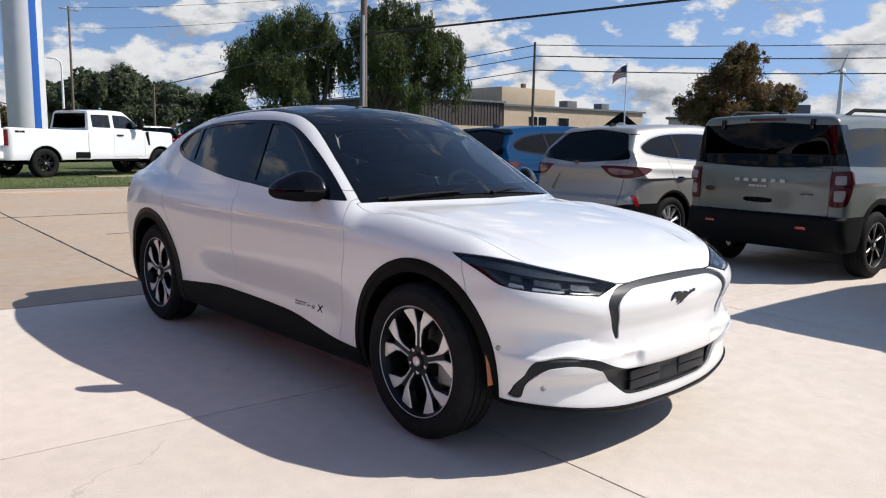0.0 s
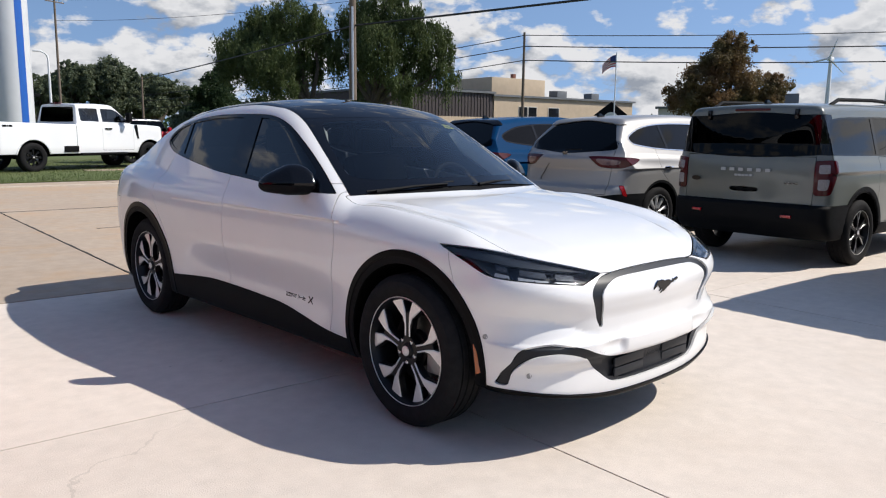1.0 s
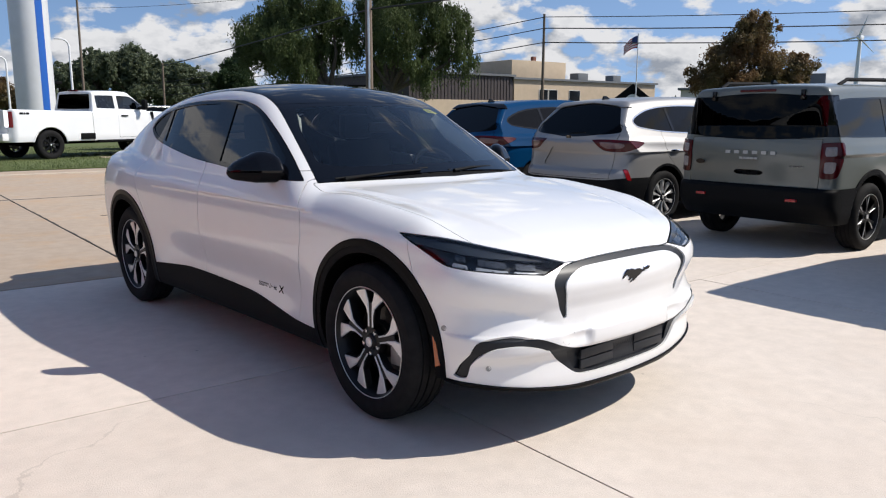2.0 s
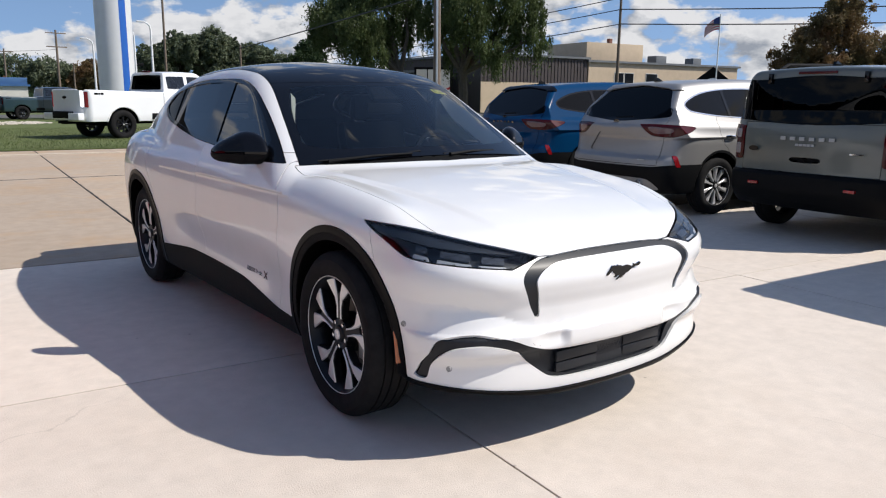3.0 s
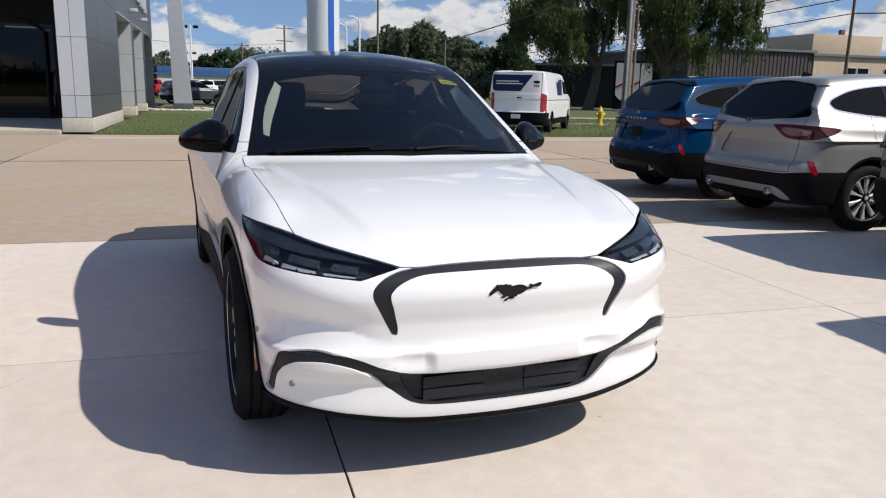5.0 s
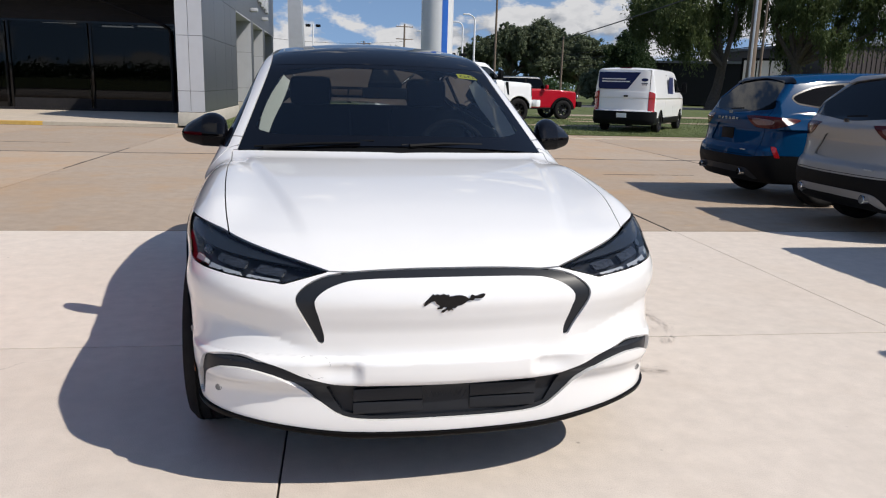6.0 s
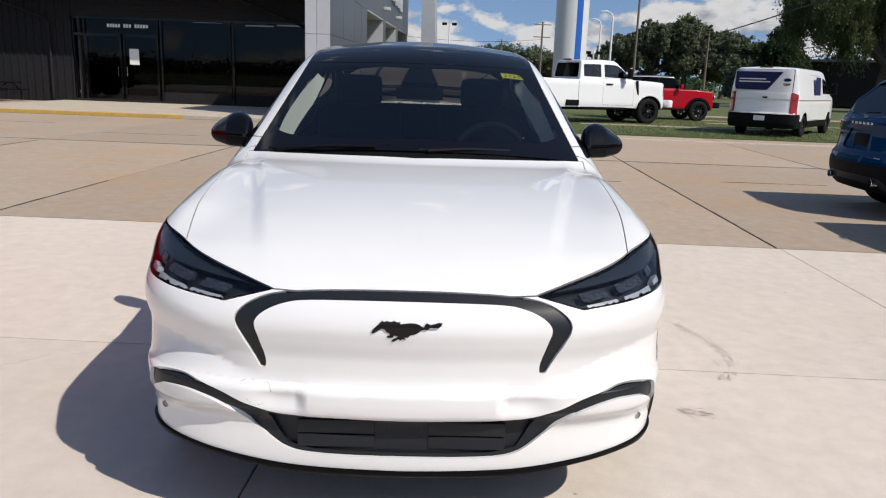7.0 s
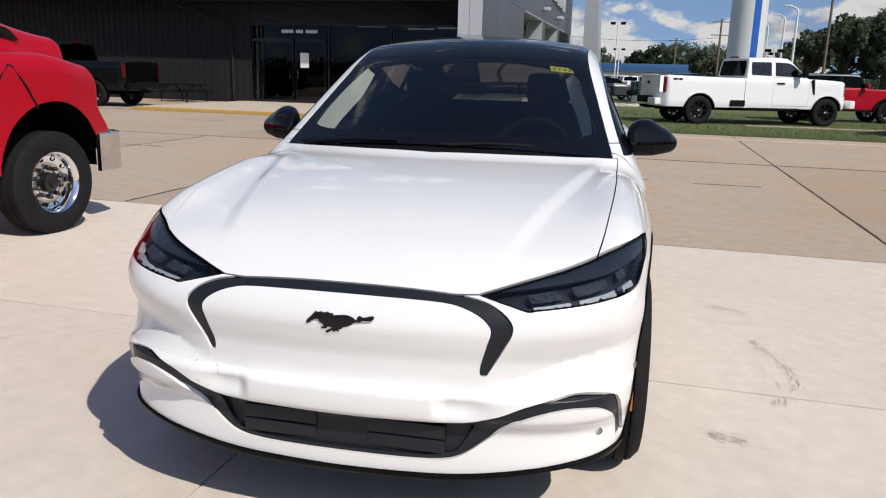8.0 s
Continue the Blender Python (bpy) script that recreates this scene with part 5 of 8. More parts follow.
    panel("tailgate", lid, paint, ob)
    panel("tailgate_grip", grip, TRIM_BLACK, ob, push=-.03, rim=-.03)
    for y0, y1, z in ((2.34, 3.13, 1.165), (1.32, 2.33, 1.16)):
        door, skin = take(skin, lambda v: np.maximum(np.maximum(np.maximum(y0 - v[:, 1], v[:, 1] - y1), np.maximum(v[:, 2] - z, .45 - v[:, 2])), .5 - v[:, 0]), .0025)
        pair("door", door, paint, ob)
    cap, skin = take(skin, lambda v: 1.62 - v[:, 2])
    panel("roof", cap, paint, ob)
    post, skin = take(skin, lambda v: np.maximum(np.maximum(4.08 - v[:, 1], 1.19 - v[:, 2]), np.maximum(.5 - v[:, 0], v[:, 2] - 1.60)), .001)
    pair("rear_pillar", post, GLOSS_BLACK, ob)
    pair("body_side", skin, paint, ob)
    part("brake_light", box(-.20, .20, 4.235, 4.262, 1.645, 1.672, .006), LAMP_RED, ob, "slim red high brake light")
    for s in (-1, 1):
        bm = tube([(s * .66, 1.75, 1.70), (s * .67, 1.85, 1.765), (s * .67, 2.9, 1.785), (s * .67, 3.75, 1.765), (s * .66, 3.9, 1.705)], .02, 8)
        part("roof_rail", bm, TRIM_BLACK, ob)
        part("window_hinge", box(s * .50 - .02, s * .50 + .02, 4.24, 4.285, 1.56, 1.66, .008), GLOSS_BLACK, ob)
        part("reflector", box(s * .52 - .055, s * .52 + .055, 4.36, 4.404, .535, .565, .005), REFLECTOR, ob)
    bars(ob, "name_bars", LETTER, [(-.30 + .103 * i, -.246 + .103 * i, 1.000, 1.034) for i in range(6)], Matrix.Translation((0, 4.351, 0)))
    bars(ob, "small_name_bars", LETTER, [(-.10 + .042 * i, -.066 + .042 * i, .945, .967) for i in range(5)], Matrix.Translation((0, 4.352, 0)))
    oval = slab([(.055 * math.cos(a), .026 * math.sin(a)) for a in (2 * math.pi * k / 24 for k in range(24))], .006)
    bmesh.ops.transform(oval, matrix=Matrix.Translation((.58, 4.342, .90)) @ Matrix(((1, 0, 0, 0), (0, 0, 1, 0), (0, 1, 0, 0), (0, 0, 0, 1))), verts=oval.verts)
    part("maker_badge", oval, GLOSS_BLACK, ob)
    bars(ob, "trim_badge", CHROME, [(-.60, -.46, .885, .900)], Matrix.Translation((0, 4.344, 0)))
    bm = slab([(-.05, 0), (.09, 0), (.085, .015), (.0, .055), (-.03, .055)], .03)
    bmesh.ops.transform(bm, matrix=Matrix(((0, 0, 1, -.015), (-1, 0, 0, 3.95), (0, 1, 0, 1.72), (0, 0, 0, 1))), verts=bm.verts)
    part("shark_fin_aerial", bm, GLOSS_BLACK, ob)
    plain_cabin(ob, 1.25, 4.15, .80, .45, 1.12, (2.2, 3.05))
    for a in axles:
        for s in (-1, 1):
            make_wheel("dark", .355, .225, .235, ob, (s * .81, a, .355), s < 0)
    park(ob, tail_at, heading, L)
    return ob


def pickup(paint, label, tail_at, heading, size=1.0, cab=1.75, group="", dark_grille=True, h=.034, sticker=False, bed_long=2.52, fore=0.0):
    """A pickup with an open bed. cab: the cabin's length; fore: how far its front glass is set forward."""
    ob = thing("pickup_truck", (0, 0, 0), label, "truck", group)
    L = 2.05 + cab + bed_long
    axles, well = (.82, L - 1.22), (.50, .42, .62)
    b0 = 2.05 + cab
    form = vehicle_form([(0, .92), (.3, 1.0), (L, 1.0)], [(.45, .03), (.7, .0), (1.2, .0), (1.45, .03)], [(0, 1.30), (.25, 1.36), (1.5, 1.42), (2.0, 1.40), (b0, 1.40), (L, 1.44)],
                        [(.45, .08), (.6, .0), (1.2, .03), (1.5, .15)], [(.45, L - .02), (.8, L), (1.44, L), (1.6, L)], [(1.5 - fore, 1.80), (2.3 - fore, 2.0), (2.9 - fore, 2.035), (b0, 2.0)],
                        (1.55 - fore, 1.38), .82, .95, .22, (b0 + .02, 1.38, 7.0), axles, well, .50, round_=.05, crown=.02, bed=(b0 + .12, L - .07, .84, .92))
    skin = start_vehicle(ob, form, L, 2.05, 1.02, axles, well, h, .50)
    skin = glaze(ob, skin, [(1.80 - fore, 1.43), (1.80 - fore, 1.43), (2.28 - fore, 1.80), (2.5 - fore, 1.87), (b0 - .16, 1.87), (b0 - .13, 1.80), (b0 - .13, 1.47), (b0 - .13, 1.47), (2.6 - fore, 1.45)], ((1.9 - fore, 2.84 - fore * .9), (2.96 - fore * .9, b0)) , GLASS_TINT, paint, .012)
    shield, skin = take(skin, lambda v: np.maximum(inside_of(v[:, [0, 1]], [(x, y - fore) for x, y in ((-.2, 1.62), (.4, 1.66), (.80, 1.78), (.74, 2.3), (-.2, 2.22))]), 1.42 - v[:, 2]), .002)
    panel("windshield", shield, GLASS_TINT, ob, rim=0)
    back, skin = take(skin, lambda v: np.maximum(inside_of(v[:, [0, 2]], [(-.2, 1.91), (.70, 1.90), (.73, 1.88), (.79, 1.49), (.77, 1.46), (-.2, 1.45)]), np.maximum(b0 - .3 - v[:, 1], v[:, 1] - b0 - .08)), .002)
    panel("rear_window", back, GLASS_LOT, ob, rim=0)
    for a in axles:
        ring, skin = take(skin, lambda v: np.maximum(np.hypot(v[:, 1] - a, v[:, 2] - .42) - .54, .8 - v[:, 0]))
        pair("arch_lip", ring, paint, ob, push=.014, rim=.03)
    lamp, skin = take(skin, lambda v: np.maximum(np.maximum(L - .17 - v[:, 1], np.abs(v[:, 2] - 1.14) - .22), .82 - v[:, 0]), .002)
    pair("tail_lamp", lamp, LAMP_RED if paint is not PAINT_TRUCK else REFLECTOR, ob, push=.01)
    head, skin = take(skin, lambda v: np.maximum(np.maximum(v[:, 1] - .30, np.abs(v[:, 2] - 1.08) - .16), .66 - v[:, 0]), .002)
    pair("headlamp", head, LAMP_CLEAR, ob, push=.006)
    face, skin = take(skin, lambda v: np.maximum(np.maximum(v[:, 1] - .25, np.abs(v[:, 2] - 1.04) - .22), v[:, 0] - .66), .002)
    panel("grille", face, TRIM_BLACK if dark_grille else CHROME, ob, push=-.02)
    gate, skin = take(skin, lambda v: np.maximum(L - .12 - v[:, 1], v[:, 0] - .84), .004)
    panel("tailgate", gate, paint, ob)
    box_, skin = take(skin, lambda v: b0 + .055 - v[:, 1], .008)
    pair("cargo_bed", box_, paint, ob)
    door, skin = take(skin, lambda v: np.maximum(np.maximum(1.78 - fore - v[:, 1], v[:, 1] - 2.90 + fore * .9), np.maximum(v[:, 2] - 1.43, .60 - v[:, 2])), .004)
    pair("door", door, paint, ob)
    hood, skin = take(skin, lambda v: np.maximum(np.maximum(v[:, 1] - 1.60 + fore, v[:, 0] - .80), 1.25 - v[:, 2]), .003)
    panel("hood", hood, paint, ob)
    pair("cab_side", skin, paint, ob)
    part("rear_bumper", box(-.95, .95, L - .02, L + .16, .56, .76, .03), CHROME if not dark_grille else PAINT_TRUCK if paint is PAINT_TRUCK else TRIM_BLACK, ob)
    part("front_bumper", box(-.98, .98, -.12, .06, .56, .80, .04), paint, ob)
    oval = slab([(.10 * math.cos(a), .045 * math.sin(a)) for a in (2 * math.pi * k / 24 for k in range(24))], .012, Matrix.Translation((0, L - .004, 1.20)) @ Matrix(((1, 0, 0, 0), (0, 0, 1, 0), (0, 1, 0, 0), (0, 0, 0, 1))))
    part("maker_badge", oval, GLOSS_BLACK, ob)
    part("bumper_step", box(-.42, .42, L - .01, L + .175, .60, .80, .02), TRIM_BLACK, ob)
    part("hitch", box(-.06, .06, L - .1, L + .22, .46, .54, .01), TRIM_BLACK, ob)
    part("plate", box(-.15, .15, L + .158, L + .166, .60, .72), PAPER, ob)
    frame_bm = bmesh.new()
    for s in (-1, 1):
        add_box(frame_bm, s * .42 - .05, s * .42 + .05, .3, L - .1, .42, .56)
    add_tube(frame_bm, [(-.75, axles[1], .42), (.75, axles[1], .42)], .07, 10)
    add_tube(frame_bm, [(-.75, axles[0], .42), (.75, axles[0], .42)], .06, 10)
    part("chassis", frame_bm, LINER, ob)
    for s in (-1, 1):
        part("running_board", box(s * .98 - .09, s * .98 + .09, 1.75, b0 - .05, .46, .53, .02), TRIM_BLACK, ob)
        m = part("door_mirror", box(s * 1.17 - .10, s * 1.17 + .10, 2.02 - fore, 2.14 - fore, 1.44, 1.76, .04), TRIM_BLACK, ob)
        part("mirror_arm", tube([(s * .93, 2.08 - fore, 1.50), (s * 1.12, 2.08 - fore, 1.52)], .03, 8), TRIM_BLACK, m)
        part("door_handle", tube([(s * 1.0, y - fore, 1.26) if e else (s * 1.02, y - fore, 1.26) for y, e in ((2.60, 1), (2.63, 0), (2.80, 0), (2.83, 1))], .022, 6), TRIM_BLACK, ob)
        part("fender_vent", slab([(0, 0), (.06, .02), (.15, .36), (.15, .44), (.05, .44)], .014, Matrix(((0, 0, s, s * .998), (1, 0, 0, 1.52 - fore * .8), (0, 1, 0, .95), (0, 0, 0, 1)))), TRIM_BLACK, ob)
        part("step", box(s * .96 - .06, s * .96 + .06, b0 + .02, b0 + .5, .56, .74, .02), TRIM_BLACK, ob)
        bars(ob, "decal_bars", TRIM_BLACK, [(L - .62, L - .53, 1.28, 1.335), (L - .51, L - .47, 1.28, 1.335), (L - .45, L - .34, 1.28, 1.335)], Matrix(((0, 1, 0, s * 1.0), (1, 0, 0, 0), (0, 0, 1, 0), (0, 0, 0, 1))), .003)
    part("brake_light", box(-.2, .2, b0 - .06, b0 + .03, 1.985, 2.03, .01), LAMP_RED, ob)
    if sticker:
        part("window_sticker", box(.832, .838, 2.30 - fore, 2.62 - fore, 1.58, 1.82), PAPER, ob)
        part("window_sticker", box(-.838, -.832, 2.30 - fore, 2.62 - fore, 1.58, 1.82), PAPER, ob)
    plain_cabin(ob, 1.8, b0 - .1, .86, .7, 1.38, (2.6,))
    for a in axles:
        for s in (-1, 1):
            make_wheel("truck", .42, .28, .25, ob, (s * .85, a, .42), s < 0)
    ob.scale = (size, size, size)
    park(ob, tail_at, heading, L * size)
    ob.matrix_world = ob.matrix_world @ Matrix.Diagonal((size, size, size, 1))
    return ob


def cargo_van(label, tail_at, heading):
    ob = thing("cargo_van", (0, 0, 0), label, "van")
    L, axles, well = 5.53, (1.0, 4.30), (.40, .35, .70)
    form = vehicle_form([(0, .80), (.4, .95), (1.2, 1.0), (5.53, 1.0)], [(.25, .05), (.45, .0), (1.0, .0), (1.4, .02)], [(0, 1.05), (.5, 1.18), (1.0, 1.30), (5.53, 1.35)], [(.25, .1), (.5, .0), (.9, .05), (1.2, .3)],
                        [(.25, 5.45), (.45, 5.53), (.7, 5.53), (.75, 5.50), (1.35, 5.48)], [(1.2, 1.75), (1.9, 2.03), (2.5, 2.08), (5.0, 2.09), (5.45, 2.05)], (.85, 1.25), .75, 1.0, .17, (5.50, 1.3, 14.0), axles, well, .28, round_=.06, crown=.02)
    skin = start_vehicle(ob, form, L, 2.12, 1.02, axles, well, .034, .28)
    low, skin = take(skin, lambda v: np.maximum(v[:, 2] - .70, 5.0 - v[:, 1]), .003)
    panel("rear_bumper", low, TRIM_BLACK, ob, push=.02)
    sill, skin = take(skin, lambda v: np.maximum(v[:, 2] - .50, .7 - v[:, 0]), .002)
    pair("side_moulding", sill, TRIM_BLACK, ob, push=.006)
    lamp, skin = take(skin, lambda v: np.maximum(np.maximum(5.28 - v[:, 1], np.abs(v[:, 2] - 1.03 - .5 * (v[:, 1] - 5.4)) - .31), .80 - v[:, 0]), .002)
    pair("tail_lamp", lamp, REFLECTOR, ob, push=.01)
    skin = glaze(ob, skin, [(1.25, 1.33), (1.25, 1.33), (1.75, 1.72), (1.95, 1.78), (2.25, 1.78), (2.25, 1.33), (2.25, 1.33)], ((1.4, 2.3),), GLASS_TINT, TRIM_BLACK)
    shield, skin = take(skin, lambda v: np.maximum(inside_of(v[:, [0, 1]], [(-.2, .98), (.4, 1.02), (.85, 1.2), (.80, 1.85), (-.2, 1.75)]), 1.3 - v[:, 2]), .002)
    panel("windshield", shield, GLASS_TINT, ob, rim=0)
    door, skin = take(skin, lambda v: np.maximum(np.maximum(5.40 - v[:, 1], .72 - v[:, 2]), np.maximum(v[:, 0] - .86, v[:, 2] - 2.0)), .004)
    pair("rear_door", door, PAINT_TRUCK, ob)
    slide, skin = take(skin, lambda v: np.maximum(np.maximum(2.45 - v[:, 1], v[:, 1] - 3.75), np.maximum(np.abs(v[:, 2] - 1.2) - .68, .7 - v[:, 0])), .004)
    pair("sliding_door", slide, PAINT_TRUCK, ob)
    pair("body_side", skin, PAINT_TRUCK, ob)
    decal = slab(rows([(-.83, 1.93), (-.83, 1.93), (.52, 1.93), (.52, 1.93), (.32, 1.66), (.12, 1.40), (.12, 1.40), (-.76, 1.40), (-.83, 1.48)], 3), .004, Matrix(((-1, 0, 0, 0), (0, 0, 1, 5.492), (0, 1, 0, 0), (0, 0, 0, 1))))
    part("rear_decal", decal, DECAL_BLUE, ob, "dark blue advertising decal", smooth=False)
    bars(ob, "decal_bars", PAPER, [(-.05, .72, 1.70, 1.735), (-.18, .72, 1.62, 1.655)], Matrix.Translation((0, 5.50, 0)))
    oval = slab([(.11 * math.cos(a), .05 * math.sin(a)) for a in (2 * math.pi * k / 24 for k in range(24))], .008, Matrix.Translation((-.66, 5.495, 1.70)) @ Matrix(((1, 0, 0, 0), (0, 0, 1, 0), (0, 1, 0, 0), (0, 0, 0, 1))))
    part("maker_badge", oval, DECAL_BLUE, ob)
    bars(ob, "badge_bars", DECAL_BLUE, [(-.76, -.56, 1.57, 1.60), (-.74, -.58, 1.535, 1.555)], Matrix.Translation((0, 5.50, 0)))
    for s in (-1, 1):
        part("side_decal", slab([(0, 0), (.85, 0), (.85, .55), (.25, .55)], .004, Matrix(((0, 0, s, s * .995), (1, 0, 0, 2.6), (0, 1, 0, 1.28), (0, 0, 0, 1)))), DECAL_BLUE, ob, smooth=False)
        m = part("door_mirror", box(s * 1.15 - .09, s * 1.15 + .09, 1.45, 1.55, 1.32, 1.68, .03), TRIM_BLACK, ob)
        part("mirror_arm", tube([(s * .95, 1.5, 1.36), (s * 1.12, 1.5, 1.38)], .03, 8), TRIM_BLACK, m)
    part("door_handle", box(-.16, -.02, 5.49, 5.53, 1.16, 1.21, .01), TRIM_BLACK, ob)
    part("plate", box(-.16, .16, 5.555, 5.565, .50, .64), PAPER, ob)
    part("brake_light", box(-.18, .18, 5.36, 5.42, 2.05, 2.085, .008), LAMP_RED, ob)
    plain_cabin(ob, 1.2, 2.4, .85, .5, 1.25, (2.1,))
    for a in axles:
        for s in (-1, 1):
            make_wheel("van", .345, .225, .205, ob, (s * .87, a, .345), s < 0)
    park(ob, tail_at, heading, L)
    return ob


def off_roader(paint, label, tail_at, heading):
    ob = thing("off_road_suv", (0, 0, 0), label, "car")
    L, axles, well = 4.42, (.80, 3.35), (.47, .42, .62)
    form = vehicle_form([(0, .80), (4.42, .82)], [(.4, .02), (.6, .0), (1.3, .0)], [(0, 1.18), (.2, 1.24), (1.4, 1.30), (4.42, 1.30)], [(.4, .05), (.6, .0), (1.1, .02), (1.3, .1)], [(.4, 4.35), (.7, 4.40), (1.3, 4.40)],
                        [(1.3, 1.72), (1.8, 1.83), (2.4, 1.85), (4.3, 1.83)], (1.45, 1.28), 1.5, .76, .10, (4.38, 1.3, 10.0), axles, well, .48, round_=.05, crown=.02)
    skin = start_vehicle(ob, form, L, 1.9, .9, axles, well, .034, .48)
    skin = glaze(ob, skin, [(1.65, 1.32), (1.65, 1.32), (1.80, 1.72), (4.2, 1.72), (4.25, 1.34), (4.25, 1.34)], ((1.7, 2.55), (2.63, 3.4), (3.46, 4.3)), GLASS_LOT, TRIM_BLACK)
    shield, skin = take(skin, lambda v: np.maximum(inside_of(v[:, [0, 1]], [(-.2, 1.46), (.68, 1.54), (.64, 1.78), (-.2, 1.72)]), 1.32 - v[:, 2]))
    panel("windshield", shield, GLASS_TINT, ob, rim=0)
    cap, skin = take(skin, lambda v: 1.72 - v[:, 2])
    panel("hard_top", cap, PAINT_GREY, ob)
    for a in axles:
        ring, skin = take(skin, lambda v: np.maximum(np.hypot(v[:, 1] - a, v[:, 2] - .42) - .56, .6 - v[:, 0]))
        pair("fender_flare", ring, TRIM_BLACK, ob, push=.07, rim=.08)
    face, skin = take(skin, lambda v: np.maximum(np.maximum(v[:, 1] - .2, np.abs(v[:, 2] - 1.0) - .13), v[:, 0] - .72))
    panel("grille", face, TRIM_BLACK, ob, push=-.02)
    pair("body_side", skin, paint, ob)
    part("front_bumper", box(-.80, .80, -.18, .06, .56, .80, .03), TRIM_BLACK, ob)
    for s in (-1, 1):
        part("headlamp", lathe([(-.03, .10), (.0, .10), (.005, .08), (-.01, .001)], 20, "Y"), LAMP_CLEAR, ob).matrix_basis = pose(s * .58, -.0, 1.0) @ Matrix.Diagonal((1, -1, 1, 1))
        part("door_mirror", box(s * .95 - .09, s * .95 + .09, 1.62, 1.74, 1.32, 1.5, .03), paint, ob)
        part("running_board", box(s * .82 - .05, s * .82 + .05, 1.4, 2.8, .44, .52, .01), TRIM_BLACK, ob)
    plain_cabin(ob, 1.6, 4.2, .68, .6, 1.28, (2.3, 3.2))
    for a in axles:
        for s in (-1, 1):
            make_wheel("truck", .42, .28, .25, ob, (s * .80, a, .42), s < 0)
    park(ob, tail_at, heading, L)
    return ob


def heavy_truck(label, wheel_at, heading):
    """A bonneted medium-duty truck; wheel_at: the ground under its front wheels' middle."""
    ob = thing("heavy_truck", (0, 0, 0), label, "truck")
    L, ax, well = 3.4, .80, (.565, .51, .55)

    def form(x, y, z):
        a = np.abs(x)
        fender = smax(smax(a - (1.10 - .10 * ramp(-y, -.8, .1) - .02 * ramp(y, 1.5, 1.9)), z - (1.36 + .10 * ramp(y, .1, .9) - .04 * ramp(y, 1.1, 1.9)), .16), np.maximum(.03 + .05 * a ** 4 + .13 * ramp(z, .80, 1.05) + .06 * ramp(z, 1.2, 1.4) - y, y - 1.95), .06)
        fender = np.maximum(fender, .62 + .20 * ramp(-y, -.5, .1) - .08 - z)
        nose_ = smax(smax(a - (.64 + .10 * ramp(y, .2, 1.9)), z - (1.60 + .30 * ramp(y, .0, 1.9)), .20), np.maximum(.08 + .12 * a ** 2 - y, y - 1.98), .10)
        nose_ = np.maximum(nose_, .8 - z)
        cab = smax(smax(a - (1.05 - .16 * ramp(z, 1.9, 2.8)), z - 2.72, .1), smax((z - (1.95 + 1.3 * (y - 1.85))) / 1.64, np.maximum(1.75 - y, y - 3.4), .06), .06)
        cab = np.maximum(cab, .75 - z)
        body = smin(smin(fender, nose_, .10), cab, .03)
        return np.maximum(body, -np.maximum(np.hypot(y - ax, z - well[1]) - well[0], well[2] - a))
    skin = nets(form, (-.051, -.1, .5), (1.2, 3.5, 2.8), .025)
    skin = cut(skin, skin[0][:, 0])[1]
    liner, skin = take(skin, lambda v: np.hypot(v[:, 1] - ax, v[:, 2] - well[1]) - well[0] - .008)
    pair("wheel_liner", liner, LINER, ob, rim=0)
    lamp, skin = take(skin, lambda v: np.maximum(np.maximum(v[:, 1] - .20, np.abs(v[:, 2] - 1.19) - .15), np.maximum(.72 - v[:, 0], v[:, 0] - 1.2)), .003)
    for s in (-1, 1):
        lp = panel("headlamp", lamp, LAMP_CLEAR, ob, "clear wraparound headlamp", side=s, push=.004)
        ins, _ = take(lamp, lambda v: np.abs(v[:, 2] - 1.19) - .06)
        panel("lamp_insert", ins, LAMP_DARK, lp, side=s, push=.008)
    face, skin = take(skin, lambda v: np.maximum(np.maximum(v[:, 1] - .25, np.abs(v[:, 2] - 1.18) - .30), v[:, 0] - .58), .003)
    panel("grille", face, CHROME, ob, push=-.02)
    shield, skin = take(skin, lambda v: np.maximum(np.maximum(v[:, 0] - .86, np.abs(v[:, 2] - 2.28) - .28), v[:, 1] - 2.45), .002)
    panel("windshield", shield, GLASS_TINT, ob, rim=0)
    skin = glaze(ob, skin, [(2.2, 1.9), (2.2, 1.9), (2.55, 2.5), (3.15, 2.5), (3.15, 1.85), (3.15, 1.85)], ((2.2, 3.2),), GLASS_TINT, TRIM_BLACK)
    lid, skin = take(skin, lambda v: np.maximum(v[:, 1] - (1.55 + .12 * (v[:, 2] - 1.0)), .5 - v[:, 2]), .008)
    panel("hood", lid, PAINT_RED, ob, "glossy red tilting hood")
    door, skin = take(skin, lambda v: np.maximum(np.maximum(2.05 - v[:, 1], v[:, 1] - 3.25), .8 - v[:, 2]), .004)
    pair("door", door, PAINT_RED, ob)
    pair("cab", skin, PAINT_RED, ob)
    prof = rows([(-1.06, .40), (-1.06, .40), (-1.02, .10), (-.8, .02), (0, -.02), (.8, .02), (1.02, .10), (1.06, .40), (1.06, .40), (1.01, .40), (.97, .15), (.78, .07), (0, .03), (-.78, .07), (-.97, .15), (-1.01, .40)], 3)
    part("front_bumper", slab([(x, y - .12) for x, y in prof], .34, Matrix.Translation((0, 0, .46)), .012), CHROME, ob, "polished chrome front bumper")
    rails = bmesh.new()
    for s in (-1, 1):
        add_box(rails, s * .42 - .05, s * .42 + .05, -.1, 7.4, .66, .90)
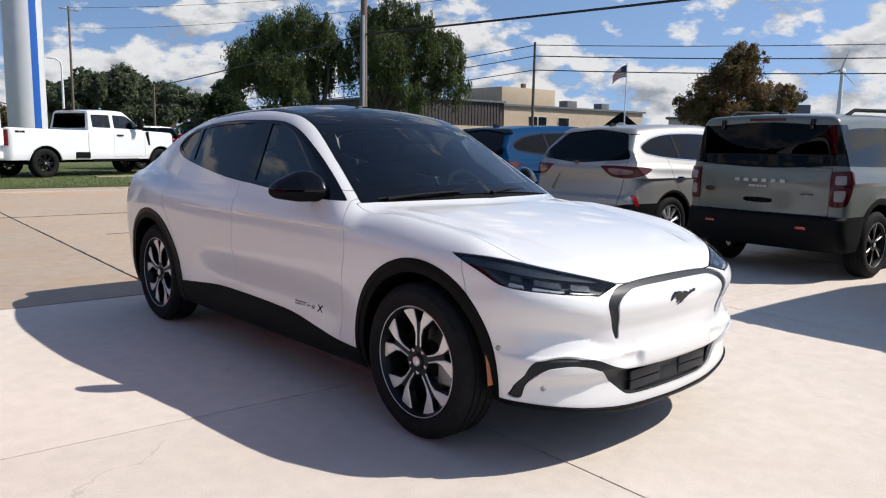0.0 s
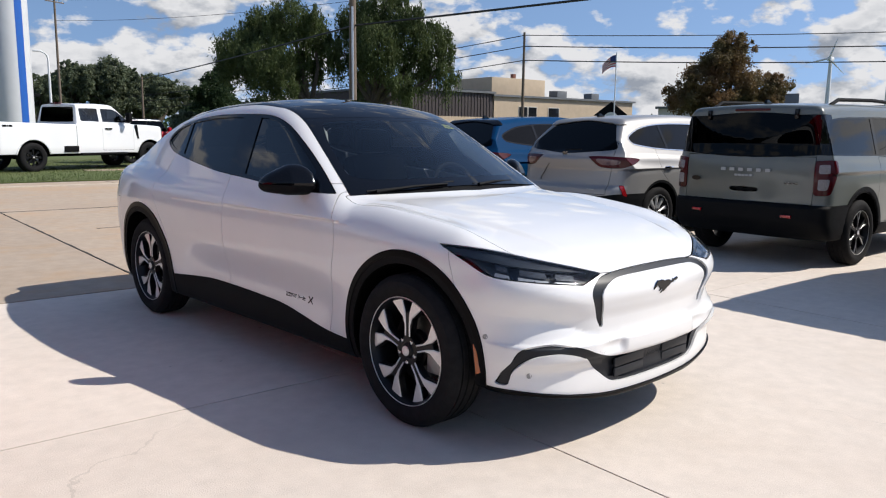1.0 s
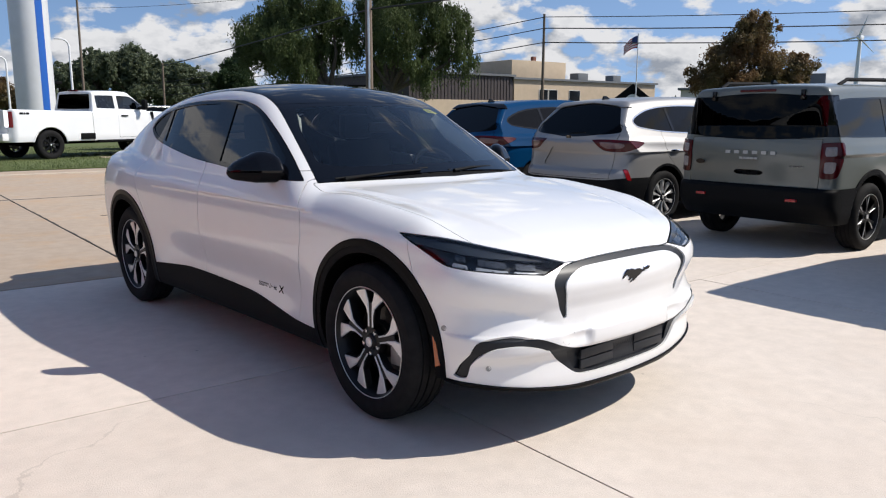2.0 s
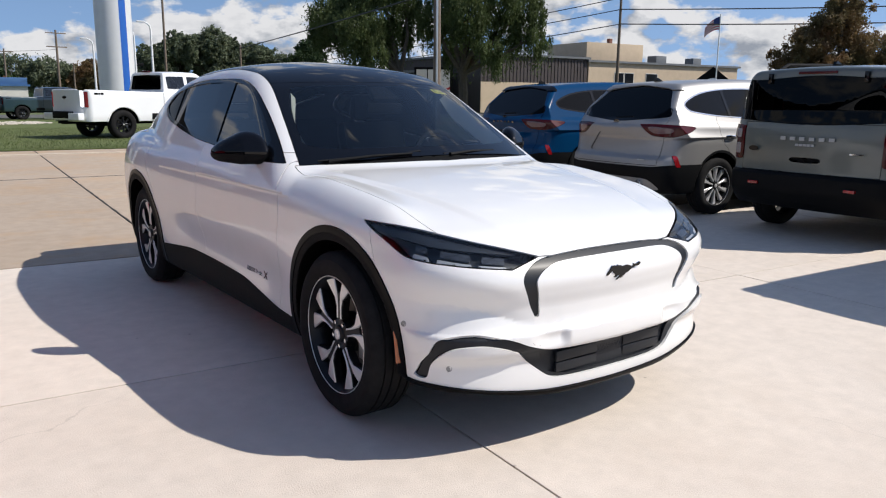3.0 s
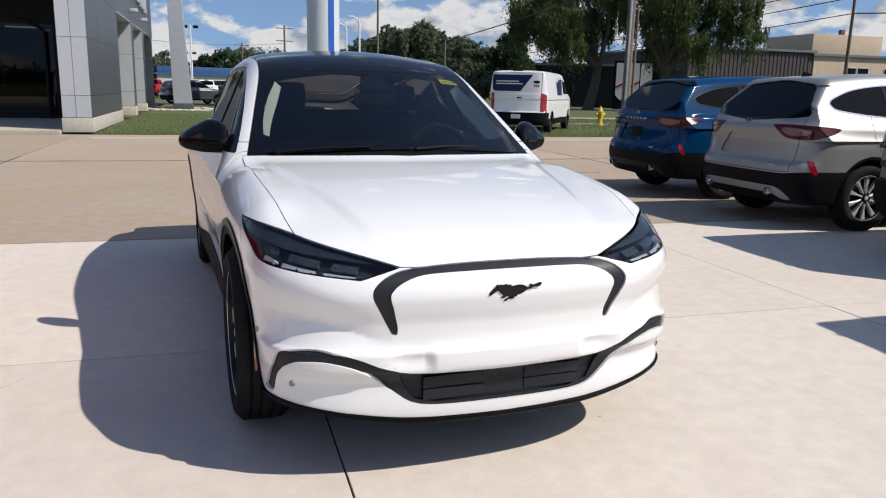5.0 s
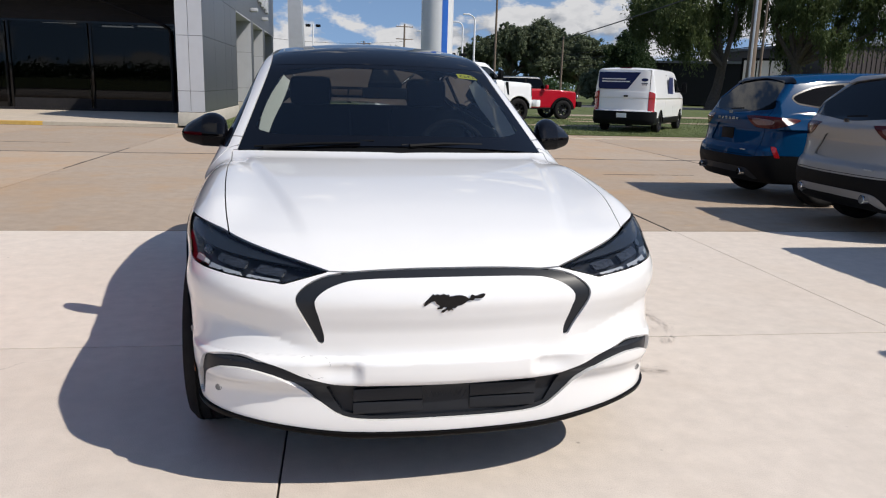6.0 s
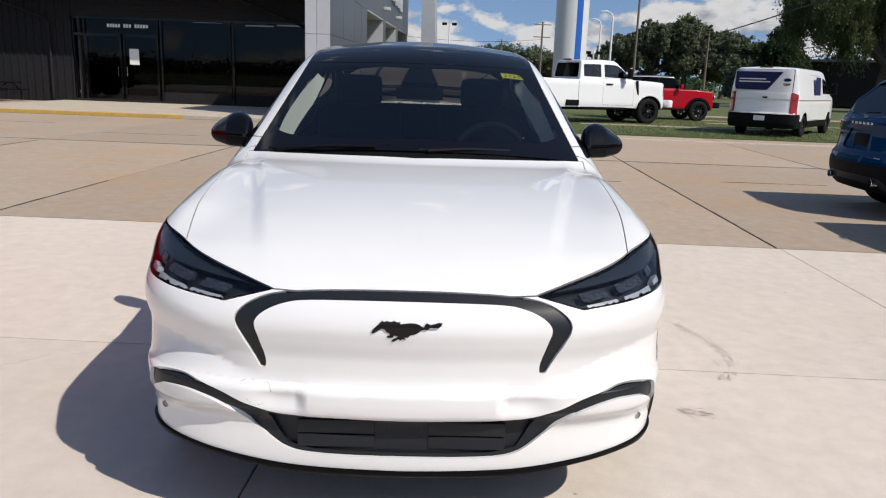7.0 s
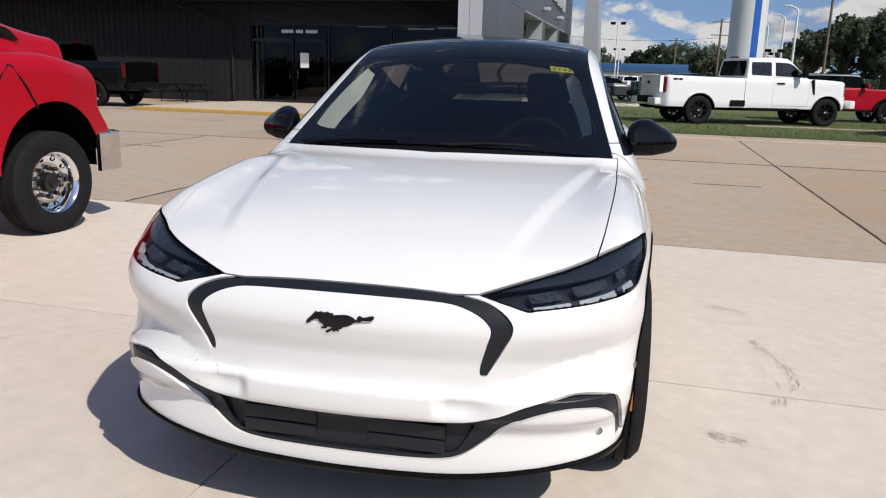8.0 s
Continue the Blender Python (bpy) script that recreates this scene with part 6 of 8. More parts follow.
    for y in (0.0, 1.6, 3.6, 5.4, 7.3):
        add_box(rails, -.42, .42, y - .05, y + .05, .70, .86)
    add_tube(rails, [(-.95, ax, .42), (.95, ax, .42)], .07, 10)
    for y in (.5, .65, 1.2):
        add_tube(rails, [(-.42, y, .9), (-.75, y - .1, .95), (-.8, y - .1, .7)], .025, 6)
    part("chassis", rails, LINER, ob)
    for s in (-1, 1):
        part("side_badge", slab(rows([(0, 0), (0, 0), (.36, .03), (.36, .03), (.32, .10), (.12, .09)], 3), .12, Matrix(((0, 0, s, s * .56), (1, 0, 0, .68), (0, 1, 0, 1.56), (0, 0, 0, 1)))), GLOSS_BLACK, ob)
        part("hood_latch", tube([(s * 1.093, .97, 1.03), (s * 1.096, 1.07, 1.20), (s * 1.085, 1.18, 1.35), (s * 1.083, 1.21, 1.36), (s * 1.09, 1.29, 1.28), (s * 1.095, 1.36, 1.16)], .013, 8), TRIM_BLACK, ob)
        part("marker_lamp", box(s * 1.09 - .01, s * 1.09 + .012, 1.13, 1.18, 1.25, 1.275, .006), LAMP_AMBER, ob)
        for y, x in ((ax, .93), (6.2, .93)):
            r, w_ = .42, .24
            rim = .252
            disc = lathe([(-w_ * .3, rim), (w_ * .46, rim * 1.02), (w_ * .50, rim * 1.0), (w_ * .44, rim * .93), (w_ * .18, rim * .86), (w_ * .10, rim * .62), (w_ * .12, rim * .5), (w_ * .04, rim * .42), (w_ * .04, .001)], 56)
            wh = part("wheel", disc, CHROME, ob, "polished aluminium truck wheel")
            wh.matrix_basis = pose(s * x, y, r, 0, 0, 0 if s > 0 else 180)
            part("tyre", lathe([(-w_ * .4, rim), (-w_ * .52, rim + .06), (-w_ * .5, r - .03), (-w_ * .42, r), (-w_ * .2, r), (-w_ * .19, r - .012), (-w_ * .15, r - .012), (-w_ * .14, r), (w_ * .14, r), (w_ * .15, r - .012), (w_ * .19, r - .012), (w_ * .2, r), (w_ * .42, r), (w_ * .47, r - .012), (w_ * .51, r - .05), (w_ * .54, rim + .07), (w_ * .5, rim + .02), (w_ * .46, rim)], 80), RUBBER, wh)
            part("hub", lathe([(w_ * .04, .085), (w_ * .30, .075), (w_ * .34, .05), (w_ * .46, .042), (w_ * .48, .03), (w_ * .48, .001)], 24), STEEL, wh)
            for k in range(10):
                yy, zz = polar(.125, 36 * k)
                bm = lathe([(w_ * .08, .019), (w_ * .24, .017), (w_ * .27, .011), (w_ * .27, .001)], 10)
                bmesh.ops.translate(bm, vec=(0, yy, zz), verts=bm.verts)
                part("lug_nut", bm, STEEL, wh)
                yy, zz = polar(.198, 36 * k + 18)
                bm = lathe([(w_ * .13, .022), (w_ * .19, .019), (w_ * .14, .015), (w_ * .08, .001)], 14)
                bmesh.ops.translate(bm, vec=(0, yy, zz), verts=bm.verts)
                part("hand_hole", bm, LINER, wh)
    f = Vector((math.cos(radians(heading)), math.sin(radians(heading)), 0))
    ob.matrix_world = Matrix.Translation(Vector((*wheel_at, 0)) + f * ax) @ pose(0, 0, 0, 0, 0, heading + 90)
    return ob


DECAL_BLUE = material("decal_blue", (.004, .012, .075), .4, spec=.25, grain=.05, grain_scale=10.0)
compact_suv(PAINT_SILVER, "silver compact crossover with black lower bumper and chrome window trim", (4.90, 4.53), -3.5, "pale", "cars parked in a row")
compact_suv(PAINT_BLUE, "metallic blue compact crossover with dark wheels", (5.08, 6.90), -3.0, "blue", "cars parked in a row")
boxy_suv(PAINT_SAGE, "grey-green boxy sport utility with black bumper", (4.90, 2.03), -4.0)
end_car = boxy_suv(PAINT_TRUCK, "white boxy sport utility at the end of the row", (3.80, -.66), -4.0)
end_car.matrix_world = end_car.matrix_world @ Matrix.Diagonal((1.0, 1.0, 1.10, 1.0))
heavy_truck("bright red bonneted work truck with chrome bumper and wheels", (-4.73, 3.62), 85.0)
pickup(PAINT_TRUCK, "white heavy-duty pickup truck with black wheels on the grass", (2.20, 25.38), 19.0, 1.12, 1.40, sticker=True, bed_long=2.66, fore=.32)
off_roader(PAINT_RED, "red off-road vehicle with black flares and grey top", (7.71, 30.65), 7.0)
cargo_van("white cargo van with blue advertising decals on the grass", (10.0, 20.9), 51.0)
pickup(PAINT_BLACK, "glossy black pickup truck parked beside the dark wall", (-15.2, 22.7), 176.5, 1.08, 2.2)

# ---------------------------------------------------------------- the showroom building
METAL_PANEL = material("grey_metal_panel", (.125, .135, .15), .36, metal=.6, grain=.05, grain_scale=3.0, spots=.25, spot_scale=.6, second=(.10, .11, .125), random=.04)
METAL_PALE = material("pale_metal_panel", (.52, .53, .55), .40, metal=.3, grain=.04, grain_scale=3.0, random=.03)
SIDING = material("dark_siding", (.016, .0155, .017), .7, spec=.2, grain=.15, grain_scale=6.0, spots=.4, spot_scale=.8, second=(.022, .021, .022))
PLINTH = material("cast_concrete", (.50, .46, .40), .85, grain=.1, grain_scale=9.0, spots=.4, spot_scale=1.2, second=(.40, .36, .30), bump=.2, bump_scale=90.0)
KERB = material("kerb_concrete", (.52, .44, .35), .88, grain=.12, grain_scale=8.0, spots=.4, spot_scale=1.0, second=(.36, .31, .25), bump=.2, bump_scale=90.0)
KERB_YELLOW = material("yellow_kerb_paint", (.62, .36, .06), .75, grain=.14, grain_scale=10.0, spots=.5, spot_scale=2.5, second=(.45, .34, .18))
SHOP_GLASS = glazing("shop_glass", (.10, .105, .11), .022)
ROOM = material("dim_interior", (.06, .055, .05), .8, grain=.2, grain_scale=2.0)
TUBE_LIGHT = bpy.data.materials.new("ceiling_light")
TUBE_LIGHT.use_nodes = True
TUBE_LIGHT.node_tree.nodes["Principled BSDF"].inputs["Emission Color"].default_value = (1, .97, .9, 1)
TUBE_LIGHT.node_tree.nodes["Principled BSDF"].inputs["Emission Strength"].default_value = 6.0

SITE = pose(-2.93, 20.9, 0, 0, 0, -3.5)        # the building's own axes: the street front runs along +y, the shop front along -x
shop = thing("showroom", (-2.93, 20.9, 0), "low showroom with dark siding and grey metal portal", "building", turn=-3.5)
WALL_V = 7.2
for x0, x1, z0, z1 in ((-45, -11.6, 0, 6.5), (-11.6, -2.1, 3.3, 6.5), (-2.1, -.75, 0, 6.5), (-11.6, -2.1, 0, .16)):
    part("shop_wall", box(x0, x1, WALL_V, WALL_V + .25, z0, z1), SIDING, shop, smooth=False)
bm = bmesh.new()
for i in range(110):
    x = -44.9 + i * .305
    if x < -11.3:
        add_box(bm, x, x + .06, WALL_V - .035, WALL_V + .001, .02, 6.5)
for i in range(16):
    add_box(bm, -11.3, -.76, WALL_V - .02 - .012 * (i % 2), WALL_V + .001, 3.36 + .2 * i, 3.555 + .2 * i)
rib = part("siding_rib", bm, SIDING, shop, smooth=False)
tagged(rib, kind="stuff")
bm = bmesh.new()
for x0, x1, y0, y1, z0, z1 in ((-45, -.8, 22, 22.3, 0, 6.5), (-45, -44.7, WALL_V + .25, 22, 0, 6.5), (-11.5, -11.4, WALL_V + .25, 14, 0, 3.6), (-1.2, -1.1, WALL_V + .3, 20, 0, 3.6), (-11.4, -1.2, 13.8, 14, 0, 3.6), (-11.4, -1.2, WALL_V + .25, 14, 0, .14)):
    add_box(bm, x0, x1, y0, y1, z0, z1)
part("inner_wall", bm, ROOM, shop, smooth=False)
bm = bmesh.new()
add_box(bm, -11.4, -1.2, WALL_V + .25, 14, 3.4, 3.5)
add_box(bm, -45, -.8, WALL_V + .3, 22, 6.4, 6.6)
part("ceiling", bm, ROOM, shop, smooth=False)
for x, v in ((-4.4, 8.6), (-3.6, 10.0), (-2.6, 11.6), (-2.4, 9.0), (-5.2, 10.8), (-7.0, 9.4)):
    part("light_panel", box(x - .6, x + .6, v, v + .18, 3.33, 3.38), TUBE_LIGHT, shop)
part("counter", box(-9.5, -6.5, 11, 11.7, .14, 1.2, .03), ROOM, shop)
for x0, x1 in ((-8.02, -5.33), (-5.17, -2.18)):
    w = part("shop_window", box(x0, x1, WALL_V + .10, WALL_V + .112, .50, 3.22), SHOP_GLASS, shop)
    part("kick_panel", box(x0, x1, WALL_V + .05, WALL_V + .16, .16, .50), SIDING, w)
bm = bmesh.new()
for x in (-11.6, -11.15, -8.10, -5.25, -2.18):
    add_box(bm, x, x + .08, WALL_V + .02, WALL_V + .20, .16, 3.3, .006)
add_box(bm, -11.6, -2.1, WALL_V + .03, WALL_V + .19, 3.22, 3.3)
add_box(bm, -11.52, -11.15, WALL_V + .03, WALL_V + .19, 2.58, 2.68)
part("window_frame", bm, GLOSS_BLACK, shop)
for x0, x1, swing in ((-11.07, -9.65, 1), (-9.57, -8.18, -1)):
    d = part("door", box(x0, x1, WALL_V + .06, WALL_V + .075, .16, 2.6), SHOP_GLASS, shop, "dark glazed entrance door")
    bm = bmesh.new()
    for a, b, c, e in ((x0, x0 + .07, .16, 2.66), (x1 - .07, x1, .16, 2.66), (x0, x1, 2.56, 2.68), (x0, x1, .16, .34)):
        add_box(bm, a, b, WALL_V + .02, WALL_V + .09, c, e)
    part("door_frame", bm, GLOSS_BLACK, d)
    hx = x1 - .14 if swing > 0 else x0 + .14
    part("door_handle", tube([(hx, WALL_V + .02, 1.05), (hx, WALL_V - .04, 1.07), (hx, WALL_V - .04, 1.42), (hx, WALL_V + .02, 1.44)], .014, 8), CHROME, d)
part("notice", box(-9.35, -8.97, WALL_V + .045, WALL_V + .055, 1.52, 2.12), PAPER, shop, "white paper notice on glass")
bars(shop, "name_bars", PAPER, [(-10.2 + .11 * i, -10.12 + .11 * i, 2.92, 3.05) for i in range(15) if i not in (5, 9)], Matrix.Translation((0, WALL_V + .08, 0)))
# rainwater pipes and eaves
for x in (-12.45, -2.35):
    bm = tube([(x - 2.6, WALL_V - 1.1, 4.15), (x - 2.2, WALL_V - .9, 4.0), (x - .2, WALL_V - .10, 3.22), (x, WALL_V - .08, 3.05), (x, WALL_V - .08, .12)], .05, 8)
    part("downpipe", bm, SIDING, shop)
bm = bmesh.new()
add_box(bm, -45, -.8, WALL_V - 1.2, WALL_V - .02, 4.2, 4.35)
add_box(bm, -45, -.8, WALL_V - 1.3, WALL_V - 1.2, 4.1, 4.7)
part("eaves", bm, SIDING, shop, smooth=False)


def panels(parent, plane, u0, u1, z0, z1, us, zs, mat, at, gap=.012, thick=.03):
    """Cladding sheets with open joints: plane 'x' stands along y, plane 'y' along x."""
    ub, zb = [u0, *us, u1], [z0, *zs, z1]
    for a, b in zip(ub, ub[1:]):
        for c, d in zip(zb, zb[1:]):
            lo, hi = at
            if plane == "x":
                bm = box(lo, hi, a + gap / 2, b - gap / 2, c + gap / 2, d - gap / 2)
            else:
                bm = box(a + gap / 2, b - gap / 2, lo, hi, c + gap / 2, d - gap / 2)
            part("panel", bm, mat, parent, smooth=False)


tower = part("portal_core", box(-.72, -.03, .03, 7.35, .02, 7.0), SIDING, shop, smooth=False)
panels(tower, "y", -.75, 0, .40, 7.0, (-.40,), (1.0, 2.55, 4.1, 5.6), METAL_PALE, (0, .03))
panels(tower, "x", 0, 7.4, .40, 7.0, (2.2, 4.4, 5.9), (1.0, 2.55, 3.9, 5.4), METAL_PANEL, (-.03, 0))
part("plinth", box(-.77, .02, -.02, 7.42, 0, .39, .01), PLINTH, tower)
for v0, v1 in ((12.4, 13.3), (17.8, 18.7), (23.2, 24.1)):
    c = part("portal_column", box(-.72, -.03, v0 + .03, v1 - .03, .02, 3.9), SIDING, shop, smooth=False)
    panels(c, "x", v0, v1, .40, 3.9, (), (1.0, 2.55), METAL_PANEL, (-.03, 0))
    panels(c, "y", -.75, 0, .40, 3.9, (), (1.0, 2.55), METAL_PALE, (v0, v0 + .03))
    part("plinth", box(-.77, .02, v0 - .02, v1 + .02, 0, .39, .01), PLINTH, c)
beam = part("portal_beam", box(-.72, -.03, 7.40, 24.5, 3.93, 7.0), SIDING, shop, smooth=False)
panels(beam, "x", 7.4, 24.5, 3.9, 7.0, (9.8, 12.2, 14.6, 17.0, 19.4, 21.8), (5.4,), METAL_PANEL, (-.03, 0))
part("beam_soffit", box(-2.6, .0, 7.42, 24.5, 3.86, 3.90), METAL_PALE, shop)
for v0, v1, z0, z1 in ((15.6, 16.4, 5.0, 6.0), (16.8, 17.5, 4.9, 5.8), (18.0, 18.6, 4.9, 5.7), (19.0, 19.8, 4.8, 5.6)):
    part("sign_block", box(.02, .14, v0, v1, z0, z1, .03), METAL_PALE, shop)
for v in (12.4, 17.4):
    part("floodlight", box(.0, .3, v, v + .4, 4.3, 4.45, .03), METAL_PALE, shop)
part("entrance_glass", box(-2.64, -2.60, 7.5, 24.4, .15, 3.86), SHOP_GLASS, shop)
# raised walk and kerbs
part("transom", box(-11.07, -8.18, WALL_V + .10, WALL_V + .112, 2.68, 3.22), SHOP_GLASS, shop)
sheet("pavement_walk", -12.0, -.8, -.1, WALL_V, -.1, .065, KERB, "raised concrete walk in front of the shop", "pavement", SITE)
sheet("kerb_plain", -4.4, -.8, -.26, -.1, -.1, .07, KERB, "bare concrete kerb", "kerb", SITE, .015)
sheet("kerb_yellow", -11.9, -4.4, -.262, -.1, -.1, .072, KERB_YELLOW, "worn yellow painted kerb", "kerb", SITE, .015)
sheet("kerb_lawn", .25, 132, -2.62, -2.47, -.1, .03, KERB, "low kerb along the lawn", "kerb", SITE, .01)

# ---------------------------------------------------------------- picnic table by the wall
tbl = thing("picnic_table", (-16.6, 27.6, -.012), "black metal picnic table beside the dark wall", "table", turn=-3.5)
part("tabletop", box(-.9, .9, -.38, .38, .70, .74, .01), TRIM_BLACK, tbl)
for s in (-1, 1):
    part("bench", box(-.9, .9, s * .72 - .13, s * .72 + .13, .42, .46, .01), TRIM_BLACK, tbl)
    part("leg_frame", tube([(s * .6, -.72, 0), (s * .6, -.72, .42), (s * .6, -.2, .70), (s * .6, .2, .70), (s * .6, .72, .42), (s * .6, .72, 0)], .025, 8), TRIM_BLACK, tbl)

# ---------------------------------------------------------------- blade column and pylon
BLADE = material("brushed_metal_cladding", (.50, .51, .53), .38, metal=.5, grain=.05, grain_scale=4.0, spots=.2, spot_scale=.5, second=(.42, .43, .45))
fin = thing("blade_column", (.0, 41.5, 0), "tall curved silver metal blade column on gravel", "column", turn=-3.5)
bm = bmesh.new()
rings = []
for k in range(13):
    z = .35 + k * .85
    w = .86 - .028 * z + .0016 * (z - 5) ** 2
    off = -.06 * z + .004 * z * z
    rings.append([bm.verts.new((off + x * w / 2, y, z)) for x, y in ((-1, -.35), (1, -.35), (1, 2.6 - .1 * z), (-1, 2.6 - .1 * z))])
for a, b in zip(rings, rings[1:]):
    for i in range(4):
        bm.faces.new((a[i], a[(i + 1) % 4], b[(i + 1) % 4], b[i]))
bm.faces.new(rings[-1])
bmesh.ops.recalc_face_normals(bm, faces=bm.faces)
part("blade", bm, BLADE, fin, smooth=False)
part("base_block", box(-.52, .50, -.45, 2.75, 0, .36, .02), METAL_PANEL, fin)
PYLON_GREY = material("pylon_white", (.62, .63, .65), .45, grain=.04, grain_scale=2.0, spots=.2, spot_scale=.4, second=(.54, .55, .57))
PYLON_BLUE = material("pylon_blue", (.012, .10, .42), .4, grain=.06, grain_scale=4.0)
pyl = thing("sign_pylon", (8.75, 46.9, 0), "round white sign pylon with a blue stripe", "sign")
part("shaft", lathe([(0, 1.10), (.3, 1.10), (.3, 1.02), (18, 1.02), (18, .01)], 56, "Z"), PYLON_GREY, pyl)
part("stripe", lathe([(.32, 1.024), (17.9, 1.024)], 5, "Z", start=-84, sweep=24), PYLON_BLUE, pyl, "vertical blue stripe")

# ---------------------------------------------------------------- poles, lamps and wires
POLE_WOOD = material("weathered_pole", (.17, .13, .10), .85, grain=.25, grain_scale=6.0, spots=.5, spot_scale=1.5, second=(.10, .08, .06), stretch=(4, 4, .4), bump=.3, bump_scale=60.0)
GALV = material("galvanised_steel", (.55, .56, .57), .38, metal=.8, grain=.06, grain_scale=8.0)
LAMP_WHITE = material("white_lamp_pole", (.74, .75, .76), .45, grain=.04, grain_scale=5.0)
WIRE = material("cable_black", (.012, .012, .012), .6, grain=.1, grain_scale=10.0)


def utility_pole(at, height, label, arms=(), conduit=False, r=.16):
    ob = thing("utility_pole", (*at, 0), label, "pole", "utility poles")
    part("pole", tube([(0, 0, 0), (0, 0, height * .5), (.02, 0, height)], r, 12, (r * 1.1, r * .95, r * .75)), POLE_WOOD, ob)
    if conduit:
        part("conduit", tube([(-.13, -.16, 0), (-.13, -.16, height * .58)], .06, 8), GALV, ob, "bright steel conduit")
    for z, turn in arms:
        arm = box(-1.25, 1.25, -.12, -.02, z - .06, z + .06, .01)
        bmesh.ops.rotate(arm, matrix=Matrix.Rotation(radians(turn), 3, "Z"), verts=arm.verts)
        a = part("crossarm", arm, POLE_WOOD, ob)
        for x in (-1.1, -.45, .45, 1.1):
            bm = lathe([(z + .06, .03), (z + .12, .05), (z + .18, .03), (z + .22, .045), (z + .25, .01)], 10, "Z")
            p = Matrix.Rotation(radians(turn), 4, "Z") @ Vector((x, -.07, 0))
            bmesh.ops.translate(bm, vec=(p.x, p.y, 0), verts=bm.verts)
            part("insulator", bm, LAMP_WHITE, a)
    return ob


utility_pole((21.15, 31.3), 13.5, "weathered wooden utility pole with steel conduit", conduit=True, r=.19)
utility_pole((26.7, 99.5), 17.0, "tall wooden utility pole with a crossarm", ((16.6, 20),))
utility_pole((57.2, 50.9), 11.7, "plain wooden utility pole carrying wires")
utility_pole((30.2, 82.7), 7.2, "slim wooden utility pole among the trees", r=.13)
utility_pole((15.5, 107.9), 9.7, "wooden utility pole with two crossarms", ((9.3, 10), (7.6, 10)))
utility_pole((11.3, 124.5), 8.0, "short wooden utility pole with a crossarm", ((7.6, 10),), r=.14)
utility_pole((17.1, 106.8), 5.6, "short plain utility pole by the street", r=.12)
utility_pole((28.6, 41.8), 7.0, "thin wooden post on the lawn", r=.09)


def wire(points, sag, r=.018):
    bm = bmesh.new()
    for a, b in zip(points, points[1:]):
        a, b = Vector(a), Vector(b)
        add_tube(bm, [a.lerp(b, t / 14) - Vector((0, 0, sag * 4 * (t / 14) * (1 - t / 14))) for t in range(15)], r, 5, caps=False)
    ob = thing("overhead_wire", tuple(points[0]), "black overhead cable strung between poles", "cable", "overhead wires")
    bmesh.ops.translate(bm, vec=-Vector(points[0]), verts=bm.verts)
    part("cable", bm, WIRE, ob)


wire([(30.2, 82.7, 6.9), (21.2, 31.2, 6.9), (20.0, -22.0, 5.5)], .12, .05)
for z, z2 in ((11.4, 12.0), (10.3, 10.6), (8.9, 9.2)):
    wire([(57.2, 50.8, z), (95.0, -8.0, z2)], .7, .055 if z < 11 else .04)
    wire([(57.2, 50.8, z), (37.0, 112.0, z * .7 - 2.2)], .6, .045)
wire([(26.7, 99.4, 16.8), (45.0, 30.0, 14.2), (80.0, -30.0, 15.0)], .8, .02)
wire([(26.7, 99.4, 14.4), (40.0, 40.0, 12.8), (70.0, -20.0, 13.5)], .8, .02)
wire([(15.5, 107.8, 7.3), (-4.0, 95.0, 6.5)], .5, .02)


def street_lamp(at, height, turn, label="slim white street lamp with a curved arm", head=True):
    ob = thing("street_lamp", (*at, 0), label, "street lamp", "street lamps", turn=turn)
    part("pole", tube([(0, 0, 0), (0, 0, height * .6), (0, 0, height - .45), (-.06, 0, height - .18), (-.22, 0, height - .02), (-.5, 0, height + .1)], .08, 10, (.10, .085, .07, .065, .055, .05)), LAMP_WHITE, ob)
    if head:
        part("lamp_head", box(-.95, -.42, -.12, .12, height + .04, height + .16, .03), LAMP_WHITE, ob)
    return ob


for at, hgt in (((13.95, 58.35), 6.8), ((15.2, 68.3), 7.0), ((16.8, 83.3), 7.4), ((12.0, 69.0), 6.1)):
    street_lamp(at, hgt, -10)
for at, hgt in (((13.0, 60.0), 4.0), ((14.7, 72.0), 4.2), ((1.6, 70.0), 6.5), ((2.2, 90.0), 5.0)):
    ob = thing("lot_light", (*at, 0), "lot light with two dark floodlights on a pole", "street lamp", "lot lights")
    part("pole", tube([(0, 0, 0), (0, 0, hgt)], .06, 8), LAMP_WHITE, ob)
    for s in (-1, 1):
        part("floodlight", box(s * .45 - .22, s * .45 + .22, -.2, .2, hgt - .28, hgt - .05, .04), TRIM_BLACK, ob)
ob = street_lamp((76.0, 22.5), 9.0, 178, "tall grey street lamp with a long arm")
flag = thing("flagpole", (71.5, 49.4, 0), "white flagpole with a striped flag drooping from it", "flagpole")
part("pole", tube([(0, 0, 0), (0, 0, 10.7)], .07, 8), LAMP_WHITE, flag)
FLAG_RED = material("flag_red", (.45, .03, .04), .7, grain=.1, grain_scale=10.0)
FLAG_BLUE = material("flag_blue", (.02, .04, .16), .7, grain=.1, grain_scale=10.0)
cloth = pose(0, 0, 10.45, 0, 0, 124) @ pose(0, 0, 0, 90, 0, 0)
drape = lambda u, v: (.05 + u, -v * (1.35 - .25 * u) - .42 * u * u - .15 * u)      # u along the fly, v down the hoist
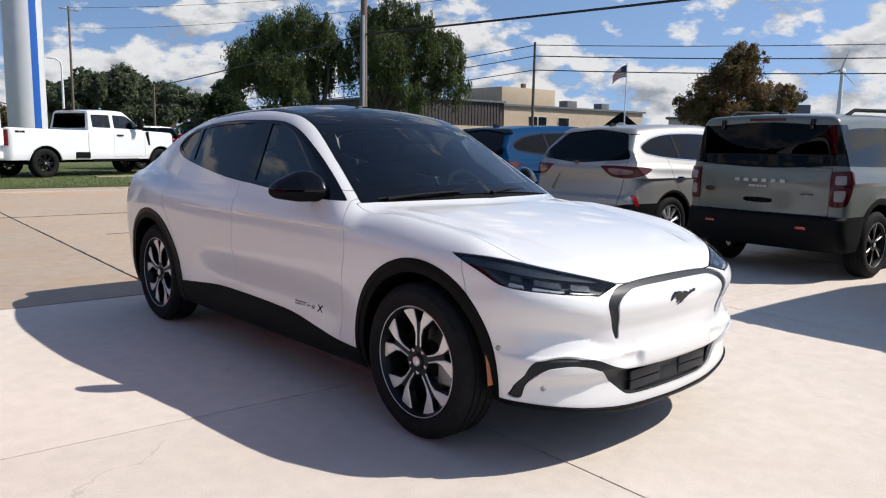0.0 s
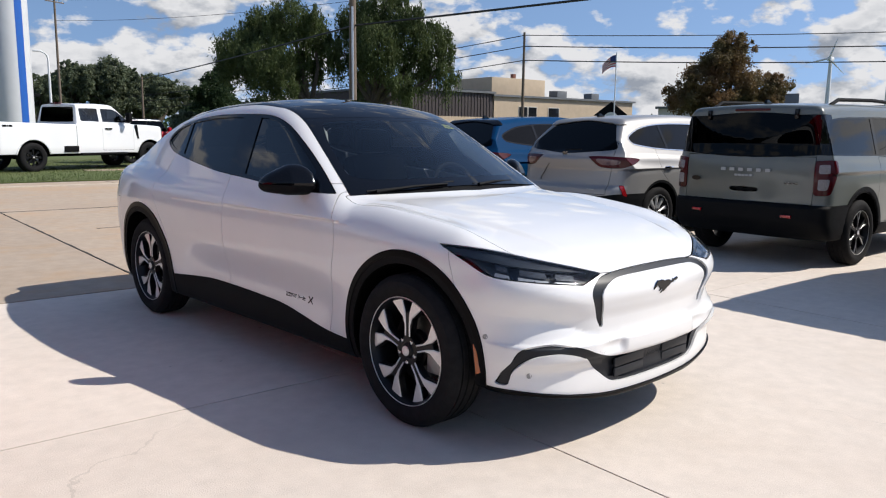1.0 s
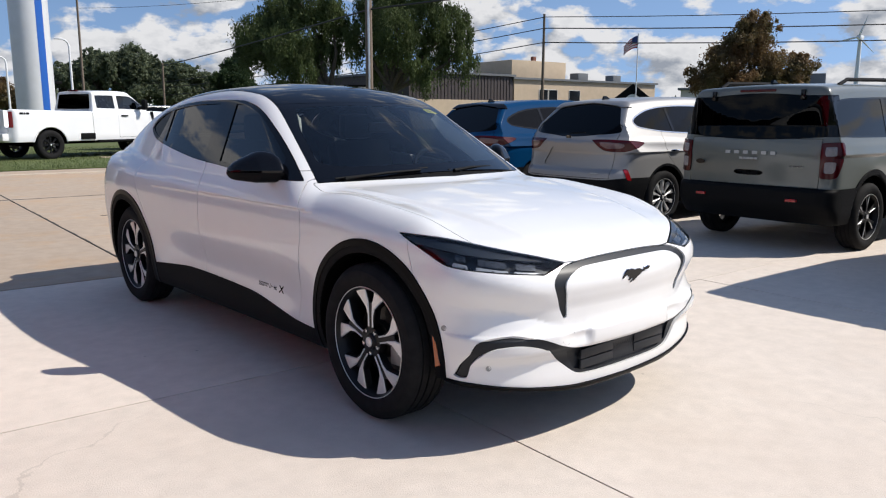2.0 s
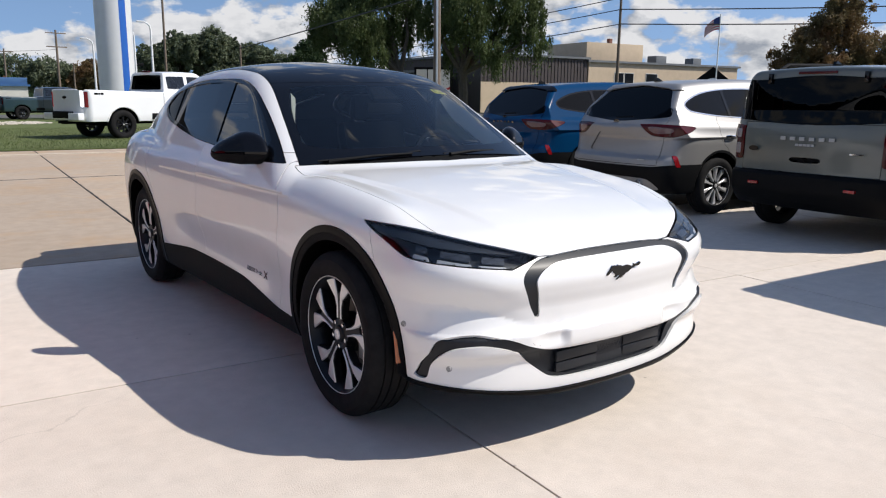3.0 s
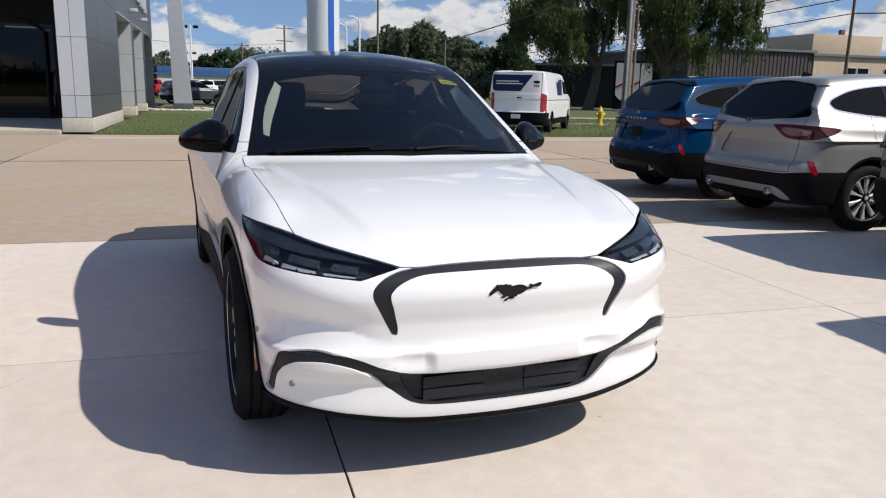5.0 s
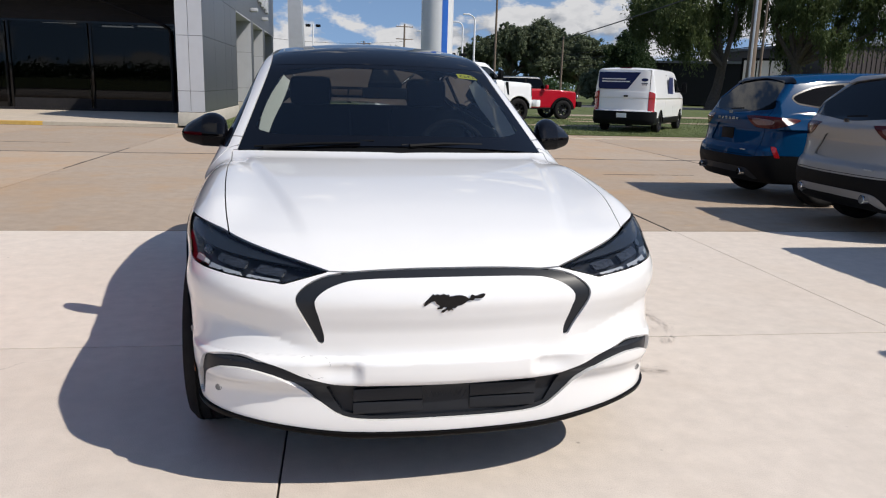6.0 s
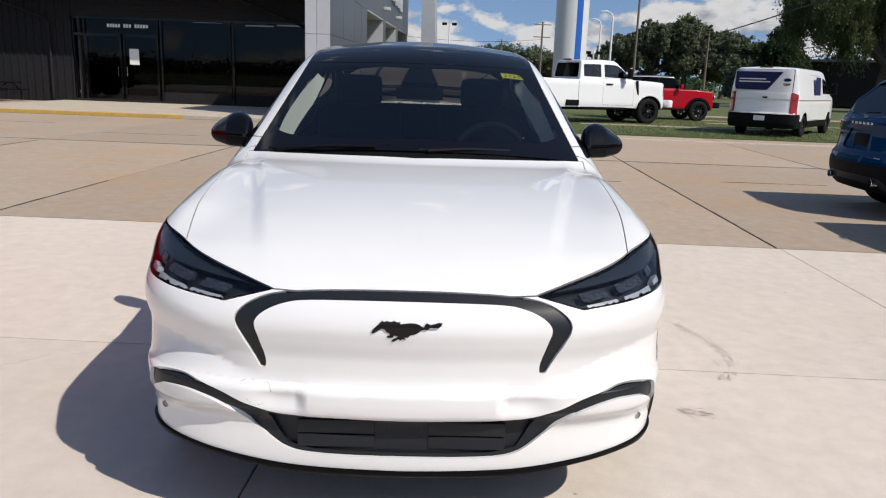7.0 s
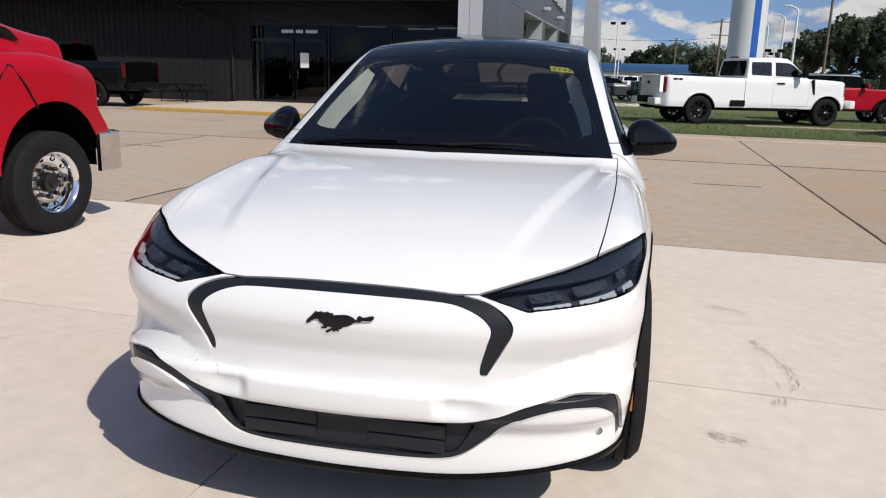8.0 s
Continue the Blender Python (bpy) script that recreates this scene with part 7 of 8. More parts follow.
for i in range(9):                                 # the cloth droops away from the pole
    side = [k / 6 * 1.5 for k in range(7)]
    bm = slab([drape(u, i / 9) for u in side] + [drape(u, (i + 1) / 9) for u in reversed(side)], .012, cloth)
    part("stripe", bm, FLAG_RED if i % 2 == 0 else PAPER, flag, smooth=False)
side = [k / 3 * .62 for k in range(4)]
part("canton", slab([drape(u, -.01) for u in side] + [drape(u, .55) for u in reversed(side)], .03, cloth @ pose(0, 0, -.009)), FLAG_BLUE, flag, smooth=False)
turbine = thing("wind_turbine", (278, 103, 0), "distant white wind turbine with three blades", "wind turbine")
part("tower", tube([(0, 0, 0), (0, 0, 28)], 1, 12, (1.0, .55)), LAMP_WHITE, turbine)
part("nacelle", box(-1.5, 1.5, -.7, .7, 27.6, 29, .3), LAMP_WHITE, turbine)
for a in (18, 138, 258):
    d = Vector((.35 * math.sin(radians(a)), -.94 * math.sin(radians(a)), math.cos(radians(a))))
    part("blade", tube([Vector((-1.4, 0, 28.4)), Vector((-1.4, 0, 28.4)) + d * 2, Vector((-1.4, 0, 28.4)) + d * 7.2], .3, 6, (.3, .36, .06)), LAMP_WHITE, turbine)

hyd = thing("fire_hydrant", (16.8, 26.6, .015), "yellow cast-iron fire hydrant on the lawn", "hydrant")
HYD = material("hydrant_yellow", (.62, .42, .03), .5, grain=.1, grain_scale=20.0, spots=.3, spot_scale=5.0, second=(.45, .30, .05))
part("barrel", lathe([(0, .15), (.05, .15), (.06, .11), (.55, .10), (.56, .14), (.62, .14), (.63, .11), (.74, .07), (.80, .03), (.84, .03), (.84, .001)], 24, "Z"), HYD, hyd)
part("outlet", tube([(-.22, 0, .48), (.22, 0, .48)], .06, 12), HYD, hyd)
part("pumper_outlet", tube([(0, 0, .45), (0, -.2, .45)], .075, 12), HYD, hyd)

# ---------------------------------------------------------------- trees
def foliage(name, color, second, grain_scale, spot_scale):
    """Leaves that let part of the light through, in two mixed greens."""
    m = material(name, color, .6, grain=.4, grain_scale=grain_scale, spots=.8, spot_scale=spot_scale, second=second, spec=.2)
    nt = m.node_tree
    p, out = nt.nodes["Principled BSDF"], nt.nodes["Material Output"]
    thin, mix = nt.nodes.new("ShaderNodeBsdfTranslucent"), nt.nodes.new("ShaderNodeMixShader")
    mix.inputs[0].default_value = .38
    nt.links.new(p.inputs["Base Color"].links[0].from_socket, thin.inputs["Color"])
    nt.links.new(p.outputs[0], mix.inputs[1])
    nt.links.new(thin.outputs[0], mix.inputs[2])
    nt.links.new(mix.outputs[0], out.inputs["Surface"])
    return m


LEAF = foliage("leaf_green", (.15, .175, .11), (.10, .125, .07), .8, .25)
LEAF_WILLOW = foliage("willow_leaf", (.105, .135, .050), (.045, .066, .025), .7, .3)
LEAF_DARK = foliage("dark_leaf", (.045, .075, .032), (.035, .055, .022), .9, .3)
LEAF_RUST = foliage("rusty_leaf", (.10, .105, .050), (.27, .135, .07), .9, .35)
BARK = material("bark", (.085, .068, .052), .9, grain=.3, grain_scale=8.0, spots=.5, spot_scale=1.2, second=(.05, .04, .03), bump=.5, bump_scale=30.0)


def leaf_mesh(name, pts, size, rng, mat, droop=0.0):
    """Many small folded leaves at the given points, as one mesh."""
    n = len(pts)
    a = rng.normal(size=(n, 3))
    a[:, 2] -= droop * 2
    a /= np.linalg.norm(a, axis=1)[:, None]
    b = np.cross(a, rng.normal(size=(n, 3)))
    b /= np.linalg.norm(b, axis=1)[:, None]
    s = size * rng.uniform(.6, 1.4, (n, 1))
    wide = .38 if droop else .55
    q = np.stack([pts - a * s, pts + b * s * wide, pts + a * s, pts - b * s * wide], 1).reshape(-1, 3)
    f = np.arange(4 * n, dtype=np.int32).reshape(-1, 4)
    me = bpy.data.meshes.new(name)
    me.vertices.add(len(q))
    me.vertices.foreach_set("co", q.astype(np.float32).ravel())
    me.loops.add(f.size)
    me.loops.foreach_set("vertex_index", f.ravel())
    me.polygons.add(n)
    me.polygons.foreach_set("loop_start", np.arange(0, f.size, 4, dtype=np.int32))
    me.update(calc_edges=True)
    me.materials.append(mat)
    return me


def tree(at, height, lobes, label, mat, leaves, leaf=.22, trunk=.35, droop=0.0, seed=1, fork=.25, category="tree", low=.20):
    """lobes: (x, y, z, rx, rz) round masses of the crown, from the tree's foot; limbs reach up into each."""
    rng = np.random.default_rng(seed)
    ob = thing("tree", (*at, 0), label, category, "trees", turn=0)
    bm = bmesh.new()
    top = Vector((rng.normal() * .2, rng.normal() * .2, height * fork))
    add_tube(bm, [(0, 0, -.1), (0, 0, .3), top * .5 + Vector((.1, 0, 0)), top], trunk, 10, (trunk * 1.5, trunk * 1.1, trunk * .95, trunk * .8))
    for x, y, z, rx, rz in lobes:
        end = Vector((x, y, z))
        mid = top.lerp(end, .5) + Vector((rng.normal() * .4, rng.normal() * .4, rng.normal() * .3))
        add_tube(bm, [top - Vector((0, 0, trunk)), mid, end], .1, 7, (trunk * .6, trunk * .35, trunk * .12))
        for _ in range(4):
            d = Vector(rng.normal(size=3)).normalized()
            add_tube(bm, [mid.lerp(end, rng.uniform(.2, .9)), end + Vector((d.x * rx * .7, d.y * rx * .7, d.z * rz * .6))], .05, 5, (trunk * .2, .02))
    part("trunk", bm, BARK, ob)
    tufts = []
    for x, y, z, rx, rz in lobes:                  # smaller sprays break each mass's outline
        tufts.append((x, y, z, rx * .86, rz * .86))
        for _ in range(5):
            d = rng.normal(size=3)
            d /= np.linalg.norm(d)
            k = rng.uniform(.26, .5)
            tufts.append((x + d[0] * rx * .92, y + d[1] * rx * .92, z + d[2] * rz * .92 + .1, rx * k, rz * k * .8))
    lobes = tufts
    total = sum(rx * rx * rz for *_, rx, rz in lobes)
    cloud = []
    for x, y, z, rx, rz in lobes:
        k = int(leaves * rx * rx * rz / total / 60) + 3
        d = rng.normal(size=(k, 3))
        d /= np.linalg.norm(d, axis=1)[:, None]
        c = d * rng.uniform(.45, 1.05, (k, 1)) ** .6 * (rx, rx, rz) + (x, y, z)
        r = rng.uniform(.3, .9, (k, 1, 1)) * (.24 * rx + .14)
        p = c[:, None] + rng.normal(size=(k, 60, 3)) * .55 * r
        if droop:
            p[..., 2] -= np.abs(rng.normal(size=(k, 60))) * droop * rng.uniform(.3, 1.0, (k, 1))
        cloud.append(p.reshape(-1, 3))
    pts = np.concatenate(cloud)
    pts = pts[pts[:, 2] > height * low]
    crown = new("crown", leaf_mesh("crown", pts, leaf, rng, mat, droop))
    crown.parent = ob
    return ob


# twin willows behind the wooden pole; lobes by how far across and how far back from the trunk they hang
def across(*lobes):
    return [(l * .74 + d * .67, l * -.67 + d * .74, z, rx, rz) for l, d, z, rx, rz in lobes]


tree((33.5, 55.5), 12.6, across((-5.6, 0, 8.6, 2.1, 2.0), (-3.4, 1.4, 10.4, 2.4, 2.0), (-.8, -.8, 11.3, 2.0, 1.7), (.9, .5, 9.9, 1.6, 1.9), (-6.2, .5, 7.3, 1.3, 1.2), (-2.6, -2.0, 7.6, 2.3, 1.8),
     (.2, 1.4, 7.2, 1.7, 1.6), (-4.2, 2.0, 6.6, 1.6, 1.2), (-1.2, -2.6, 5.4, 1.5, 1.2)), "large full willow tree with drooping foliage", LEAF_WILLOW, 64000, .115, .42, 1.1, 3, .30)
tree((38.2, 51.5), 13.6, across((.8, 0, 12.3, 1.7, 1.6), (-1.6, .6, 11.2, 1.7, 1.5), (3.0, -.8, 10.7, 1.8, 1.7), (5.2, .2, 9.5, 1.4, 1.8), (-2.6, 0, 8.4, 1.6, 1.8), (.6, -2.0, 8.8, 2.2, 2.0),
     (3.6, 1.0, 7.4, 1.7, 1.8), (6.3, -.3, 6.8, 1.0, 1.7), (-1.0, 2.0, 6.4, 1.6, 1.4), (2.6, -2.2, 5.6, 1.3, 1.1)), "tall willow tree with hanging branches", LEAF_WILLOW, 64000, .115, .45, 1.2, 4, .30)
tree((35.3, 75.9), 9.0, [(0, 0, 5.2, 2.4, 2.3), (-.9, .5, 2.8, 2.6, 1.7), (.7, -.4, 3.4, 2.4, 1.8), (.3, 0, 7.3, 1.3, 1.2)], "dense dark round tree", LEAF_DARK, 30000, .15, .3, 0, 5)
rng = np.random.default_rng(3)
for i, (x, y, h, w) in enumerate(((28.6, 113.4, 9.8, 5.0), (32.6, 112.2, 12.2, 5.4), (37.2, 111.0, 13.2, 6.0), (42.4, 109.2, 10.8, 5.2))):
    lobes = [(0, 0, h * .70, w * .48, h * .17)]
    for k in range(14):                            # uneven boughs round the middle, the outer ones lower
        turn, out = k * 2.4 + rng.uniform(0, 1), rng.uniform(.25, .8)
        lobes.append((math.cos(turn) * out * w, math.sin(turn) * out * w * .6, h * (.90 - .42 * out - .022 * k + rng.uniform(-.08, .08)), w * rng.uniform(.24, .38), h * rng.uniform(.09, .14)))
    tree((x, y), h, lobes, "broad shade tree in the distance", LEAF, 40000, .165, .4, 0, 10 + i, .26)
tree((52.6, 26.3), 10.2, [(-.3, .2, 6.6, 2.0, 1.7), (-1.7, 1.5, 5.2, 1.8, 1.6), (1.6, -1.4, 5.0, 1.9, 1.5), (.1, 0, 8.2, 1.3, 1.1), (2.9, -2.5, 5.2, 1.1, 1.0), (0, 0, 3.6, 2.4, 1.2), (-2.4, 2.2, 4.0, 1.5, 1.1), (1.0, .8, 6.9, 1.3, 1.2), (2.3, -2.0, 3.7, 1.6, 1.1)], "maple tree turning rusty at the edges", LEAF_RUST, 60000, .088, .32, 0, 21)
for i, (x, y, h, w) in enumerate(((8.5, 128, 7.5, 5), (13, 132, 8.5, 6), (18, 130, 8.0, 6), (23, 126, 7.0, 5), (-1, 150, 7, 6), (50, 110, 8, 5), (57, 102, 7, 5), (30, 62, 3.4, 2.0), (27.0, 64, 3.0, 2.2))):
    tree((x, y), h, [(0, 0, h * .62, w * .6, h * .3), (-w * .4, 0, h * .5, w * .4, h * .24), (w * .4, 0, h * .5, w * .4, h * .24)], "leafy tree along the far street" if h > 5 else "rounded green shrub beside the street", LEAF if i % 3 else LEAF_RUST if i == 3 else LEAF_DARK, 9000, .22, .3, 0, 40 + i, .3)
rng = np.random.default_rng(8)
pts = []
# full ring: trees behind the camera are added to darken the shop glass reflections
for i in range(1050):
    a = radians(rng.uniform(-180, 180))
    d = rng.uniform(190, 330)
    h = rng.uniform(3.5, 7.5)
    pts.append(np.array([math.cos(a) * d, math.sin(a) * d, h * .5]) + rng.normal(size=(110, 3)) * (4, 4, h * .24))
pts = np.concatenate(pts)
wood = new("far_woods", leaf_mesh("far_woods", pts[pts[:, 2] > 0], .62, rng, LEAF_DARK))
tagged(wood, "low dark treeline, its unseen rear half added for reflections", "woods", kind="stuff")

# ---------------------------------------------------------------- buildings across the street
TAN = material("tan_render", (.52, .41, .29), .85, grain=.08, grain_scale=1.0, spots=.3, spot_scale=.3, second=(.44, .35, .25))
BROWN = material("brown_ribbed_metal", (.05, .038, .036), .6, grain=.12, grain_scale=2.0)
ROOF_GREY = material("grey_roofing", (.13, .14, .15), .7, grain=.15, grain_scale=1.0)
ROOF_BLUE = material("blue_metal_roof", (.04, .11, .26), .5, grain=.1, grain_scale=1.0)
BRICK_RED = material("red_brick_wall", (.16, .065, .045), .85, grain=.2, grain_scale=5.0)
WALL_PALE = material("pale_wall", (.58, .56, .52), .8, grain=.06, grain_scale=1.0)
PANE = material("dark_pane", (.012, .014, .017), .08, grain=.2, grain_scale=1.0)


def facing(px, py, qx, qy):
    """The pose of a wall's foot from P to Q, x along it and -y towards the viewer."""
    return Matrix.Translation((px, py, 0)) @ Matrix.Rotation(math.atan2(qy - py, qx - px), 4, "Z")


def house(name, m, label, wall, width, depth, height, roof=None, windows=(), cap=True, blocks=(), ribs=0.0):
    ob = thing(name, (0, 0, 0), label, "building", "buildings across the street")
    ob.matrix_world = m
    part("wall", box(0, width, 0, depth, 0, height), wall, ob, smooth=False)
    if ribs:
        bm = bmesh.new()
        for i in range(int(width / ribs)):
            add_box(bm, i * ribs, i * ribs + ribs * .4, -.06, .001, 1.2, height)
        tagged(part("siding_rib", bm, wall, ob, smooth=False), kind="stuff")
    if roof:
        part("roof", slab([(-.3, height), (width + .3, height), (width + .3, height + .25), (-.3, height + .25)], depth + .6, Matrix(((1, 0, 0, 0), (0, 0, 1, -.3), (0, 1, 0, 0), (0, 0, 0, 1)))), roof, ob, smooth=False)
    for x, z, w, h in windows:
        f = part("window", box(x, x + w, -.05, .02, z, z + h), WALL_PALE, ob)
        part("pane", box(x + .08, x + w - .08, -.07, .0, z + .08, z + h - .08), PANE, f)
    for x, y, z, w, d, h, mat in blocks:
        part("roof_unit", box(x, x + w, y, y + d, z, z + h, .03), mat, ob)
    return ob


m = facing(51.0, 65.2, 66.5, 63.9)
hall = house("brown_warehouse", m, "long low warehouse, brown ribbed metal over a tan wall", BROWN, 15.5, 20, 6.3, ROOF_GREY, (), ribs=.5,
             blocks=((6.6, 2, 6.5, 1.4, 1, 1.0, GALV), (9.4, 2, 6.5, 1.5, 1, .8, GALV), (10.9, 3, 6.5, .1, .1, 1.4, GALV)))
part("base_wall", box(-.02, 15.4, -.16, -.065, 0, 3.4), TAN, hall, "tan rendered lower wall", smooth=False)
m = facing(66.6, 63.8, 93.7, 61.5)
house("tan_office", m, "tan rendered low office with dark windows", TAN, 27.2, 18, 6.0, ROOF_GREY, ((4.2, 3.4, 1.6, 1.5), (5.9, 3.4, 1.6, 1.5), (9.6, 3.4, 2.1, 1.5), (21.0, 3.4, 1.0, 1.2)),
      blocks=((-.0, .5, 6.2, 9.4, 10, 2.2, TAN), (13.4, 2, 6.2, 1.9, 1.6, 1.1, ROOF_GREY), (21.6, 3, 6.2, 1.6, 1.5, 1.1, ROOF_GREY), (5.0, 2, 8.4, .5, .5, .7, BRICK_RED)))
m = facing(74.5, 45.5, 84.0, 22.0)
house("grey_roofed_hall", m, "low hall with a wide grey roof", WALL_PALE, 26, 20, 4.4, ROOF_GREY, (), blocks=((0.5, 3, 4.6, 14, 12, 1.5, ROOF_GREY), (5, 4, 6.1, 1, 1, .6, GALV), (11, 4, 6.1, 1, 1, .6, GALV)))
m = facing(90.0, 22.0, 95.0, 5.0)
house("tan_block", m, "plain tan rendered block with a roof vent", TAN, 18, 20, 5.2, ROOF_GREY, (), blocks=((3.0, 1, 5.4, 4.4, 6, 2.4, TAN), (4.5, 2, 7.8, .8, .8, .7, TRIM_BLACK), (5.6, 2, 7.8, .8, .8, .7, TRIM_BLACK)))
m = facing(-1.5, 110.0, 12.0, 109.5)
house("blue_roofed_shop", m, "low shop with a blue metal roof", WALL_PALE, 13.5, 15, 2.6, ROOF_BLUE, ((2, .6, 3, 1.4), (7, .6, 3, 1.4)), blocks=((0, 0, 2.8, 13.5, 14, .9, ROOF_BLUE),))
m = facing(4.0, 130.0, 12.0, 129.5)
house("brick_shop", m, "small red brick shop", BRICK_RED, 8.5, 10, 5.0, ROOF_GREY, (), blocks=((3, 2, 5.2, .4, .4, 1.2, BRICK_RED),))
m = facing(38.0, 78.0, 49.0, 70.0)
house("dark_hall", m, "long dark shed behind the willows", SIDING, 13.6, 10, 4.4, ROOF_GREY, (), blocks=())
m = facing(38.6, 59.4, 41.3, 57.6)
sg = thing("display_boards", (0, 0, 0), "row of white and red display boards behind the trees", "sign")
sg.matrix_world = m
for i in range(3):
    part("board", slab([(i * 1.1, 1.3), (i * 1.1 + .5, .8), (i * 1.1 + 1.0, 1.3), (i * 1.1 + 1.0, 4.2), (i * 1.1, 4.2)], .06, Matrix(((1, 0, 0, 0), (0, 0, 1, 0), (0, 1, 0, 0), (0, 0, 0, 1)))), PAPER, sg, smooth=False)
    part("board_stripe", slab([(i * 1.1, 1.9), (i * 1.1 + 1.0, 2.4), (i * 1.1 + 1.0, 2.6), (i * 1.1, 2.1)], .03, Matrix(((1, 0, 0, 0), (0, 0, 1, -.04), (0, 1, 0, 0), (0, 0, 0, 1)))), FLAG_RED, sg, smooth=False)
part("frame", box(-.2, 3.5, .06, .16, 0, 4.4), TRIM_BLACK, sg)
gate = thing("gabled_sign", (72.0, 50.2, 0), "dark gabled sign with a white arch", "sign", turn=-50)
part("gable", slab([(-1.6, 0), (1.6, 0), (1.6, 3.6), (2.0, 3.6), (0, 5.2), (-2.0, 3.6), (-1.6, 3.6)], .4, pose(0, 0, 0, 90)), TRIM_BLACK, gate, smooth=False)
part("arch", slab([(.9 * math.cos(radians(a)), 3.1 + .9 * math.sin(radians(a))) for a in range(0, 181, 15)], .1, pose(0, -.42, 0, 90)), PAPER, gate, smooth=False)
part("board", box(-1.9, 1.0, -.6, -.5, 1.0, 2.6), PAPER, gate)

# ---------------------------------------------------------------- gravel, lawn paths, grass blades
rng = np.random.default_rng(12)
stones = bmesh.new()
for i in range(420):
    a, r = rng.uniform(0, 2 * math.pi), rng.uniform(.2, 1) ** .5
    s = rng.uniform(.05, .13)
    bmesh.ops.create_icosphere(stones, subdivisions=1, radius=1, matrix=pose(.6 + 3.6 * r * math.cos(a), 42.0 + 2.4 * r * math.sin(a), .02, 0, 0, rng.uniform(0, 360)) @ Matrix.Diagonal((s * 1.3, s, s * .6, 1)))
part("gravel_bed", stones, GRAVEL, None)
gravel = bpy.data.objects["gravel_bed"]
tagged(gravel, "pale loose gravel round the column's foot", "gravel", kind="stuff")
for x0, x1, v0, v1 in ((4.5, 12.5, 23.2, 23.9), (10.0, 17.0, 27.0, 27.6), (8.0, 13.0, 29.5, 30.0)):
    sheet("lawn_path", x0, x1, v0, v1, -.1, .028, CONCRETE_OLD, "narrow concrete wheel strip in the lawn", "pavement")
n = 60000
u, v = rng.uniform(-3.4, 26, n), 18.45 + 15 * rng.uniform(0, 1, n) ** 1.6
h = rng.uniform(.03, .075, n)
base_ = np.stack([u, v, np.full(n, .012)], 1)
lean_ = rng.normal(size=(n, 2)) * .018
side_ = rng.normal(size=(n, 2))
side_ = side_ / np.linalg.norm(side_, axis=1)[:, None] * .006
q = np.stack([base_ + np.c_[side_, np.zeros(n)], base_ - np.c_[side_, np.zeros(n)], base_ + np.c_[lean_, h]], 1).reshape(-1, 3)
me = bpy.data.meshes.new("grass")
me.vertices.add(len(q))
me.vertices.foreach_set("co", q.astype(np.float32).ravel())
me.loops.add(len(q))
me.loops.foreach_set("vertex_index", np.arange(len(q), dtype=np.int32))
me.polygons.add(n)
me.polygons.foreach_set("loop_start", np.arange(0, len(q), 3, dtype=np.int32))
me.update(calc_edges=True)
me.materials.append(BLADES)
grass = new("grass", me)
grass.matrix_world = LOT
tagged(grass, "short mown grass blades", "grass", kind="stuff")

# ---------------------------------------------------------------- vehicles far off
pickup(PAINT_TEAL, "dark green pickup truck parked along the far lot", (2.5, 49.5), 10.0, .95, 2.2, "far parked vehicles", h=.06)
pickup(PAINT_RED, "dark red pickup truck parked along the far lot", (-2.5, 84.0), 80.0, .92, 2.2, "far parked vehicles", h=.06)
pickup(PAINT_TRUCK, "white pickup truck parked far down the lot", (3.9, 81.0), 100.0, .92, 2.2, "far parked vehicles", h=.06)
compact_suv(PAINT_GREY, "dark grey crossover parked along the far lot", (-1.0, 54.0), 24.0, "blue", "far parked vehicles")

# ---------------------------------------------------------------- concrete slabs, one by one
def slab_mesh(name, w, d, mat, gap, end):
    """A cast slab; gap: the half joint along its sides, end: that at its ends."""
    me = bpy.data.meshes.new(name)
    bm = box(gap, w - gap, end, d - end, -.12, 0, 0)
    bmesh.ops.bevel(bm, geom=[e for e in bm.edges if min(v.co.z for v in e.verts) > -.01], offset=.0012, segments=1, affect="EDGES")
    bm.to_mesh(me)
    bm.free()
    me.materials.append(mat)
    return me


near_me, far_me = slab_mesh("slab", 3.53, 3.13, CONCRETE_NEW, .0045, .0045), slab_mesh("slab", 3.68, 7.5, CONCRETE_OLD, .014, .028)
rng = random.Random(3)
for i in range(-8, 8):
    for j in range(-6, 1):
        ob = new("slab", near_me)
        ob.parent = pavement
        ob.matrix_world = LOT @ pose(i * 3.53 + .085, j * 3.13, rng.uniform(-.001, .001))
    for j in range(2):
        ob = new("slab", far_me)
        ob.parent = pavement
        ob.matrix_world = LOT @ pose(i * 3.68 - .09, 3.13 + j * 7.5 + .002, rng.uniform(-.001, .001))


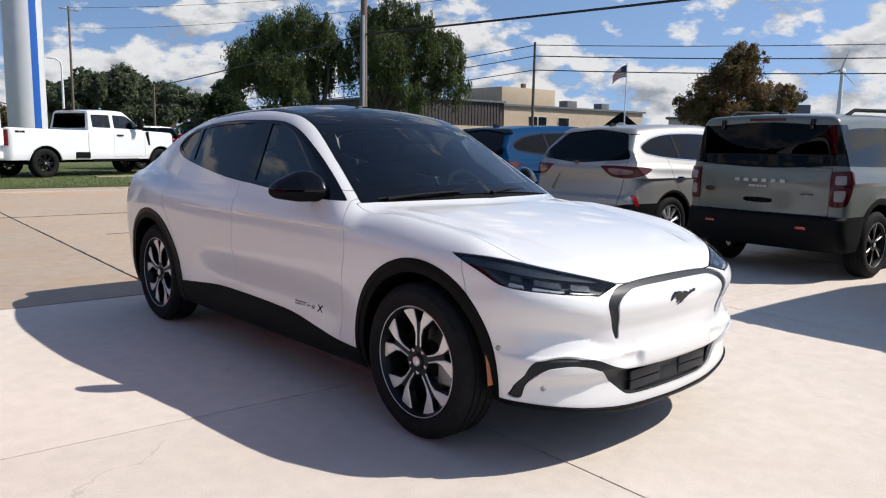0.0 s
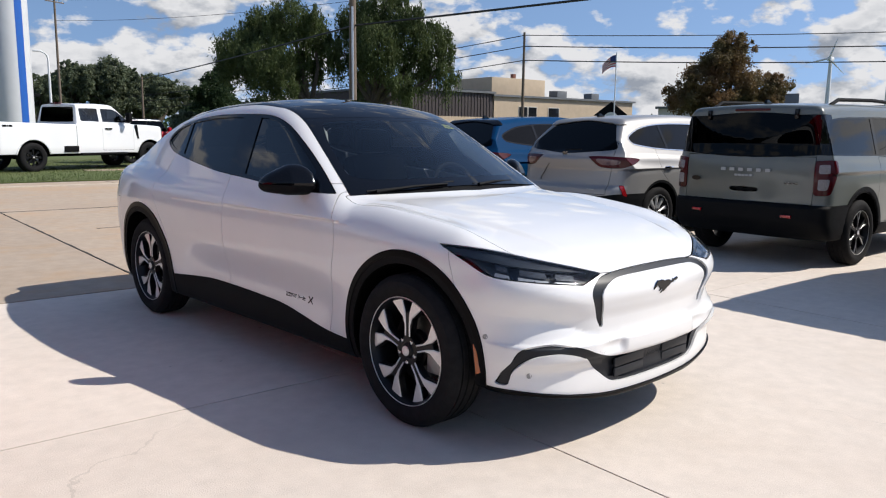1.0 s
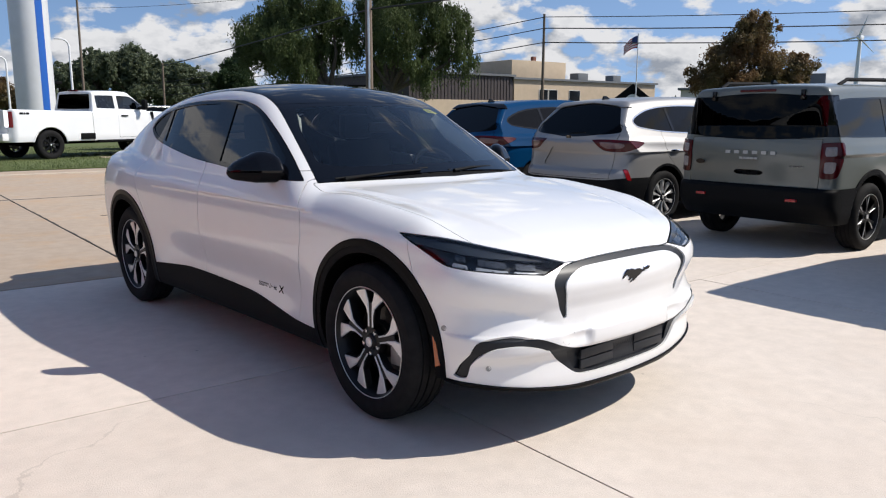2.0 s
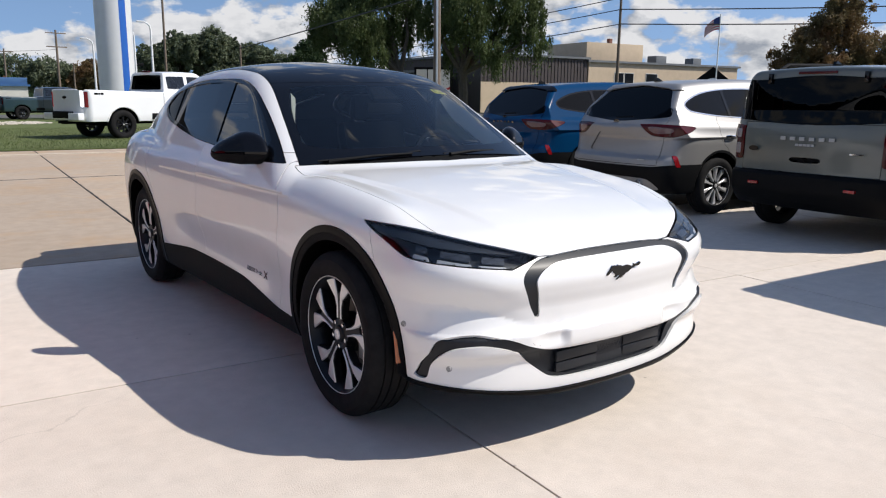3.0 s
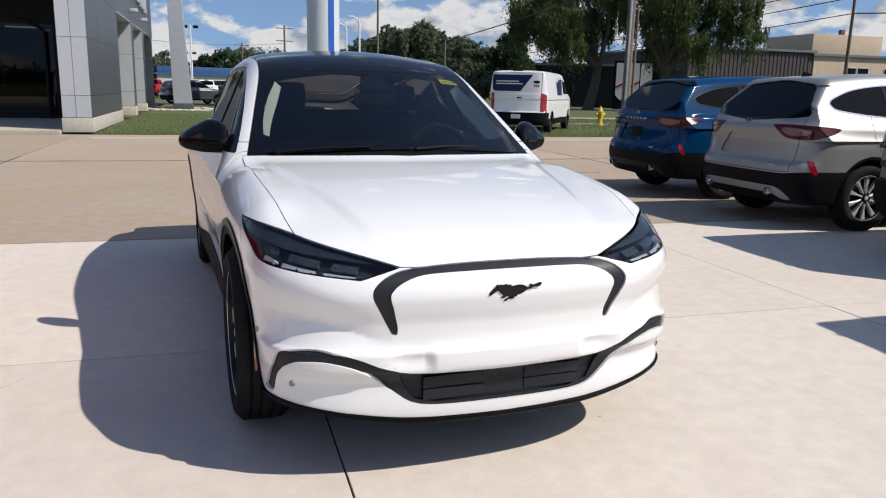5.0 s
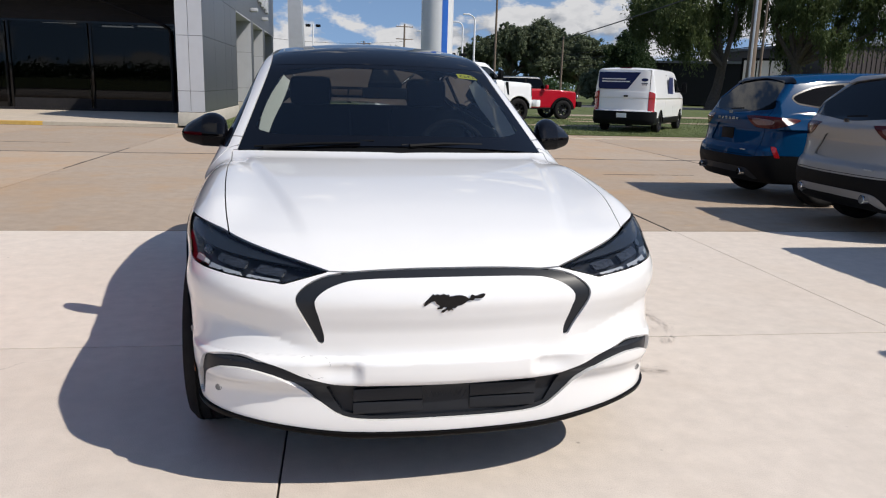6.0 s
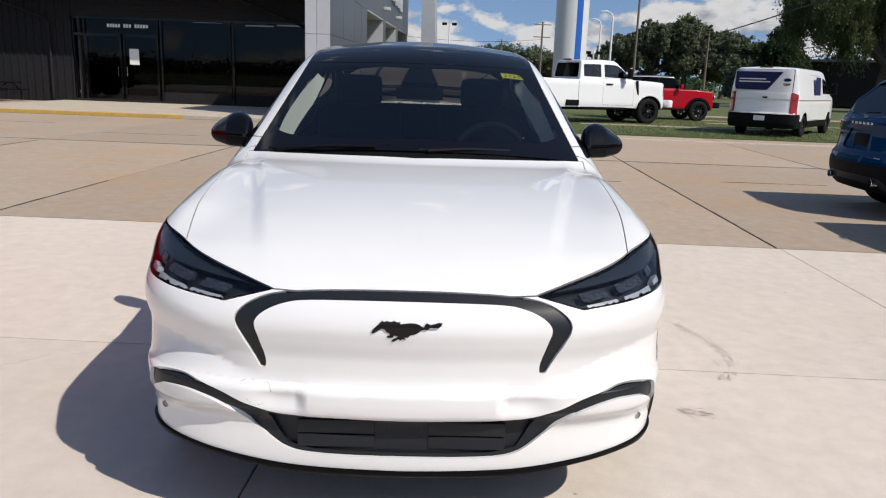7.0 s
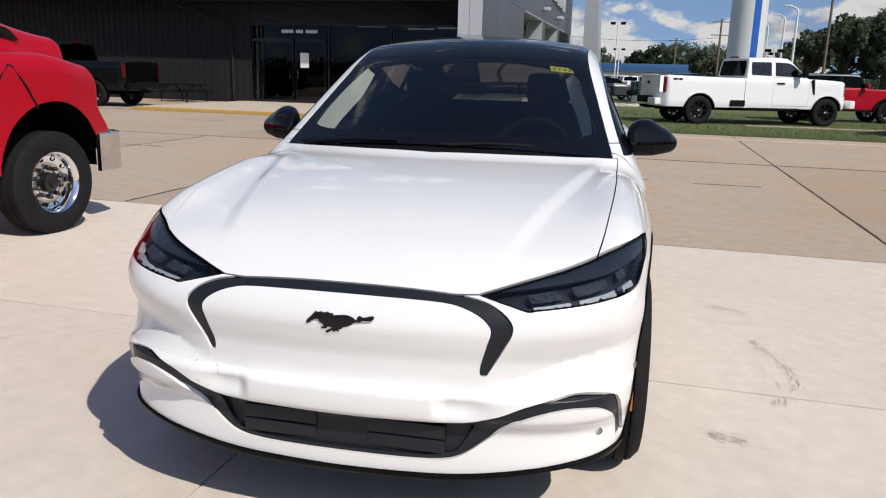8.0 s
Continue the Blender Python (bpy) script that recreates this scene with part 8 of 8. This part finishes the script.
# black sealant in the old slabs' joints, frayed along its edges
def sealant(points, width, seed):
    rng = np.random.default_rng(seed)
    bm = bmesh.new()
    a, b = Vector(points[0]), Vector(points[1])
    n = max(2, int((b - a).length / .16))
    along = (b - a).normalized()
    side = Vector((-along.y, along.x, 0))
    rows_ = []
    for k in range(n + 1):
        p = a.lerp(b, k / n) + side * rng.normal() * width * .12
        w = width * rng.uniform(.25, .7) * (.35 if rng.uniform() < .18 else 1)
        rows_.append([bm.verts.new(p + side * w * f + Vector((0, 0, z))) for f, z in ((-1, -.01), (-.8, .0022), (.8, .0022), (1, -.01))])
    for r0, r1 in zip(rows_, rows_[1:]):
        for k in range(3):
            bm.faces.new((r0[k], r0[k + 1], r1[k + 1], r1[k]))
    bmesh.ops.recalc_face_normals(bm, faces=bm.faces)
    part("joint_sealant", bm, JOINT, pavement, "crumbling dark joint filler", smooth=False).matrix_world = LOT




def scuff(points, width, count, seed):
    """A faint rubber smear on the new slabs: many thin flecks along a curve."""
    rng = np.random.default_rng(seed)
    line = rows([points[0], *points, points[-1]], 8)
    bm = bmesh.new()
    for _ in range(count):
        i = rng.integers(0, len(line) - 1)
        a, b = Vector(line[i]), Vector(line[i + 1])
        u = (b - a).normalized()
        n = Vector((-u.y, u.x))
        c = a.lerp(b, rng.uniform(0, 1)) + n * rng.normal() * width * .5
        u, n = u * rng.uniform(.008, .03), n * rng.uniform(.0008, .0022)
        bm.faces.new([bm.verts.new((*q, .0016)) for q in (c - u, c + n, c + u, c - n)])
    bmesh.ops.recalc_face_normals(bm, faces=bm.faces)
    part("scuff_mark", bm, SCUFF, pavement, "faint grey rubber scuff", smooth=False)


SCUFF = material("rubber_scuff", (.51, .455, .405), .9, grain=.2, grain_scale=30.0)
scuff([(1.57, 2.30), (1.63, 2.10), (1.68, 1.85), (1.665, 1.68), (1.55, 1.42)], .045, 260, 2)
scuff([(1.42, 2.92), (1.53, 2.86), (1.63, 2.83)], .07, 90, 3)
scuff([(1.20, 1.06), (1.25, 1.02), (1.33, 1.02)], .06, 60, 4)
sealant([(-29, 10.63, 0), (25, 10.63, 0)], .075, 1)
for i, stretch in ((-2, (3.2, 10.4)), (-1, (3.2, 5.6)), (-1, (8.0, 11.6)), (0, (3.2, 18.0)), (1, (3.2, 18.0)), (2, (5.0, 12.0))):
    sealant([(i * 3.68 - .09, stretch[0], 0), (i * 3.68 - .09, stretch[1], 0)], .032, 5 + i)
for x0, x1, v in ((-7.5, -5.2, 12.6), (-11.0, -9.6, 14.8), (.6, 1.5, 7.6), (2.1, 3.0, 7.5), (-9.0, -6.9, 8.2), (4.6, 6.2, 8.0)):
    sealant([(x0, v, 0), (x1, v + .05, 0)], .045, int(v * 10))
